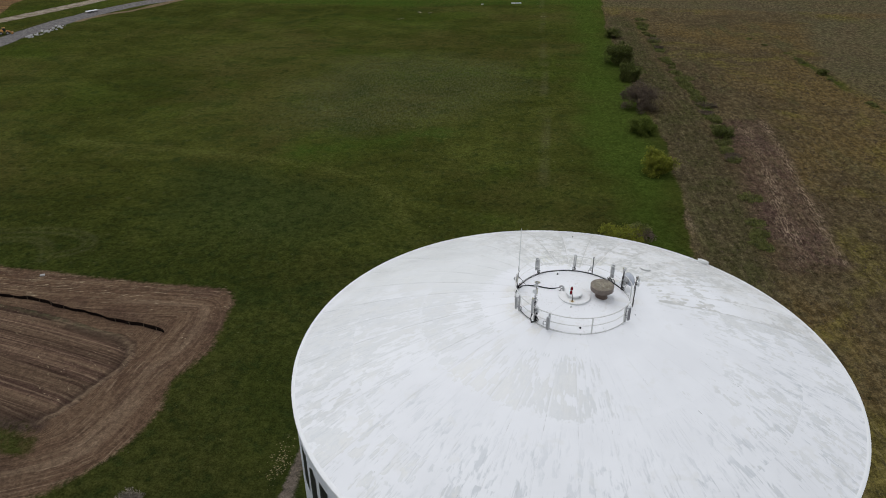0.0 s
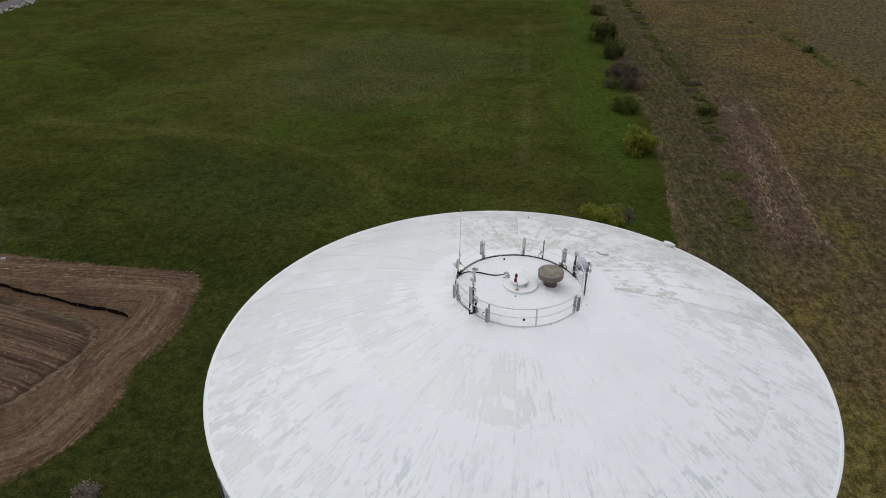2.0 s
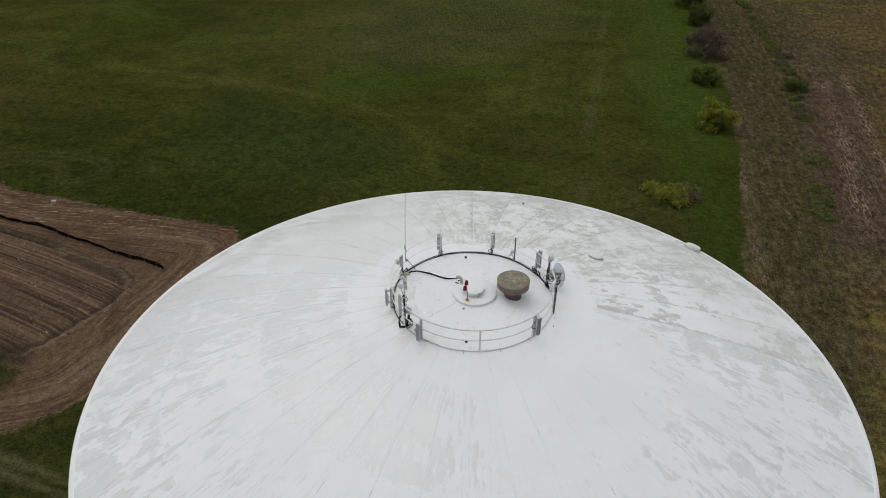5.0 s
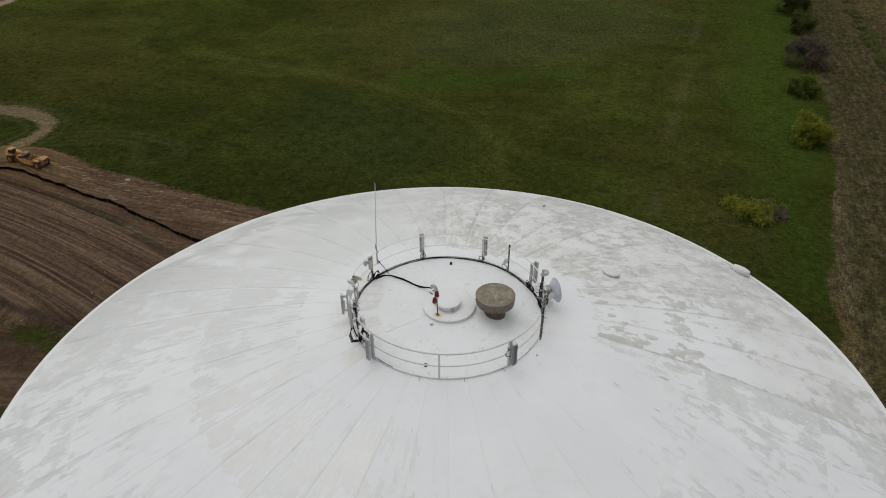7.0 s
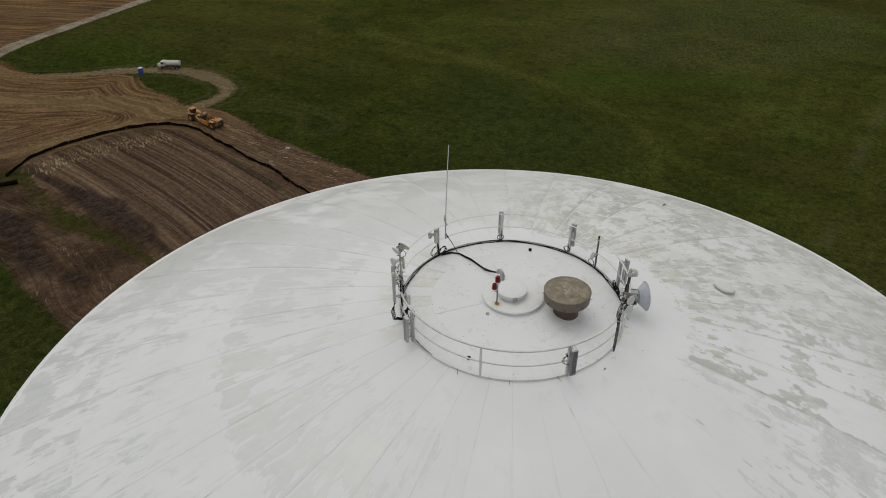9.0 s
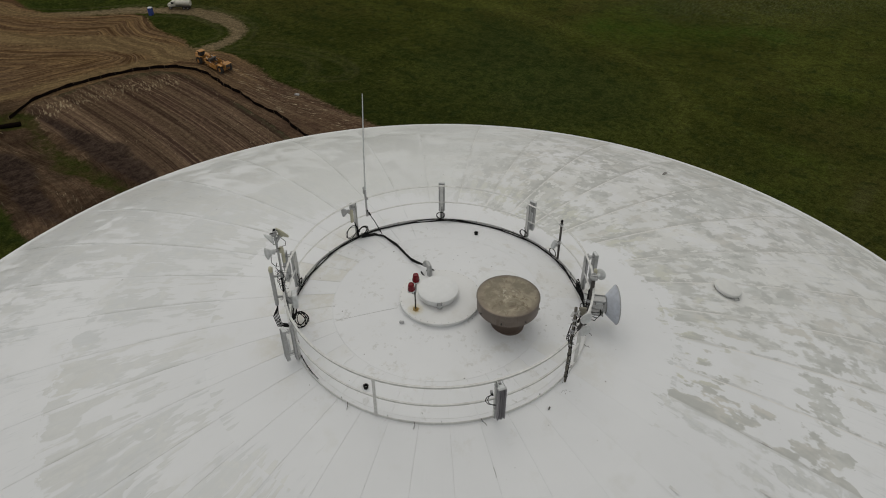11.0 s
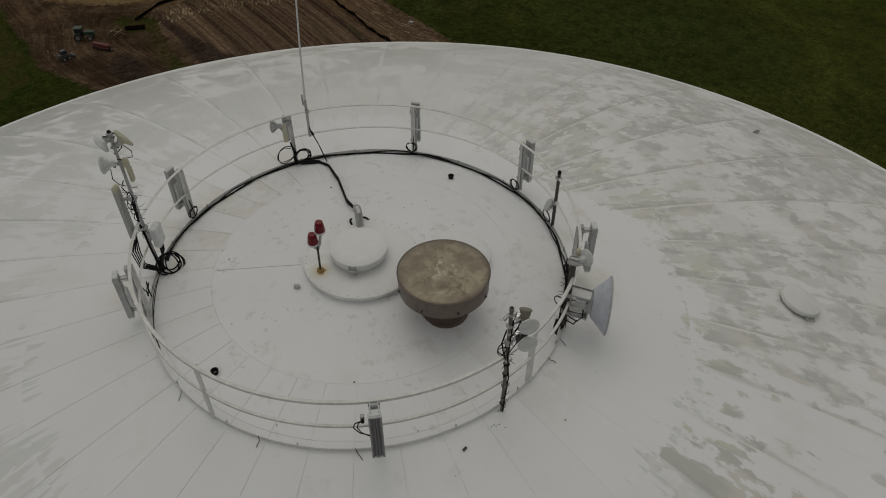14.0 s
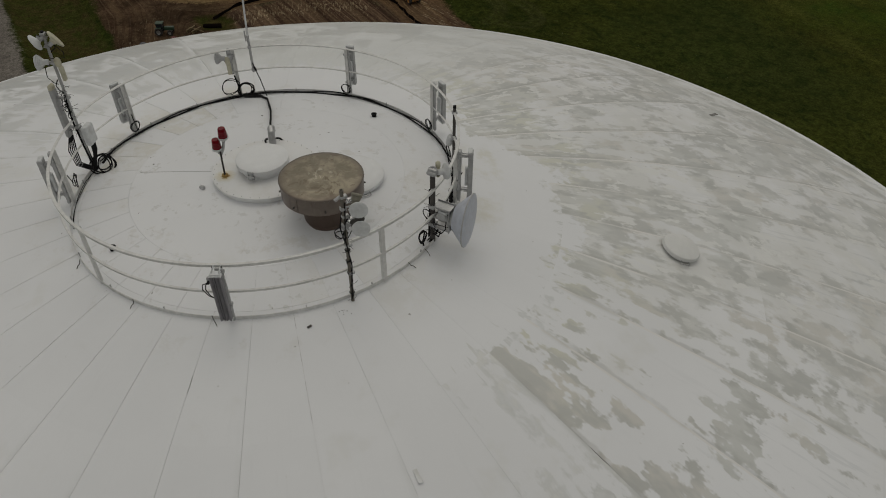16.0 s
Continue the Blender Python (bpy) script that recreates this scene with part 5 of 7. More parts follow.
part("seam_weld", Geo(pose(0, 0, 0, 0, 0, -62)).box((0.656, 0, 0.73), (0.012, 0.018, 0.24), 0.003), VENT, vent)

lamp = thing("obstruction_light", "double red aircraft warning light on a rusty pole", "warning light", pose(-0.05, -0.75, H + 0.425))
part("pole", Geo().tube([(0, 0, 0.0), (0.0, 0.005, 0.25), (-0.02, 0.02, 0.46)], 0.016, 10), FLAKED, lamp, "pole with flaking paint")
part("foot", Geo().lathe([(0.0, 0.03), (0.05, 0.028), (0.055, 0.0)], 16), RUST, lamp, "rusty pole foot")
part("bracket", Geo().tube([(-0.10, 0.0, 0.46), (-0.08, 0.01, 0.41), (-0.02, 0.02, 0.40), (-0.04, 0.08, 0.48), (-0.075, 0.13, 0.62)], 0.022, 8), GALV, lamp)
for x, y, z in ((-0.10, 0.0, 0.44), (-0.075, 0.13, 0.62)):
    part("lamp_base", Geo().lathe([(0.0, 0.0), (0.05, 0.0), (0.085, 0.035), (0.088, 0.06), (0.0, 0.06)], 20, (x, y, z)), LIGHTPL, lamp)
    part("red_lens", Geo().lathe([(0.076, 0.06), (0.078, 0.085), (0.071, 0.092), (0.071, 0.120), (0.074, 0.125), (0.068, 0.132), (0.067, 0.16), (0.070, 0.165), (0.063, 0.172), (0.060, 0.215), (0.054, 0.228), (0.0, 0.232)], 20, (x, y, z)), RED, lamp, "deep red glass lens")

# cable entry: bent pipe with sealed cable ends
entry = thing("cable_entry", "grey goose-neck pipe where black cables enter the roof", "pipe", pose(-0.585, 0.36, H + 0.33))
part("gooseneck", Geo().tube([(0.06, -0.03, 0.0), (0.06, -0.03, 0.22), (0.03, -0.015, 0.31), (-0.05, 0.02, 0.34), (-0.13, 0.06, 0.29), (-0.15, 0.07, 0.22)], 0.062, 12), GALV, entry)
for x, y, k in ((-0.02, -0.11, -1.0), (0.05, 0.15, 1.0)):
    part("cable_gland", Geo().tube([(x, y, 0.0), (x, y, 0.065)], 0.068, 14), CABLE, entry, "black rubber gland")
    part("cable_bend", Geo().tube([(x, y, 0.05), (x - 0.02, y + 0.01 * k, 0.085), (x - 0.07, y, 0.10), (x - 0.13, y - 0.04 * k, 0.09), (x - 0.17, y - 0.08 * k, 0.06)], 0.018, 8), CABLE, entry, "black cable bending into its gland")

# capped drain holes
for r, a in ((2.84, -82.3), (2.72, 108.0)):
    pl = thing("pipe_stub", "short black open pipe stub in the roof", "pipe", Matrix.Translation(on_roof(r, a)), "pipe stubs")
    part("sleeve", Geo().lathe([(0.045, -0.02), (0.045, 0.05), (0.055, 0.055), (0.055, 0.065), (0.036, 0.065), (0.036, 0.0), (0.0, 0.0)], 18), CABLE, pl)


def low_cap(r, a, rad, ht):
    """Small covered opening: a white lid on a short curb."""
    up = Vector((2 * r * 0.0122 + 0.08, 0, 1)).normalized()
    m = Matrix.Translation(on_roof(r, a)) @ pose(0, 0, 0, 0, 0, a) @ Vector((0, 0, 1)).rotation_difference(up).to_matrix().to_4x4()
    c = thing("manway_cover", "round white cover standing low on the roof slope", "cover", m, "roof manway covers")
    part("curb", Geo().lathe([(rad * 0.82, -0.03), (rad * 0.82, ht * 0.7)], 40), COVERP, c)
    part("lid", Geo().lathe([(0.0, ht + 0.05), (rad * 0.6, ht + 0.035), (rad * 0.96, ht), (rad, ht - 0.02), (rad, ht * 0.45), (rad * 0.95, ht * 0.45)], 48), COVERP, c)
    g = Geo(pose(0, 0, 0, 0, 0, -85 - a + 50))
    g.tube([(rad, -0.07, ht * 0.5), (rad + 0.07, -0.07, ht * 0.42), (rad + 0.07, 0.07, ht * 0.42), (rad, 0.07, ht * 0.5)], 0.012, 6)
    part("lid_handle", g, GALV, c)


low_cap(7.27, 49.4, 0.34, 0.11)
low_cap(15.6, 50.6, 0.40, 0.25)
single("debris_chip", Geo(Matrix.Translation(on_roof(3.59, -15.4, 0.012))).box((0, 0, 0), (0.07, 0.03, 0.025), 0.005, pose(0, 0, 0, 0, 0, 100).to_3x3()), DARKST, "small dark chip lying on the roof", "debris")
for r, a, s in ((12.1, 88.0, 0.42), (7.4, 3.2, 0.25), (6.1, -7.5, 0.2)):
    m = Matrix.Translation(on_roof(r, a, 0.010)) @ pose(0, 0, 0, 0, 6, a)
    single("peeled_paint", Geo(m).box((0, 0, 0), (s, 0.06 if s < 0.4 else 0.10, 0.012), 0.004), SEAM if s < 0.4 else CRACK, "strip of grey peeled coating lifting at a seam", "peeled paint", "peeled strips")


# ---- antennas ----
def outward(a, r, z=0.0):
    """A frame on the railing: x points outward, y along the rail, z up."""
    return Matrix.Translation(polar(r, a, z)) @ pose(0, 0, 0, 0, 0, a)


def sector_antenna(a, label, z0=0.22, tall=0.80, turn=0.0, coil=True, face=GREYPL):
    """Sector antenna on a rail post: grooved panel outside, radio and clamps on its back."""
    ob = thing("sector_antenna", label, "antenna", outward(a, R_RAIL) , "sector antennas on the railing")
    t = pose(0.22, 0, 0, 0, 0, turn)
    # two raised troughs either side of a narrow slot
    prof = [(-0.026, -0.078), (0.046, -0.078), (0.056, -0.068), (0.050, -0.058), (0.020, -0.036), (0.050, -0.013), (0.054, -0.007), (0.018, -0.004), (0.018, 0.004), (0.054, 0.007), (0.050, 0.013), (0.020, 0.036), (0.050, 0.058), (0.056, 0.068), (0.046, 0.078), (-0.026, 0.078)]
    n = len(prof)
    vs = [(x, y, z) for z in (z0 + 0.01, z0 + tall - 0.02) for x, y in prof]
    fs = [(k, (k + 1) % n, n + (k + 1) % n, n + k) for k in range(n)] + [tuple(range(n))[::-1], tuple(range(n, 2 * n))]
    part("panel", Geo(t).add(vs, fs), face, ob, "grey grooved panel", smooth=False)
    for z in (z0 + 0.005, z0 + tall - 0.005):
        part("end_cap", Geo(t).box((0.004, 0, z), (0.075, 0.165, 0.03), 0.008), LIGHTPL, ob)
    part("radio", Geo(t).box((-0.05, 0, z0 + 0.44 * tall), (0.05, 0.10, 0.34), 0.012), LIGHTPL, ob, "white radio on the panel's back")
    part("mount_pipe", Geo().box((0.055, 0, 0.55), (0.05, 0.10, 1.0), 0.01), GREYPL, ob)
    for z in (z0 + 0.12, z0 + tall - 0.10):
        g = Geo()
        g.box((0.12, 0, z), (0.17, 0.045, 0.035), 0.006).box((0.05, 0, z), (0.075, 0.13, 0.05), 0.008)
        g.tube([(0.02, -0.055, z), (0.20, -0.055, z)], 0.007, 6).tube([(0.02, 0.055, z), (0.20, 0.055, z)], 0.007, 6)
        part("clamp", g, GALV, ob)
    if coil:
        part("cable_coil", Geo().loop((-0.06, 0.02, 0.20), 0.105, 0.009, (1, 0.1, 0.1), wob=0.04).loop((-0.055, 0.03, 0.20), 0.095, 0.008, (1, -0.15, 0.05), wob=0.06).tube([(-0.05, 0.0, 0.10), (0.0, -0.01, 0.4), (0.10, 0.0, 0.62)], 0.008, 6), CABLE, ob, "coiled black cable")
    return ob


sector_antenna(-33, "grey grooved sector antenna on the railing, coil beside it", 0.24, 0.83, 0, False, VIOLETPL)
sector_antenna(-113, "grey sector antenna on the railing, thin cables at its back", 0.12, 0.83, 0, False)
sector_antenna(-153, "grey sector antenna with white radio on the railing")
sector_antenna(127, "grey sector antenna on the railing above a cable coil", 0.18, 0.84)
sector_antenna(87, "grey sector antenna with a cable coil under it", 0.18, 0.84)
sector_antenna(47, "grey sector antenna on the railing beside the big dish", 0.16, 0.90, 6)
for a, r, z in ((-118.0, R_RAIL - 0.05, 0.28),):
    single("cable_coil", Geo(outward(a, r, z)).loop((0, 0, 0), 0.12, 0.008, (1, 0.3, 0), wob=0.05).loop((0.01, 0.015, 0.01), 0.10, 0.007, (1, 0, 0.2), wob=0.07).tube([(0, 0.11, 0.03), (0.03, 0.13, 0.16), (0.05, 0.12, 0.20)], 0.008, 6), CABLE, "thin black cable coil tied to the railing", "cable", "cable coils")


fork = thing("antenna_bracket", "pale forked bracket holding the grooved antenna to the rail", "bracket", outward(-33, R_RAIL))
part("fork_plate", Geo().box((0.20, 0, 1.085), (0.09, 0.13, 0.012), 0.003), LIGHTPL, fork)
for y in (-0.05, 0.05):
    part("fork_arm", Geo().box((0.14, y, 1.105), (0.14, 0.010, 0.04), 0.003), LIGHTPL, fork)
    part("fork_bolt", Geo().tube([(0.10, y * 1.0, 1.105), (0.10, y * 1.36, 1.105)], 0.014, 8), DARKST, fork)
part("side_clamp", Geo().box((0.10, -0.15, 0.88), (0.05, 0.05, 0.075), 0.008), GALV, fork)
part("side_knob", Geo().tube([(0.12, -0.15, 0.86), (0.16, -0.15, 0.86)], 0.021, 10), CABLE, fork, "black connector")
for e in (0.0, 0.022):
    part("cable_loop", Geo().tube([(0.13, -0.15, 0.85), (0.12, -0.20 - e * 2, 0.80), (0.11, -0.225 - e * 2, 0.70), (0.11, -0.18 - e, 0.58), (0.14, -0.07, 0.52 + e)], 0.0075, 6), CABLE, fork)


def small_dish(parent, at, aim, rad, mat, body, size=1.0, flat=False):
    """Round radome with a rim on a stepped horn or a shallow pan, its radio behind, and a short arm."""
    d = Vector(aim).normalized()
    c = Vector(at)
    horn = [(0.0, 0.085), (rad * 0.55, 0.080), (rad * 0.90, 0.066), (rad, 0.050), (rad, 0.034), (rad * 0.90, 0.030), (rad * 0.89, 0.014), (rad * 0.76, 0.009), (rad * 0.74, -0.010), (rad * 0.60, -0.016), (rad * 0.57, -0.034), (rad * 0.44, -0.040), (rad * 0.42, -0.05), (0.0, -0.05)]
    pan = [(0.0, 0.052), (rad * 0.6, 0.050), (rad * 0.93, 0.044), (rad, 0.036), (rad, 0.020), (rad * 0.95, 0.014), (rad * 0.7, -0.004), (rad * 0.4, -0.022), (rad * 0.3, -0.05), (0.0, -0.05)]
    part("radome", Geo().lathe(pan if flat else horn, 28, c, d), mat, parent, "round radome")
    part("radio_body", Geo().lathe([(0.0, -0.125), (0.036 * size, -0.125), (0.046 * size, -0.11), (0.046 * size, -0.045), (0.0, -0.045)], 16, c, d), body, parent)
    part("port_cover", Geo().box(tuple(c - d * 0.10 + Vector((0, 0, -0.045 * size))), (0.03 * size, 0.03 * size, 0.05 * size), 0.006), DARKST, parent)
    e = c - d * 0.115
    part("arm", Geo().tube([e, Vector((e.x * 0.35, e.y * 0.35, e.z - 0.01)), Vector((0, 0, e.z - 0.02))], 0.014, 7), GALV, parent)
    part("arm_clamp", Geo().box((0, 0, e.z - 0.02), (0.075, 0.085, 0.05), 0.012).tube([(-0.05, -0.03, e.z - 0.005), (0.05, -0.03, e.z - 0.005)], 0.006, 6).tube([(-0.05, 0.03, e.z - 0.035), (0.05, 0.03, e.z - 0.035)], 0.006, 6), GALV, parent)


def tie_mess(parent, x, y, z0, z1, n, seed, reach=0.12):
    """Cable ties with long tails on a pole, each its own part."""
    random.seed(seed)
    for _ in range(n):
        z = random.uniform(z0, z1)
        a = random.uniform(0, 6.28)
        e = random.uniform(0.5, 1.0) * reach
        part("cable_tie", Geo().tube([(x, y, z), (x + e * 0.6 * math.cos(a), y + e * 0.6 * math.sin(a), z + 0.01), (x + e * math.cos(a + 0.2), y + e * math.sin(a + 0.2), z + random.uniform(-0.03, 0.04))], 0.0035, 4), CABLE, parent)


# tall mast with two small dishes, a long panel and a radio box
mast = thing("antenna_mast", "dark antenna mast with small dishes, panel and radio box", "antenna mast", outward(-130.2, R_RAIL - 0.03))
part("pole", Geo().tube([(0, 0, -0.02), (0, 0, 2.62)], 0.023, 12), GALV, mast)
small_dish(mast, (0.10, 0.07, 2.50), (0.72, 0.40, -0.42), 0.135, LIGHTPL, GALV, 0.8, True)
small_dish(mast, (-0.12, -0.05, 2.48), (-0.62, -0.52, 0.50), 0.155, BEIGE, GALV, 0.8, True)
small_dish(mast, (0.17, 0.07, 2.14), (0.95, 0.30, 0.0), 0.125, LIGHTPL, LIGHTPL)
g = Geo().box((-0.065, -0.01, 2.12), (0.10, 0.11, 0.15), 0.035).box((-0.09, -0.01, 1.93), (0.06, 0.085, 0.26), 0.018)
part("subscriber_radio", g, BEIGE, mast, "yellowed plastic radio")
part("panel", Geo().box((0.21, 0.0, 1.18), (0.075, 0.15, 0.92), 0.02), GREYPL, mast, "long grey panel")
part("panel_cap", Geo().box((0.21, 0.0, 1.66), (0.085, 0.16, 0.12), 0.035), BEIGE, mast, "yellowed panel end")
for z in (0.92, 1.48):
    part("clamp", Geo().box((0.11, 0, z), (0.20, 0.05, 0.045), 0.008).box((0, 0, z), (0.09, 0.10, 0.06), 0.012), GALV, mast)
part("clamp", Geo().box((0.0, 0, 2.60), (0.08, 0.09, 0.05), 0.012).box((0.04, 0.03, 2.56), (0.12, 0.035, 0.035), 0.008), GALV, mast)
part("pole_cap", Geo().lathe([(0.0, 0.025), (0.026, 0.018), (0.028, -0.03)], 12, (0, 0, 2.63)), CABLE, mast)
for ox, oy, oz in ((0.05, 0.05, 2.585), (-0.05, -0.03, 2.585), (0.04, -0.05, 2.23), (-0.03, 0.05, 2.21)):
    part("clamp_bolt", Geo().tube([(ox - 0.03, oy, oz), (ox + 0.03, oy, oz + 0.01)], 0.009, 6), DARKST, mast)
part("jumper_cable", Geo().tube([(-0.10, -0.04, 2.40), (-0.17, -0.09, 2.26), (-0.16, -0.08, 2.17), (-0.06, -0.02, 2.18), (0.02, 0.02, 2.10)], 0.006, 6), CABLE, mast)
part("jumper_cable", Geo().tube([(0.14, 0.05, 2.05), (0.16, 0.06, 1.88), (0.10, 0.05, 1.78), (0.03, 0.03, 1.74)], 0.006, 6), CABLE, mast)
part("radio_box", Geo().box((-0.17, 0.02, 0.80), (0.11, 0.24, 0.36), 0.02), LIGHTPL, mast, "light grey radio box")
part("box_bracket", Geo().box((-0.07, 0.02, 0.80), (0.12, 0.06, 0.20), 0.01), GALV, mast)
tie_mess(mast, 0.0, 0.0, 0.5, 1.75, 40, 3, 0.16)
for z, rr in ((1.52, 0.085), (1.44, 0.11), (1.33, 0.08), (1.18, 0.06)):
    part("cable_loop", Geo().loop((0.03, 0.04, z), rr, 0.006, (0.5, 0.5, 0.6 - z * 0.2), wob=0.09), CABLE, mast)
g = Geo()
for k in range(5):
    y = -0.05 + 0.03 * k
    part("cable", Geo().tube([(-0.17, y, 0.62), (-0.16, y, 0.45), (-0.10, y * 0.6, 0.26), (-0.06, 0.02 * k, 0.09)], 0.011, 6), CABLE, mast)
    part("cable", Geo().tube([(0.20, 0.03 * k - 0.06, 0.72), (0.23 + 0.025 * k, 0.02 * k - 0.05, 0.42), (0.20 + 0.02 * k, 0.01 * k, 0.17 - 0.012 * k), (0.06, 0.015 * k - 0.02, 0.09 - 0.008 * k), (-0.10, 0.01 * k, 0.07)], 0.010, 6), CABLE, mast)
for pts, w in (([(0.02, 0.03, 1.5), (0.035, 0.03, 1.0), (0.0, 0.035, 0.5), (-0.03, 0.02, 0.1)], 0.016), ([(0.02, -0.03, 1.6), (0.02, -0.035, 0.8), (-0.02, -0.03, 0.1)], 0.014), ([(-0.03, -0.13, 2.43), (-0.05, -0.10, 2.32), (0.0, 0.0, 2.28)], 0.008), ([(0.06, -0.02, 1.8), (0.10, 0.02, 1.70), (0.04, 0.04, 1.62)], 0.008)):
    part("cable", Geo().tube(pts, w, 7), CABLE, mast)
for x, y, z, rr, ax_ in ((-0.22, -0.02, 0.16, 0.175, (-0.45, 0.6, 0.65)), (-0.19, 0.0, 0.17, 0.165, (-0.35, 0.6, 0.75)), (-0.26, -0.03, 0.15, 0.15, (-0.6, 0.5, 0.6)), (-0.15, 0.01, 0.15, 0.17, (-0.3, 0.75, 0.6)), (-0.20, -0.04, 0.18, 0.13, (-0.5, 0.65, 0.5))):
    part("cable_coil", Geo().loop((x, y, z), rr, 0.0115, ax_, wob=0.05), CABLE, mast, "thick black cable coil")

# small dish between the rails and the whip beside it
cam_post = thing("dish_antenna", "small round dish with yellowed radio on the railing", "antenna", outward(168.0, R_RAIL))
part("mount_pipe", Geo().box((0.03, 0.02, 0.79), (0.05, 0.085, 0.56), 0.015), GALV, cam_post)
small_dish(cam_post, (0.02, 0.22, 0.90), (0.35, 0.9, 0.0), 0.115, GREYPL, GALV)
part("subscriber_radio", Geo().box((-0.05, 0.08, 0.86), (0.07, 0.10, 0.16), 0.035).box((-0.045, 0.07, 0.68), (0.05, 0.085, 0.26), 0.015), BEIGE, cam_post, "yellowed plastic radio")
part("clamp", Geo().box((0.0, 0.0, 0.93), (0.11, 0.13, 0.05), 0.01), GALV, cam_post)
part("cable_coil", Geo().loop((-0.06, 0.11, 0.29), 0.185, 0.009, (1, 0.2, 0.1), wob=0.04).loop((-0.05, 0.12, 0.28), 0.175, 0.007, (1, 0.0, 0.25), wob=0.05).loop((-0.09, -0.17, 0.20), 0.170, 0.012, (1, 0.1, 0.3), wob=0.05).loop((-0.10, -0.17, 0.19), 0.155, 0.011, (1, -0.1, 0.2), wob=0.05).loop((-0.11, -0.16, 0.20), 0.140, 0.010, (1, 0.2, 0.1), wob=0.07).loop((-0.08, -0.18, 0.18), 0.160, 0.009, (1, -0.2, 0.35), wob=0.06).tube([(-0.04, 0.0, 0.52), (-0.05, -0.03, 0.35), (-0.07, -0.05, 0.16), (-0.09, -0.06, 0.06)], 0.014, 8), CABLE, cam_post, "two black cable coils")

whip = thing("whip_antenna", "tall thin white whip antenna on the railing", "antenna", outward(161.0, R_RAIL + 0.035))
part("rod", Geo().tube([(0, 0, 1.25), (0.015, -0.055, 2.4), (0.035, -0.145, 3.78)], [0.020, 0.016, 0.011], 10), LIGHTPL, whip)
part("base_tube", Geo().tube([(0, 0, 0.50), (0, 0, 1.28)], 0.026, 12), GALV, whip)
for z in (1.05, 0.57):
    part("clamp", Geo().box((-0.03, 0, z), (0.08, 0.07, 0.06), 0.01), GALV, whip)
part("stub", Geo().box((0.0, 0.045, 1.28), (0.03, 0.03, 0.22), 0.008), GALV, whip)
part("feed_cable", Geo().tube([(-0.01, 0, 0.72), (-0.06, -0.03, 0.60), (-0.20, -0.10, 0.42), (-0.40, -0.18, 0.12)], 0.011, 6), CABLE, whip, "black feed cable")
part("cable_connector", Geo().tube([(-0.05, -0.025, 0.63), (-0.10, -0.05, 0.56)], 0.02, 8), CABLE, whip)

# dark pipe with a small radio
pole_b = thing("antenna_pole", "dark steel pipe clamped to the railing with small radio", "antenna pole", outward(67.8, R_RAIL + 0.01))
part("pole", Geo().tube([(0, 0, 0.02), (0, 0, 1.16)], 0.028, 12), DARKST, pole_b)
part("pole_cap", Geo().lathe([(0.0, 0.03), (0.03, 0.02), (0.032, -0.02)], 12, (0, 0, 1.16)), CABLE, pole_b)
for z in (1.05, 0.53):
    part("clamp", Geo().box((0, 0, z), (0.09, 0.10, 0.05), 0.01), GALV, pole_b)
part("radio", Geo().lathe([(0.0, 0.0), (0.05, 0.0), (0.065, 0.04), (0.065, 0.20), (0.05, 0.23), (0.0, 0.235)], 20, (-0.06, 0.16, 0.30), (0.1, -0.3, 0.9)), LIGHTPL, pole_b, "white round radio")
part("radio_bracket", Geo().box((-0.02, 0.08, 0.42), (0.06, 0.16, 0.05), 0.01), GALV, pole_b)
part("cable_coil", Geo().loop((-0.07, 0.12, 0.18), 0.11, 0.010, (1, 0.1, 0.1), wob=0.05), CABLE, pole_b)

# mast with the big dish
dm = thing("dish_mast", "short dark mast carrying a large pale dish outside the railing", "antenna mast", outward(27.6, R_RAIL - 0.03))
part("pole", Geo().tube([(0, 0, -0.02), (0, 0, 1.36)], 0.042, 14), DARKST, dm)
part("clamp", Geo().box((0, 0, 1.33), (0.16, 0.14, 0.07), 0.02).tube([(-0.07, 0, 1.37), (0.07, 0.0, 1.37)], 0.03, 8), GALV, dm, "bright steel clamp")
ax = Vector((0.983, 0.18, 0.0))
part("big_radome", Geo().lathe([(0.0, 0.512), (0.28, 0.508), (0.40, 0.497), (0.425, 0.485), (0.425, 0.470), (0.41, 0.455), (0.30, 0.345), (0.225, 0.27), (0.205, 0.25), (0.0, 0.25)], 56, (0.09, 0.06, 0.53), ax), BLUEPL, dm, "large pale blue-grey conical dish")
part("dish_rim", Geo().lathe([(0.423, 0.486), (0.431, 0.483), (0.431, 0.467), (0.423, 0.464)], 56, (0.09, 0.06, 0.53), ax), GREYPL, dm)
part("dish_hub", Geo().lathe([(0.0, 0.17), (0.15, 0.17), (0.155, 0.18), (0.155, 0.245), (0.195, 0.25), (0.195, 0.265), (0.0, 0.265)], 32, (0.09, 0.06, 0.53), ax), GALV, dm)
for z in (0.335, 0.53, 0.725):
    g = Geo().box((0.17, 0.045, z), (0.30, 0.20, 0.012), 0.003)
    g.box((0.17, 0.145, z + 0.012), (0.30, 0.010, 0.035), 0.002).box((0.17, -0.055, z + 0.012), (0.30, 0.010, 0.035), 0.002)
    part("mount_plate", g, GALV, dm, "galvanised mounting plate")
for y in (-0.045, 0.135):
    part("mount_upright", Geo().box((0.31, y, 0.53), (0.014, 0.035, 0.44), 0.003), GALV, dm)
    for z in (0.40, 0.64):
        part("threaded_rod", Geo().tube([(0.06, y, z), (0.30, y, z + 0.02)], 0.008, 6), DARKST, dm)
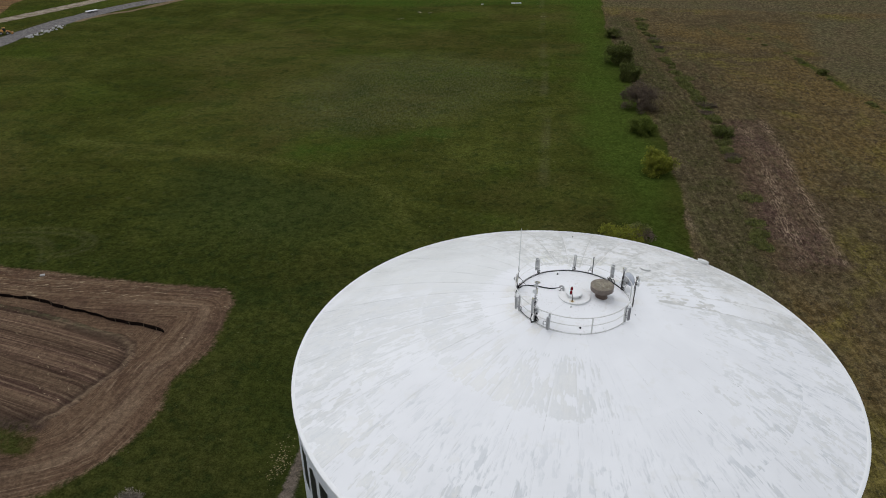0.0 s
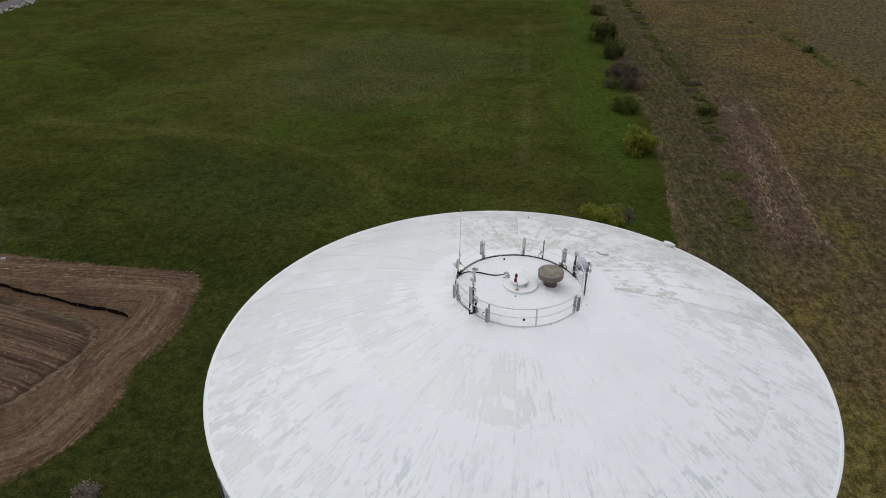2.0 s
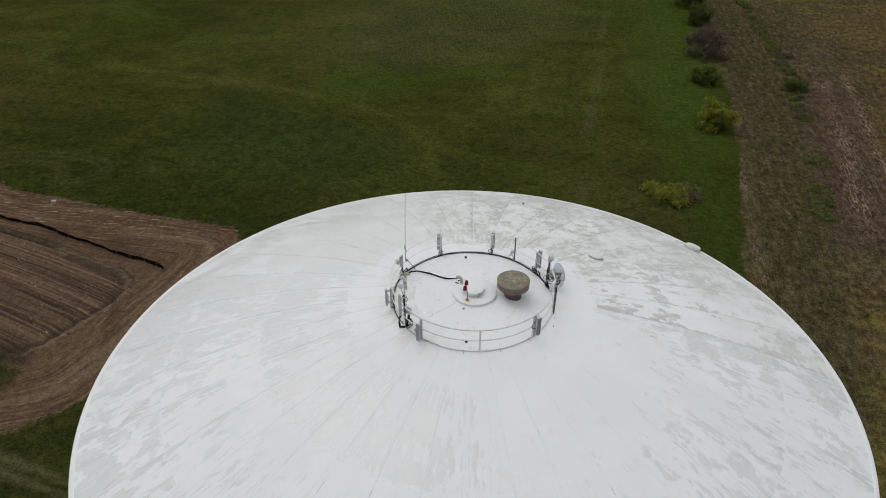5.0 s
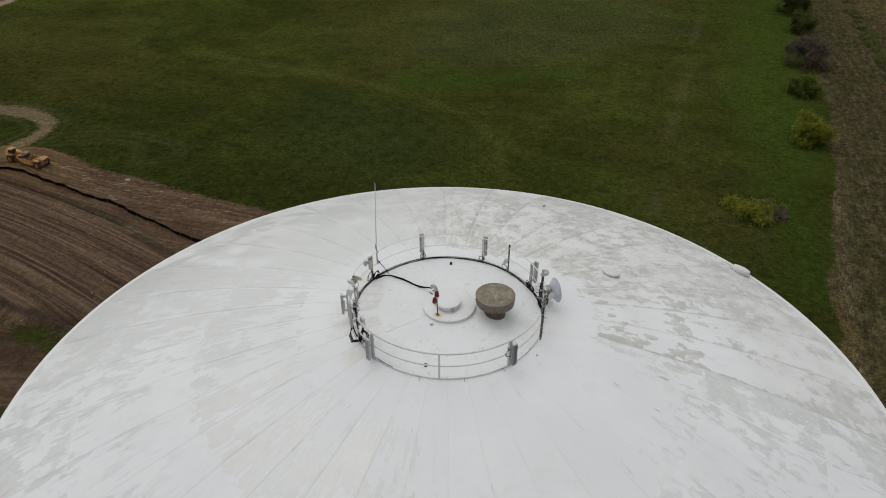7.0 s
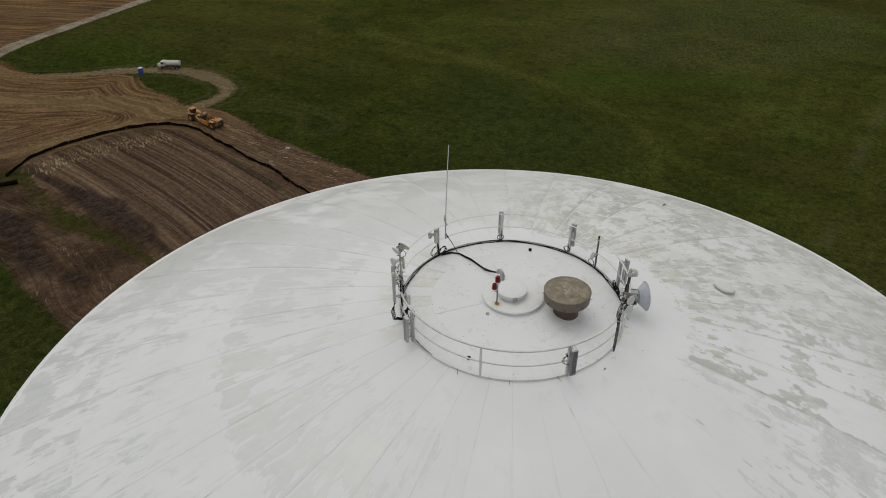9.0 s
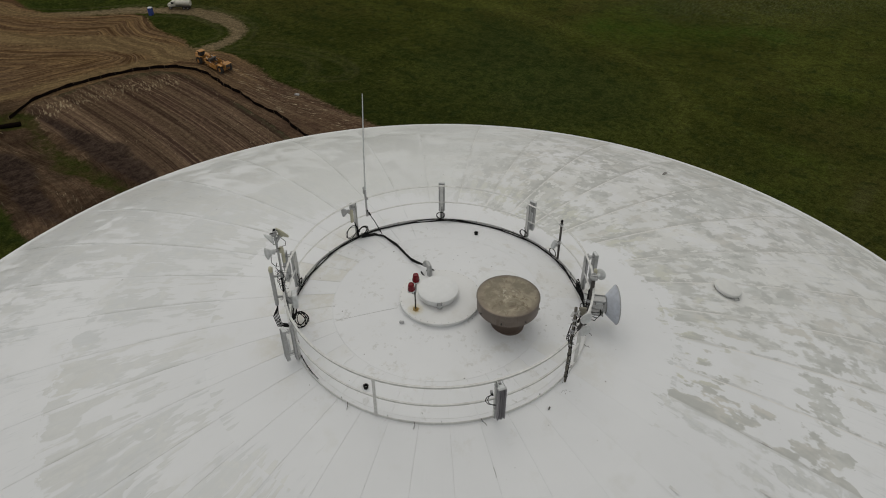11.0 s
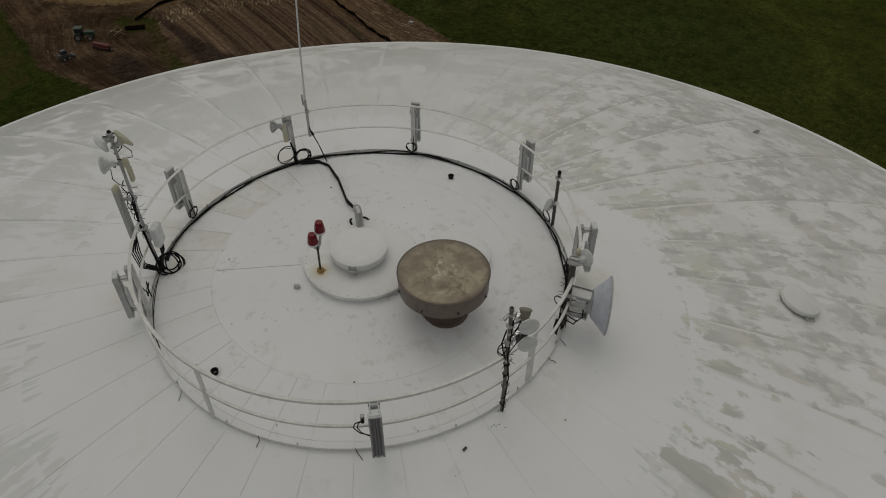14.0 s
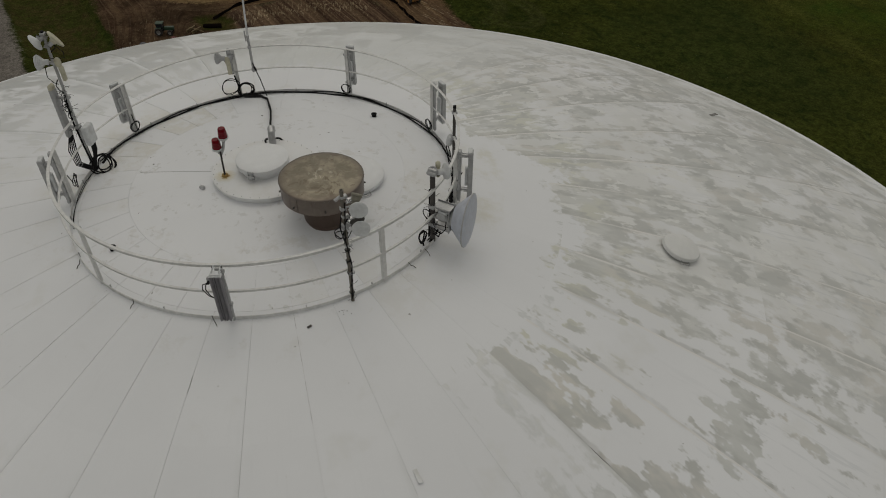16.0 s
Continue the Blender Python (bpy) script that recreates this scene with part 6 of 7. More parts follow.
for z in (0.36, 0.70):
    part("pipe_clamp", Geo().box((0.0, 0.0, z), (0.12, 0.13, 0.06), 0.012), GALV, dm)
part("radio_box", Geo().box((0.20, -0.01, 0.62), (0.15, 0.13, 0.15), 0.015), LIGHTPL, dm, "white radio box")
part("radio_fins", Geo().box((0.20, -0.085, 0.62), (0.13, 0.02, 0.12), 0.004), GREYPL, dm)
part("feed_cable", Geo().tube([(0.24, 0.0, 0.54), (0.26, -0.06, 0.38), (0.20, -0.09, 0.29), (0.08, -0.06, 0.30), (0.02, -0.04, 0.36)], 0.010, 7), CABLE, dm, "black feed cable")
small_dish(dm, (0.12, 0.15, 1.30), (0.55, 0.80, -0.15), 0.125, LIGHTPL, LIGHTPL, 1.0, True)
part("subscriber_radio", Geo().box((0.02, 0.13, 1.40), (0.075, 0.085, 0.13), 0.03).box((0.03, 0.12, 1.27), (0.05, 0.065, 0.16), 0.015), BEIGE, dm, "yellowed plastic radio")
part("ring_clamp", Geo().loop((0.0, 0.0, 1.37), 0.055, 0.016, (0.2, -0.5, 0.8)), GALV, dm, "bright steel ring clamp")
tie_mess(dm, 0.0, 0.0, 0.1, 1.0, 34, 8, 0.22)
for pts, w in (([(-0.05, 0, 1.0), (-0.06, 0.02, 0.5), (-0.07, 0.0, 0.06)], 0.018), ([(0.19, -0.10, 0.32), (0.16, -0.10, 0.22), (0.06, -0.05, 0.20), (-0.04, 0, 0.12)], 0.010)):
    part("cable", Geo().tube(pts, w, 7), CABLE, dm)
part("cable_loop", Geo().loop((-0.09, 0.0, 0.50), 0.10, 0.008, (0.3, 1, 0.1), wob=0.06), CABLE, dm)
for a, z, rr in ((41.0, 0.20, 0.12), (23.5, 0.22, 0.10), (45.5, 0.18, 0.11)):
    single("cable_coil", Geo(outward(a, R_RAIL - 0.09, z)).loop((0, 0, 0), rr, 0.014, (1, 0.2, 0.1), wob=0.05).loop((0.012, 0.01, 0), rr * 0.88, 0.013, (1, -0.1, 0.15), wob=0.06).tube([(0, 0.02, -rr), (0.03, 0, -0.17)], 0.014, 6), CABLE, "black cable coil hung inside the railing", "cable", "cable coils")

# slim pole with four small dishes
pf = thing("antenna_pole", "slim weathered steel pole with small round dishes by the railing", "antenna pole", outward(-3.4, R_RAIL + 0.07))
part("pole", Geo().tube([(0, 0, -0.08), (0, 0, 1.98)], 0.025, 12), UMBER, pf)
part("pole_collar", Geo().lathe([(0.017, -0.02), (0.017, 0.012), (0.029, 0.012), (0.030, -0.03)], 14, (0, 0, 1.985)), UMBER, pf)
# flat black disc stands in for the shade inside the open pipe
part("bore_shade", Geo().lathe([(0.0, 0.0), (0.0165, 0.0)], 12, (0, 0, 1.984)), CABLE, pf, "black disc as the shaded inside of the pipe end")
part("pole_clip", Geo().box((-0.02, -0.06, 1.86), (0.05, 0.09, 0.03), 0.006, pose(0, 0, 0, 25, 0, 0).to_3x3()), GALV, pf)
small_dish(pf, (0.14, 0.16, 1.72), (0.85, -0.40, 0.05), 0.125, LIGHTPL, GALV, 1.0, True)
part("rear_radio", Geo().lathe([(0.0, 0.05), (0.062, 0.046), (0.076, 0.037), (0.078, 0.020), (0.066, 0.012), (0.061, -0.038), (0.048, -0.05), (0.042, -0.10), (0.0, -0.10)], 24, (0.05, 0.18, 1.85), (-0.35, 0.45, 0.80)), OLIVE, pf, "dull olive-grey round radio")
small_dish(pf, (0.14, 0.17, 1.40), (0.85, -0.40, 0.05), 0.125, LIGHTPL, GALV, 1.0, True)
small_dish(pf, (0.03, 0.18, 1.47), (-0.25, 0.9, 0.25), 0.075, DARKST, DARKST)
for z in (1.88, 1.56, 1.05, 0.54):
    part("clamp", Geo().box((0, 0.02, z), (0.07, 0.10, 0.045), 0.01), GALV, pf)
for z in (1.84, 1.80, 1.52, 1.47):
    part("bright_bracket", Geo().box((0.03, 0.085, z), (0.05, 0.10, 0.022), 0.006).tube([(0.0, 0.05, z), (0.05, 0.14, z + 0.02)], 0.009, 6), CHROME, pf, "bright steel bracket")
for q, (z0, z1) in enumerate(((0.10, 0.75), (0.60, 1.20), (1.05, 1.72))):
    part("wrapped_cable", Geo().tube([(0.032 * math.cos(1.9 * k + q), 0.032 * math.sin(1.9 * k + q), z0 + (z1 - z0) * k / 9) for k in range(10)], 0.0065, 6), CABLE, pf)
for pts in ([(0.03, 0.02, 1.8), (0.035, -0.03, 1.2), (0.03, 0.03, 0.7), (0.03, -0.02, 0.05)], [(-0.03, -0.02, 1.6), (-0.06, -0.05, 1.35), (-0.03, 0.02, 0.9), (-0.03, 0.0, 0.1)]):
    part("cable", Geo().tube(pts, 0.009, 7), CABLE, pf)
part("cable_loop", Geo().loop((-0.02, -0.07, 1.30), 0.075, 0.007, (1, 0.3, 0.4), wob=0.12), CABLE, pf)
part("cable_loop", Geo().loop((-0.01, -0.08, 1.27), 0.060, 0.006, (1, -0.2, 0.2), wob=0.12), CABLE, pf)
for y0, z0 in ((0.10, 1.76), (0.12, 1.74), (0.10, 1.46)):
    part("jumper_cable", Geo().tube([(0.06, y0, z0), (0.04, y0 * 0.9, z0 - 0.12), (0.01, 0.045, z0 - 0.24), (0.0, -0.04, z0 - 0.36)], 0.0065, 6), CABLE, pf)
for z in (0.16, 0.55, 0.78, 0.98):
    part("tie_band", Geo().loop((0, 0, z), 0.034, 0.008, (0.05, 0.1, 1)), CABLE, pf)
tie_mess(pf, 0.0, 0.0, 0.0, 1.5, 16, 5, 0.10)

# cable bundle round the foot of the railing and across to the entry
def bundle(name, pts, seed, n, r, spread, label):
    """Several cables laid side by side, each its own part."""
    random.seed(seed)
    ob = thing(name, label, "cable")
    for k in range(n):
        ph, dz = random.uniform(0, 6.28), random.uniform(0, spread)
        path = []
        for i, p in enumerate(pts):
            q = Vector(p)
            d = q - Vector((0, 0, q.z))
            d = d.normalized() if d.length > 0.01 else Vector((1, 0, 0))
            path.append(q + d * spread * (math.sin(ph + 0.55 * i) + 0.6 * math.sin(2.1 * ph + 1.27 * i)) + Vector((0, 0, dz + 0.012 * math.sin(ph + 0.8 * i))))
        part("cable", Geo().tube(path, r * random.uniform(0.75, 1.1), 6), CABLE, ob)
    return ob


arc = [polar(R_RAIL - 0.065, a, 0.030) for a in range(26, 230, 4)]
bundle("cable_bundle", arc, 4, 5, 0.011, 0.026, "bundle of black cables along the railing foot")
arc = [polar(R_RAIL - 0.05, a, 0.030) for a in range(228, 262, 4)]
bundle("cable_pair", arc, 9, 2, 0.0065, 0.008, "two thin black cables along the railing foot")
run = [polar(R_RAIL - 0.08, 166, 0.05), polar(3.10, 160, 0.06)] + [Vector((x, y, roof_z(math.hypot(x, y)) + u)) for x, y, u in ((-2.62, 1.09, 0.03), (-2.3, 0.99, 0.03), (-2.02, 0.91, 0.04), (-1.66, 0.76, 0.03), (-1.32, 0.61, 0.04), (-1.08, 0.56, 0.06), (-0.86, 0.48, 0.14), (-0.74, 0.41, 0.20))]
bundle("cable_run", run, 6, 5, 0.017, 0.028, "thick black cable run across the roof to the entry")

# grains shed round the foot of the slim pole
random.seed(61)
for k in range(7):
    r_, a_ = random.uniform(3.42, 3.60), random.uniform(-8.5, -4.0)
    s_ = random.uniform(0.006, 0.013)
    single("debris_crumb", Geo(Matrix.Translation(on_roof(r_, a_, s_ * 0.2)) @ pose(0, 0, 0, 0, 0, 40 * k)).box((0, 0, 0), (s_ * 1.4, s_, s_ * 0.6), s_ * 0.15), DARKST, "tiny dark crumb of debris on the roof", "debris", "roof crumbs")
# specks and crumbs on the crown
random.seed(33)
for k in range(14):
    r_, a_ = random.uniform(0.9, 3.1), random.uniform(0, 360)
    s_ = random.uniform(0.006, 0.018)
    single("debris_crumb", Geo(Matrix.Translation(on_roof(r_, a_, s_ * 0.2)) @ pose(0, 0, 0, 0, 0, random.uniform(0, 360))).box((0, 0, 0), (s_ * 1.8, s_, s_ * 0.6), s_ * 0.15), DARKST, "tiny dark crumb of debris on the roof crown", "debris", "roof crumbs")
single("coating_lump", Geo(Matrix.Translation(on_roof(1.16, -95, 0.02))).box((0, 0, 0), (0.10, 0.07, 0.07), 0.02, pose(0, 0, 0, 10, 0, 30).to_3x3()), GREYPL, "small grey lump beside the hatch flange", "debris")
# ---- on the ground ----
def land(x, y):
    j = min(max(int(np.searchsorted(gx, x)), 1), nx - 1)
    i = min(max(int(np.searchsorted(gy, y)), 1), ny - 1)
    a = (x - gx[j - 1]) / (gx[j] - gx[j - 1])
    b = (y - gy[i - 1]) / (gy[i] - gy[i - 1])
    return float(GZ[i - 1, j - 1] * (1 - a) * (1 - b) + GZ[i - 1, j] * a * (1 - b) + GZ[i, j - 1] * (1 - a) * b + GZ[i, j] * a * b)


def stand(x, y, deg=0.0, sink=0.0):
    return pose(x, y, land(x, y) - sink, 0, 0, deg)


def wheel(parent, x, y, rad, wide):
    """Tyre with lugs, and its rim."""
    s = 1 if y > 0 else -1
    g = Geo().lathe([(rad * 0.55, -wide / 2), (rad * 0.92, -wide / 2), (rad, -wide * 0.36), (rad, wide * 0.36), (rad * 0.92, wide / 2), (rad * 0.55, wide / 2)], 28, (x, y, rad), (0, 1, 0))
    for k in range(18):
        a = 2 * math.pi * k / 18
        g.box((x + rad * math.cos(a), y, rad + rad * math.sin(a)), (rad * 0.09, wide * 0.8, rad * 0.12), 0.01, pose(0, 0, 0, 0, -math.degrees(a), 0).to_3x3())
    w = part("wheel", g, RUBBER, parent)
    part("rim", Geo().lathe([(0.0, 0.30 * wide), (rad * 0.2, 0.34 * wide), (rad * 0.25, 0.2 * wide), (rad * 0.5, 0.22 * wide), (rad * 0.57, 0.45 * wide), (rad * 0.57, -0.4 * wide), (0.0, -0.4 * wide)], 20, (x, y, rad), (0, s, 0)), YELLOW if parent["category"] == "scraper" else GALV, w)


scraper = thing("motor_scraper", "dusty yellow earth-moving scraper parked on bare earth", "scraper", stand(-141.3, 88.2, 178) @ Matrix.Scale(1.08, 4))
# x forward
for y in (-1.15, 1.15):
    wheel(scraper, 3.9, y, 0.85, 0.65)
    wheel(scraper, -4.3, y, 0.85, 0.65)
part("tractor_body", Geo().box((4.6, 0, 1.25), (2.6, 1.5, 0.9), 0.12).box((5.2, 0, 1.85), (1.5, 1.2, 0.5), 0.1), YELLOW, scraper)
part("fender", Geo().box((3.9, 1.05, 1.86), (1.7, 0.75, 0.12), 0.03), YELLOW, scraper)
part("fender", Geo().box((3.9, -1.05, 1.86), (1.7, 0.75, 0.12), 0.03), YELLOW, scraper)
part("cab", Geo().box((3.9, 0.25, 2.35), (1.2, 1.2, 1.1), 0.08), GLASSD, scraper, "dark cab")
part("cab_roof", Geo().box((3.9, 0.25, 2.95), (1.4, 1.4, 0.12), 0.03), YELLOW, scraper)
part("exhaust", Geo().tube([(5.0, -0.3, 2.0), (5.0, -0.3, 2.9)], 0.07, 10), DARKST, scraper)
part("gooseneck", Geo().tube([(3.2, 0, 1.3), (2.7, 0, 2.2), (1.6, 0, 2.35), (0.9, 0, 2.1)], 0.28, 10).tube([(1.3, -1.4, 1.9), (1.3, 1.4, 1.9)], 0.22, 10), YELLOW, scraper)
for y in (-1.45, 1.45):
    part("draft_arm", Geo().tube([(1.3, y, 1.9), (0.3, y, 1.2), (-1.6, y, 0.9)], 0.14, 8), YELLOW, scraper)
    part("bowl_side", Geo().box((-1.2, y * 0.9, 1.05), (3.6, 0.12, 1.2), 0.03), YELLOW, scraper)
part("bowl_floor", Geo().box((-1.1, 0, 0.48), (3.5, 2.6, 0.15), 0.03), DARKST, scraper)
part("elevator", Geo().box((0.5, 0, 1.35), (0.35, 2.1, 2.0), 0.05, pose(0, 0, 0, 0, -32, 0).to_3x3()), DARKST, scraper)
for k in range(6):
    z = 0.65 + 0.27 * k
    part("flight", Geo().box((0.12 + 0.17 * k, 0, z), (0.22, 2.0, 0.07), 0.02), YELLOW, scraper)
part("ejector", Geo().box((-2.9, 0, 1.15), (0.18, 2.5, 1.2), 0.03), YELLOW, scraper)
part("rear_engine", Geo().box((-4.7, 0, 1.75), (1.9, 1.25, 0.8), 0.12), YELLOW, scraper)
part("rear_grille", Geo().box((-5.67, 0, 1.75), (0.06, 1.0, 0.6), 0.02), DARKST, scraper)
part("rear_exhaust", Geo().tube([(-4.4, 0.35, 2.1), (-4.4, 0.35, 2.75)], 0.07, 10), DARKST, scraper)
for y in (-1.15, 1.15):
    part("rear_fender", Geo().box((-4.3, y, 1.86), (1.5, 0.7, 0.10), 0.03), YELLOW, scraper)
part("rear_frame", Geo().box((-3.9, 0, 1.1), (2.2, 0.9, 0.7), 0.1).box((-4.9, 0, 0.95), (0.4, 1.6, 0.5), 0.06), YELLOW, scraper)
part("hydraulic_ram", Geo().tube([(1.4, 0.7, 2.2), (-0.5, 0.9, 1.3)], 0.07, 8).tube([(1.4, -0.7, 2.2), (-0.5, -0.9, 1.3)], 0.07, 8), GALV, scraper)

truck = thing("water_truck", "dusty white tank truck parked on the dirt loop", "truck", stand(-183.2, 108.6, 214) @ Matrix.Scale(0.88, 4))
for x, ys in ((3.1, (-0.95, 0.95)), (-1.5, (-0.9, 0.9)), (-2.75, (-0.9, 0.9))):
    for y in ys:
        wheel(truck, x, y, 0.5, 0.34 if x > 0 else 0.5)
part("chassis", Geo().box((0.2, 0, 0.85), (7.6, 0.9, 0.25), 0.04), DARKST, truck)
part("hood", Geo().box((3.35, 0, 1.35), (1.5, 1.6, 0.85), 0.18), TRUCKW, truck)
part("cab", Geo().box((2.0, 0, 1.85), (1.5, 2.2, 1.7), 0.16), TRUCKW, truck)
part("windscreen", Geo().box((2.74, 0, 2.2), (0.06, 1.8, 0.6), 0.02), GLASSD, truck)
for y in (-1.1, 1.1):
    part("side_window", Geo().box((2.1, y, 2.2), (0.9, 0.03, 0.55), 0.01), GLASSD, truck)
    part("front_fender", Geo().box((3.1, y * 0.9, 1.1), (1.3, 0.5, 0.35), 0.12), TRUCKW, truck)
vs, fs = [], []
for i, x in enumerate((-3.7, -3.62, 1.0, 1.08)):
    for k in range(24):
        a = 2 * math.pi * k / 24
        e = 0.93 if i in (0, 3) else 1.0
        vs.append((x, 1.15 * e * math.cos(a), 1.95 + 0.85 * e * math.sin(a)))
    if i:
        fs += [((i - 1) * 24 + k, (i - 1) * 24 + (k + 1) % 24, i * 24 + (k + 1) % 24, i * 24 + k) for k in range(24)]
fs += [tuple(range(24)), tuple(range(72, 96))]
part("tank", Geo().add(vs, fs), TRUCKW, truck, "cream-white oval water tank")
part("tank_hatch", Geo().lathe([(0.0, 0.12), (0.3, 0.1), (0.32, 0.0)], 16, (-1.2, 0, 2.78)), TRUCKW, truck)
part("tank_skirt", Geo().box((-1.3, 0, 1.05), (4.6, 2.1, 0.14), 0.03), DARKST, truck)

truck2 = copy_thing(truck, stand(-186.4, 52.0, 220))
tagged(truck2, "dusty white tank truck parked on rutted earth", "truck")

loo = thing("portable_toilet", "blue portable toilet with a white roof", "toilet", stand(-185.5, 100.1, 35))
part("cabin", Geo().box((0, 0, 1.05), (1.15, 1.15, 2.1), 0.06), BLUE, loo)
part("roof", Geo().box((0, 0, 2.18), (1.2, 1.2, 0.16), 0.07), LIGHTPL, loo, "white translucent roof")
part("door", Geo().box((0.59, 0, 1.02), (0.04, 0.8, 1.85), 0.01), BLUE, loo)
part("skid", Geo().box((0, 0, 0.03), (1.3, 1.0, 0.10), 0.02), DARKST, loo)

tractor = thing("farm_tractor", "green tractor standing on bare earth", "tractor", stand(-152.2, 31.1, 60))
for x, r, w in ((-1.0, 0.85, 0.5), (1.4, 0.6, 0.4)):
    for y in (-0.95, 0.95):
        wheel(tractor, x, y, r, w)
part("hood", Geo().box((1.2, 0, 1.35), (2.2, 0.85, 0.8), 0.12), GREEN, tractor)
part("cab", Geo().box((-0.7, 0, 1.95), (1.5, 1.4, 1.3), 0.1), GLASSD, tractor, "dark glazed cab")
part("cab_roof", Geo().box((-0.7, 0, 2.68), (1.7, 1.6, 0.18), 0.06), GREEN, tractor)
part("fender", Geo().box((-1.0, 0.9, 1.72), (1.4, 0.5, 0.14), 0.05), GREEN, tractor)
part("fender", Geo().box((-1.0, -0.9, 1.72), (1.4, 0.5, 0.14), 0.05), GREEN, tractor)

drill = thing("seed_drill", "faded red farm implement behind the tractor", "implement", stand(-145.4, 32.3, 118))
part("hopper", Geo().box((0, 0, 1.05), (0.9, 4.2, 0.55), 0.1), REDP, drill)
part("frame", Geo().box((0, 0, 0.62), (1.3, 4.4, 0.16), 0.03).tube([(0.6, 0, 0.6), (2.2, 0, 0.45)], 0.08, 8), REDP, drill)
for k in range(10):
    part("disc", Geo().lathe([(0.0, 0.03), (0.2, 0.015), (0.24, 0.0), (0.2, -0.015), (0.0, -0.03)], 16, (-0.4, -1.9 + 0.42 * k, 0.24), (0, 1, 0)), DARKST, drill)
for y in (-2.35, 2.35):
    wheel(drill, 0.1, y, 0.42, 0.25)

disk = thing("disc_harrow", "yellow disc harrow lying on bare earth", "implement", stand(-150.3, 37.1, 30))
part("frame", Geo().box((0, 0, 0.62), (2.6, 0.18, 0.18), 0.03).box((0.8, 0, 0.6), (0.18, 3.0, 0.16), 0.03).box((-0.8, 0, 0.6), (0.18, 3.0, 0.16), 0.03).tube([(1.2, 0, 0.6), (3.0, 0, 0.4)], 0.08, 8), OCHRE, disk)
for x in (-0.85, 0.85):
    for k in range(9):
        part("disc", Geo().lathe([(0.0, 0.05), (0.2, 0.03), (0.3, -0.02), (0.2, 0.0), (0.0, 0.02)], 16, (x, -1.35 + 0.34 * k, 0.29), (0.2, 1, 0)), OCHRE, disk)

culvert = thing("culvert_pipe", "black corrugated culvert pipe lying by the fence", "pipe", stand(-152.2, 42.0, 62))
prof = []
for k in range(25):
    prof += [(0.46, -2.0 + 4.0 * k / 24), (0.52, -2.0 + 4.0 * (k + 0.5) / 24)]
part("corrugated_shell", Geo().lathe(prof, 24, (0, 0, 0.50), (1, 0, 0)), FABRIC, culvert)

loader = thing("skid_loader", "small dark machine parked on bare earth", "machine", stand(-145.9, 24.7, 100))
for x in (-0.55, 0.55):
    for y in (-0.75, 0.75):
        wheel(loader, x, y, 0.42, 0.32)
part("body", Geo().box((-0.3, 0, 0.85), (2.0, 1.1, 0.8), 0.1), DARKST, loader)
part("cab", Geo().box((0.0, 0, 1.5), (1.1, 1.0, 1.0), 0.08), GLASSD, loader)
for y in (-0.62, 0.62):
    part("lift_arm", Geo().tube([(-1.1, y, 1.3), (0.5, y, 1.2), (1.4, y, 0.4)], 0.08, 8), DARKST, loader)
part("bucket", Geo().box((1.7, 0, 0.35), (0.5, 1.7, 0.5), 0.06), DARKST, loader)

dozer = thing("wheel_loader", "yellow wheel loader beside the far grey road", "loader", stand(-284.5, 310.5, 30))
for x in (-1.5, 1.6):
    for y in (-1.1, 1.1):
        wheel(dozer, x, y, 0.75, 0.55)
part("engine_cover", Geo().box((-1.6, 0, 1.7), (2.4, 1.8, 1.2), 0.15), YELLOW, dozer)
part("cab", Geo().box((0.0, 0, 2.4), (1.4, 1.5, 1.6), 0.1), GLASSD, dozer)
part("cab_roof", Geo().box((0.0, 0, 3.25), (1.6, 1.7, 0.15), 0.04), YELLOW, dozer)
part("front_frame", Geo().box((1.6, 0, 1.2), (1.8, 1.2, 0.7), 0.1), YELLOW, dozer)
for y in (-0.6, 0.6):
    part("lift_arm", Geo().tube([(1.0, y, 1.9), (2.3, y, 1.4), (3.3, y, 0.6)], 0.14, 8), YELLOW, dozer)
part("bucket", Geo().box((3.6, 0, 0.6), (0.9, 2.7, 0.9), 0.12), YELLOW, dozer)

trailer = thing("flat_trailer", "pale flat trailer parked on the far road", "trailer", stand(-271.9, 370.9, 64))
part("deck", Geo().box((0, 0, 0.9), (7.5, 2.4, 0.18), 0.03), LIGHTPL, trailer)
part("drawbar", Geo().tube([(3.7, 0, 0.8), (5.2, 0, 0.6)], 0.08, 8), GALV, trailer)
for x in (-1.6, -0.7):
    for y in (-1.0, 1.0):
        wheel(trailer, x, y, 0.40, 0.25)

random.seed(21)
for k in range(64):
    s = random.uniform(0.35, 1.5)
    u = random.uniform(-1, 1)
    x, y = -266.8 + random.gauss(0, 1.3), 319 + 15 * u
    g = Geo(stand(x, y, random.uniform(0, 360), -s * 0.16)).box((0, 0, 0), (s, s * random.uniform(0.5, 0.9), s * 0.5), s * 0.1, pose(0, 0, 0, random.uniform(-25, 25), random.uniform(-25, 25)).to_3x3())
    single("broken_slab", g, ROCK, "pale lump of broken concrete in a roadside heap", "rubble", "roadside rubble", smooth=False)
for x, y, s in ((-113.2, 90.0, 1.0), (-43.2, 425.5, 1.6)):
    g = Geo(stand(x, y, 20 * s, -0.12)).box((0, 0, 0), (s, s * 0.7, 0.35), 0.05)
    single("pale_block", g, ROCK, "pale block lying on the ground", "block", "pale blocks")
bar = thing("white_panel", "long low white panel lying in the far grass", "panel", stand(-22.2, 431, 9))
part("panel", Geo().box((0, 0, 0.3), (6.2, 0.5, 0.6), 0.06), LIGHTPL, bar)
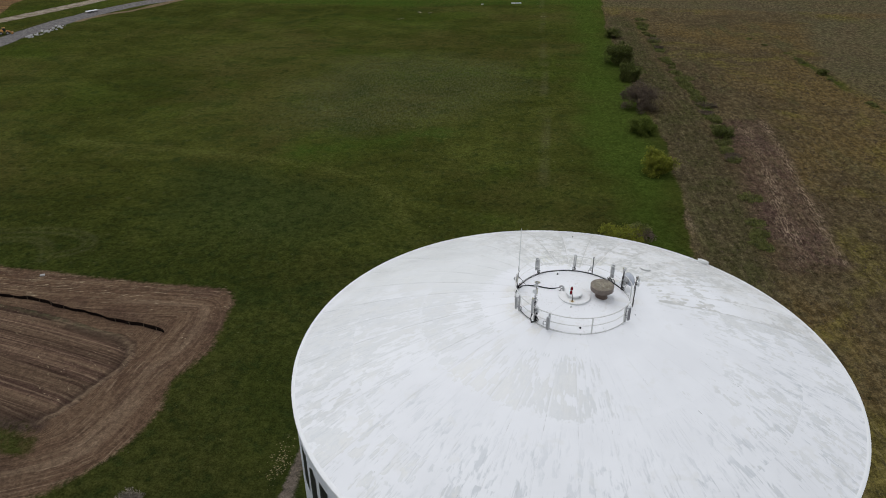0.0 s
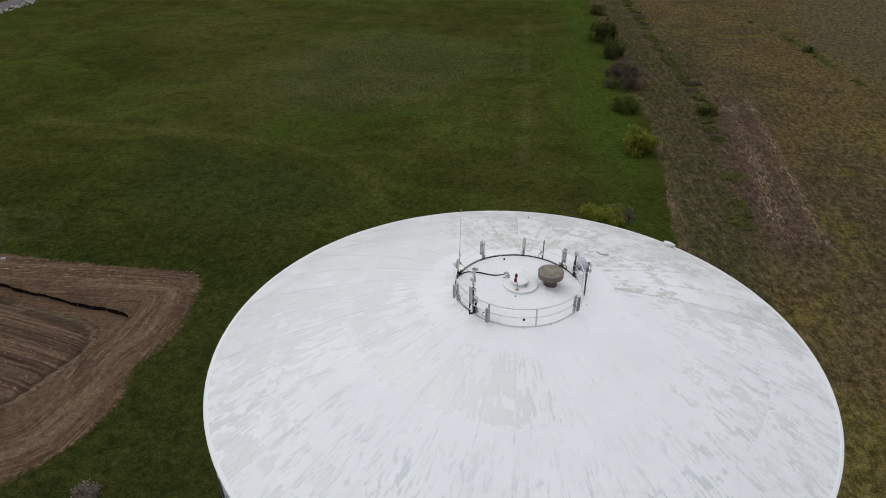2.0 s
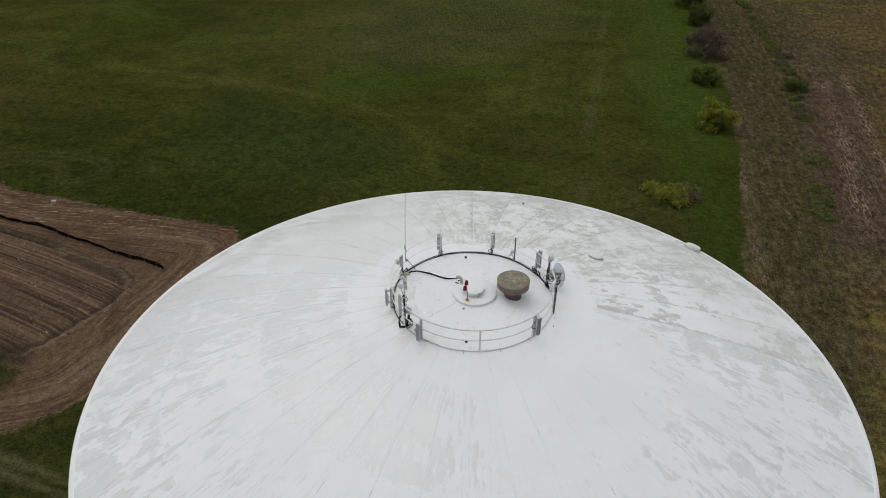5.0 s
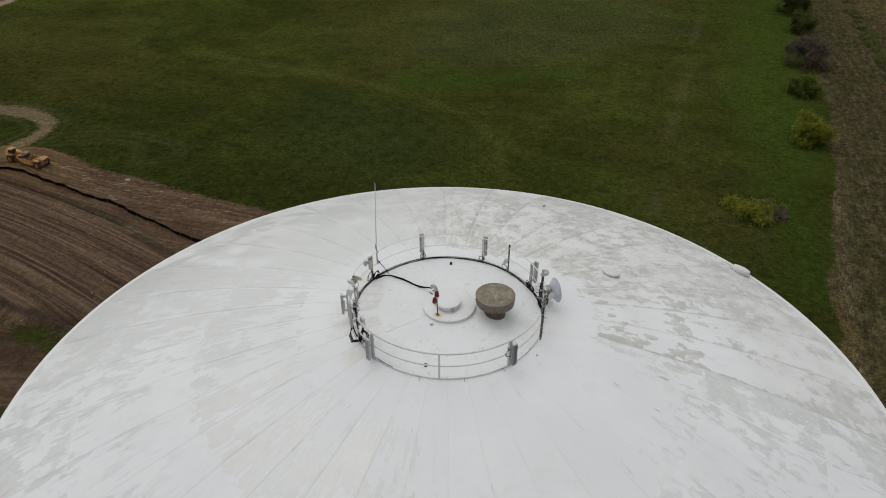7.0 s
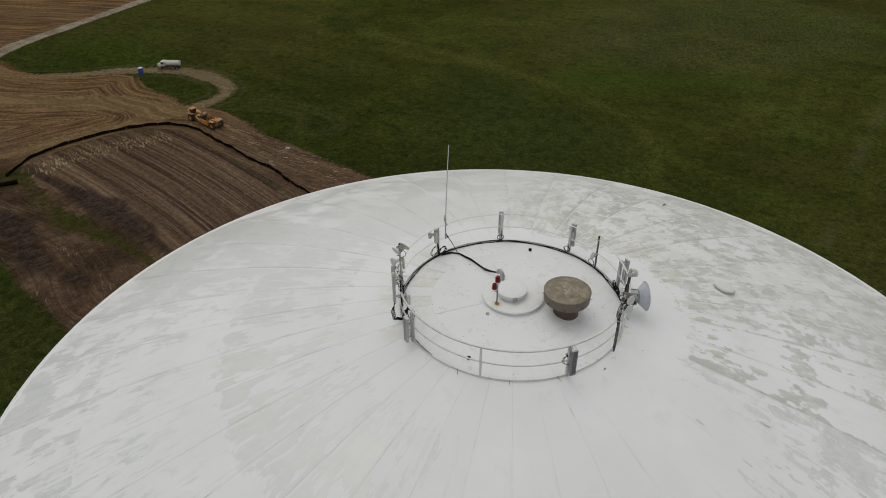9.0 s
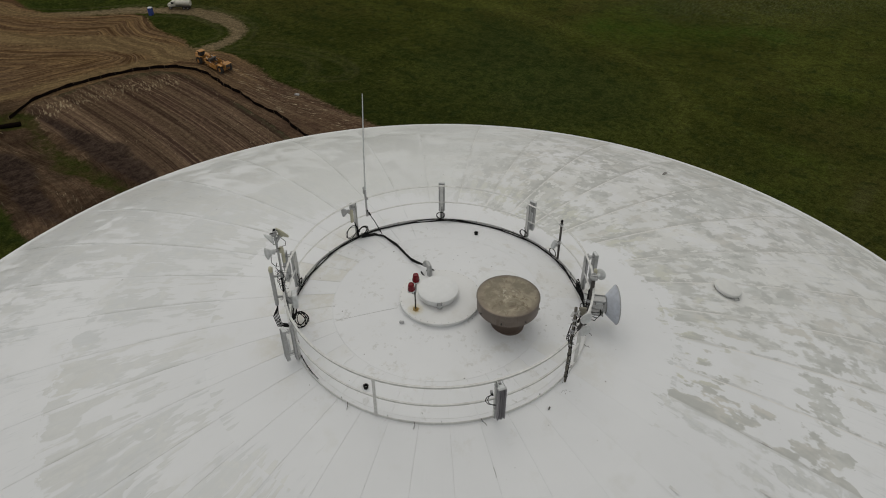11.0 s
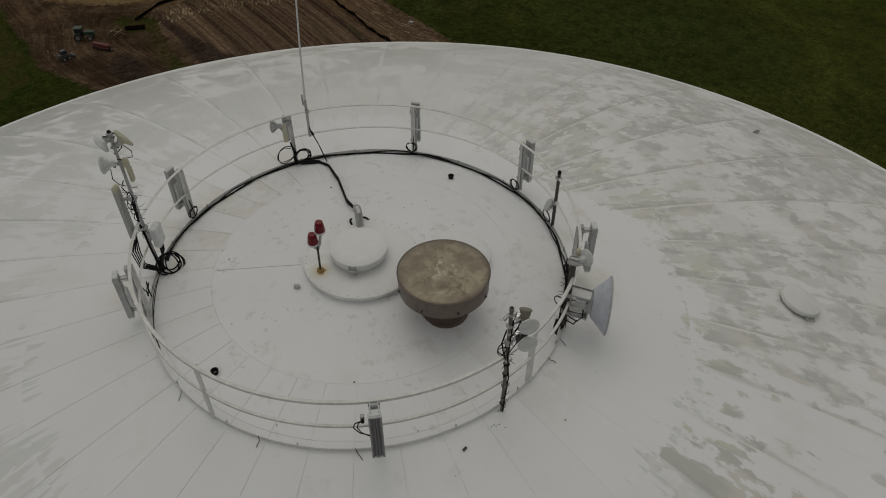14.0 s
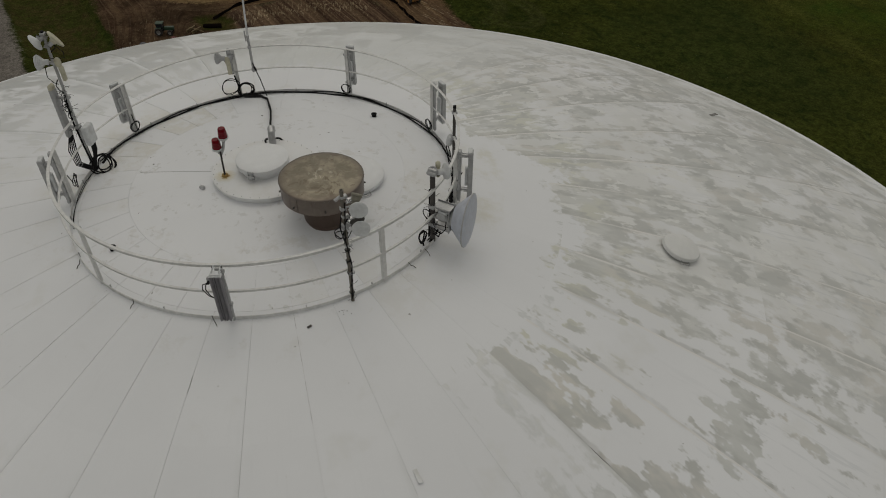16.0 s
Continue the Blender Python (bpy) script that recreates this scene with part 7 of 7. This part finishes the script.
# rough weeds and rubble near the tower foot
random.seed(5)
g = Geo()
for k in range(150):
    x, y = -39.8 + random.gauss(0, 0.9), 42.5 + random.gauss(0, 2.4)
    s = random.uniform(0.06, 0.22)
    g.m = stand(x, y, random.uniform(0, 360), -s * 0.1)
    g.box((0, 0, 0), (s, s * 0.7, s * 0.4), s * 0.1)
single("dry_weeds", g, TAN, "scatter of dry tan weeds beside the drive", "weeds", kind="stuff", smooth=False)

# black silt fence on stakes
fence = thing("silt_fence", "black fabric silt fence on wooden stakes round worked earth", "fence")
pts = []
for (ax_, ay_), (bx_, by_) in zip(FENCE, FENCE[1:]):
    n = max(2, int(math.hypot(bx_ - ax_, by_ - ay_) / 0.8))
    pts += [(ax_ + (bx_ - ax_) * k / n, ay_ + (by_ - ay_) * k / n) for k in range(n)]
pts.append(FENCE[-1])
vs, fs = [], []
for i, (x, y) in enumerate(pts):
    o = 0.25 * math.sin(i * 0.35) + 0.12 * math.sin(i * 1.1)
    z = land(x, y)
    top = 0.78 + 0.12 * math.sin(i * 0.9) * math.sin(i * 0.23)
    lean = 0.16 * math.sin(i * 0.21)
    for dx, h in ((-0.02, -0.1), (-0.02 + lean, top), (0.02 + lean, top), (0.02, -0.1)):
        vs.append((x + dx * 0.6, y + o + dx, z + h))
    if i:
        a, b = 4 * (i - 1), 4 * i
        fs += [(a + k, b + k, b + k + 1, a + k + 1) for k in range(3)]
part("fabric", Geo().add(vs, fs), FABRIC, fence)
for i in range(0, len(pts), 4):
    x, y = pts[i]
    o = 0.25 * math.sin(i * 0.35) + 0.12 * math.sin(i * 1.1)
    part("stake", Geo(pose(x, y + o - 0.06, land(x, y))).box((0, 0, 0.40), (0.045, 0.045, 0.92), 0.006), TIMBER, fence)


# ---- bushes ----
def shrub(x, y, wide, tall, mat, label, seed, leaves=2600, size=0.22, name="bush"):
    """Several leaning stems with branches, and a crown of small leaves in uneven clumps."""
    rnd = random.Random(seed)
    ob = thing(name, label, "bush", stand(x, y, 0, 0.1), "bushes of the hedgerow")
    tips = []
    for k in range(6):
        a = rnd.uniform(0, 6.28)
        e = rnd.uniform(0.15, 0.40) * wide
        top = Vector((e * math.cos(a), e * math.sin(a), tall * rnd.uniform(0.55, 0.85)))
        mid = top * 0.5 + Vector((rnd.uniform(-0.2, 0.2), rnd.uniform(-0.2, 0.2), 0.15 * tall))
        g = Geo().tube([(rnd.uniform(-0.2, 0.2), rnd.uniform(-0.2, 0.2), 0), mid, top], [0.11, 0.07, 0.03], 7)
        for _ in range(4):
            b = mid.lerp(top, rnd.uniform(0, 0.9))
            t = b + Vector((rnd.uniform(-1, 1) * wide * 0.24, rnd.uniform(-1, 1) * wide * 0.24, rnd.uniform(0.05, 0.3) * tall))
            g.tube([b, b.lerp(t, 0.5) + Vector((0, 0, 0.1)), t], [0.04, 0.028, 0.012], 5)
            tips.append(t)
        part("stem", g, BARK, ob)
        tips.append(top)
    clumps = [(t, rnd.uniform(0.10, 0.22) * wide) for t in tips]
    for _ in range(44):
        a, e = rnd.uniform(0, 6.28), math.sqrt(rnd.uniform(0, 1)) * 0.44 * wide
        clumps.append((Vector((e * math.cos(a), e * math.sin(a), rnd.uniform(0.18, 0.92) * tall * (1 - 0.55 * (e / wide * 2) ** 2))), rnd.uniform(0.08, 0.18) * wide))
    vs, fs = [], []
    for _ in range(leaves):
        c, s = rnd.choice(clumps)
        d = Vector((rnd.gauss(0, 1), rnd.gauss(0, 1), rnd.gauss(0, 0.8))).normalized() * s * rnd.uniform(0.35, 1.05)
        p = c + d
        if p.z < 0.1:
            p.z = rnd.uniform(0.1, 0.4)
        u = Vector((rnd.gauss(0, 1), rnd.gauss(0, 1), rnd.gauss(0, 1))).normalized()
        w = basis(u)[0]
        q = size * rnd.uniform(0.6, 1.4)
        k = len(vs)
        n = u.cross(w) * q * 0.15
        vs += [tuple(p - u * q), tuple(p + w * q * 0.5 + n), tuple(p + u * q), tuple(p - w * q * 0.5 + n)]
        fs.append((k, k + 1, k + 2, k + 3))
    me = bpy.data.meshes.new("crown")
    me.from_pydata(vs, [], fs)
    me.materials.append(mat)
    crown = new("crown", me)
    crown.parent = ob
    return ob


shrub(31.0, 294, 13.0, 8.0, LEAF, "dense dark green bush in the hedgerow", 1, 11000, 0.34)
shrub(33.0, 268, 9.5, 6.0, LEAF, "dark green bush in the hedgerow", 2, 7000, 0.32)
shrub(33.5, 230, 14.5, 9.0, TWIG, "leafless brown bush in the hedgerow", 3, 9000, 0.26)
shrub(32.5, 204, 9.0, 5.2, FRESHLEAF, "round green bush in the hedgerow", 4, 8000, 0.28)
shrub(33.0, 169, 9.0, 6.2, LEAFY, "yellow-green leafing bush in the hedgerow", 6, 9000, 0.27)
shrub(21.0, 126, 9.0, 2.3, LEAFY, "low sprawling yellow-green bush in the meadow", 8, 3300, 0.20)
shrub(25.0, 127.5, 6.0, 1.3, TWIG, "low brown brush beside the meadow bush", 19, 1300, 0.18)
shrub(17.0, 129.5, 6.0, 1.0, LEAFY, "low sprawling yellow-green bush in the meadow", 18, 2400, 0.20)
shrub(24.5, 131.0, 6.5, 1.1, WEED, "low olive brush beside the meadow bush", 12, 2200, 0.20)
shrub(31.5, 345, 9.0, 5.0, LEAF, "small green bush in the hedgerow", 9, 2400, 0.30)
shrub(59.0, 205, 8.0, 3.2, LEAF, "low green scrub at the field strip", 10, 2600, 0.26)
shrub(115.7, 287, 5.0, 2.2, LEAF, "small dark shrub alone in the farm field", 11, 900, 0.28)
shrub(-59.3, 31.6, 4.2, 0.7, STRAW, "low grey brush heap in the meadow", 15, 1500, 0.16)
rnd_hedge = random.Random(14)
for k in range(84):
    u = k / 83 * (len(GREENLINE) - 1)
    i = min(int(u), len(GREENLINE) - 2)
    a, b = GREENLINE[i], GREENLINE[i + 1]
    x = a[0] + (b[0] - a[0]) * (u - i) + rnd_hedge.gauss(0, 0.8)
    y = a[1] + (b[1] - a[1]) * (u - i) + rnd_hedge.uniform(-3, 3)
    if rnd_hedge.random() < (0.65 if y < 182 else 0.15):
        continue
    shrub(x, y, rnd_hedge.uniform(3.2, 7.5), rnd_hedge.uniform(0.35, 1.0), WEED if rnd_hedge.random() < 0.9 else TWIG, "low weedy scrub along the field strip", 40 + k, 1100, 0.22)

for k in range(9):
    a, b = GREENLINE2[k * 6 // 9], GREENLINE2[k * 6 // 9 + 1]
    u = rnd_hedge.random()
    shrub(a[0] + (b[0] - a[0]) * u, a[1] + (b[1] - a[1]) * u, rnd_hedge.uniform(2.5, 4.5), rnd_hedge.uniform(0.3, 0.7), WEED, "low green weeds in a field furrow", 90 + k, 500, 0.22)

# taller tufts over the meadow, weeds on the field
def tufts(name, n, area, colors, label, seed, size, lo=0.0):
    rnd = random.Random(seed)
    vs, fs = [], []
    while n > 0:
        x, y = rnd.uniform(*area[0]), rnd.uniform(*area[1])
        n -= 1
        z = land(x, y)
        s = size * rnd.uniform(0.5, 1.5)
        for _ in range(5):
            a = rnd.uniform(0, 6.28)
            d = Vector((math.cos(a), math.sin(a), 0)) * s
            o = Vector((x + rnd.gauss(0, s), y + rnd.gauss(0, s), z))
            k = len(vs)
            w = Vector((-d.y, d.x, 0)) * 0.5
            vs += [tuple(o - w), tuple(o + w), tuple(o + d * 0.6 + Vector((0, 0, s * rnd.uniform(0.8, 1.6))))]
            fs.append((k, k + 1, k + 2))
    me = bpy.data.meshes.new(name)
    me.from_pydata(vs, [], fs)
    me.materials.append(colors)
    return tagged(new(name, me), label, "grass", kind="stuff")


tufts("field_stubble", 7000, ((42, 150), (90, 330)), TWIG, "dry stubble and weeds on the farm field", 5, 0.18)
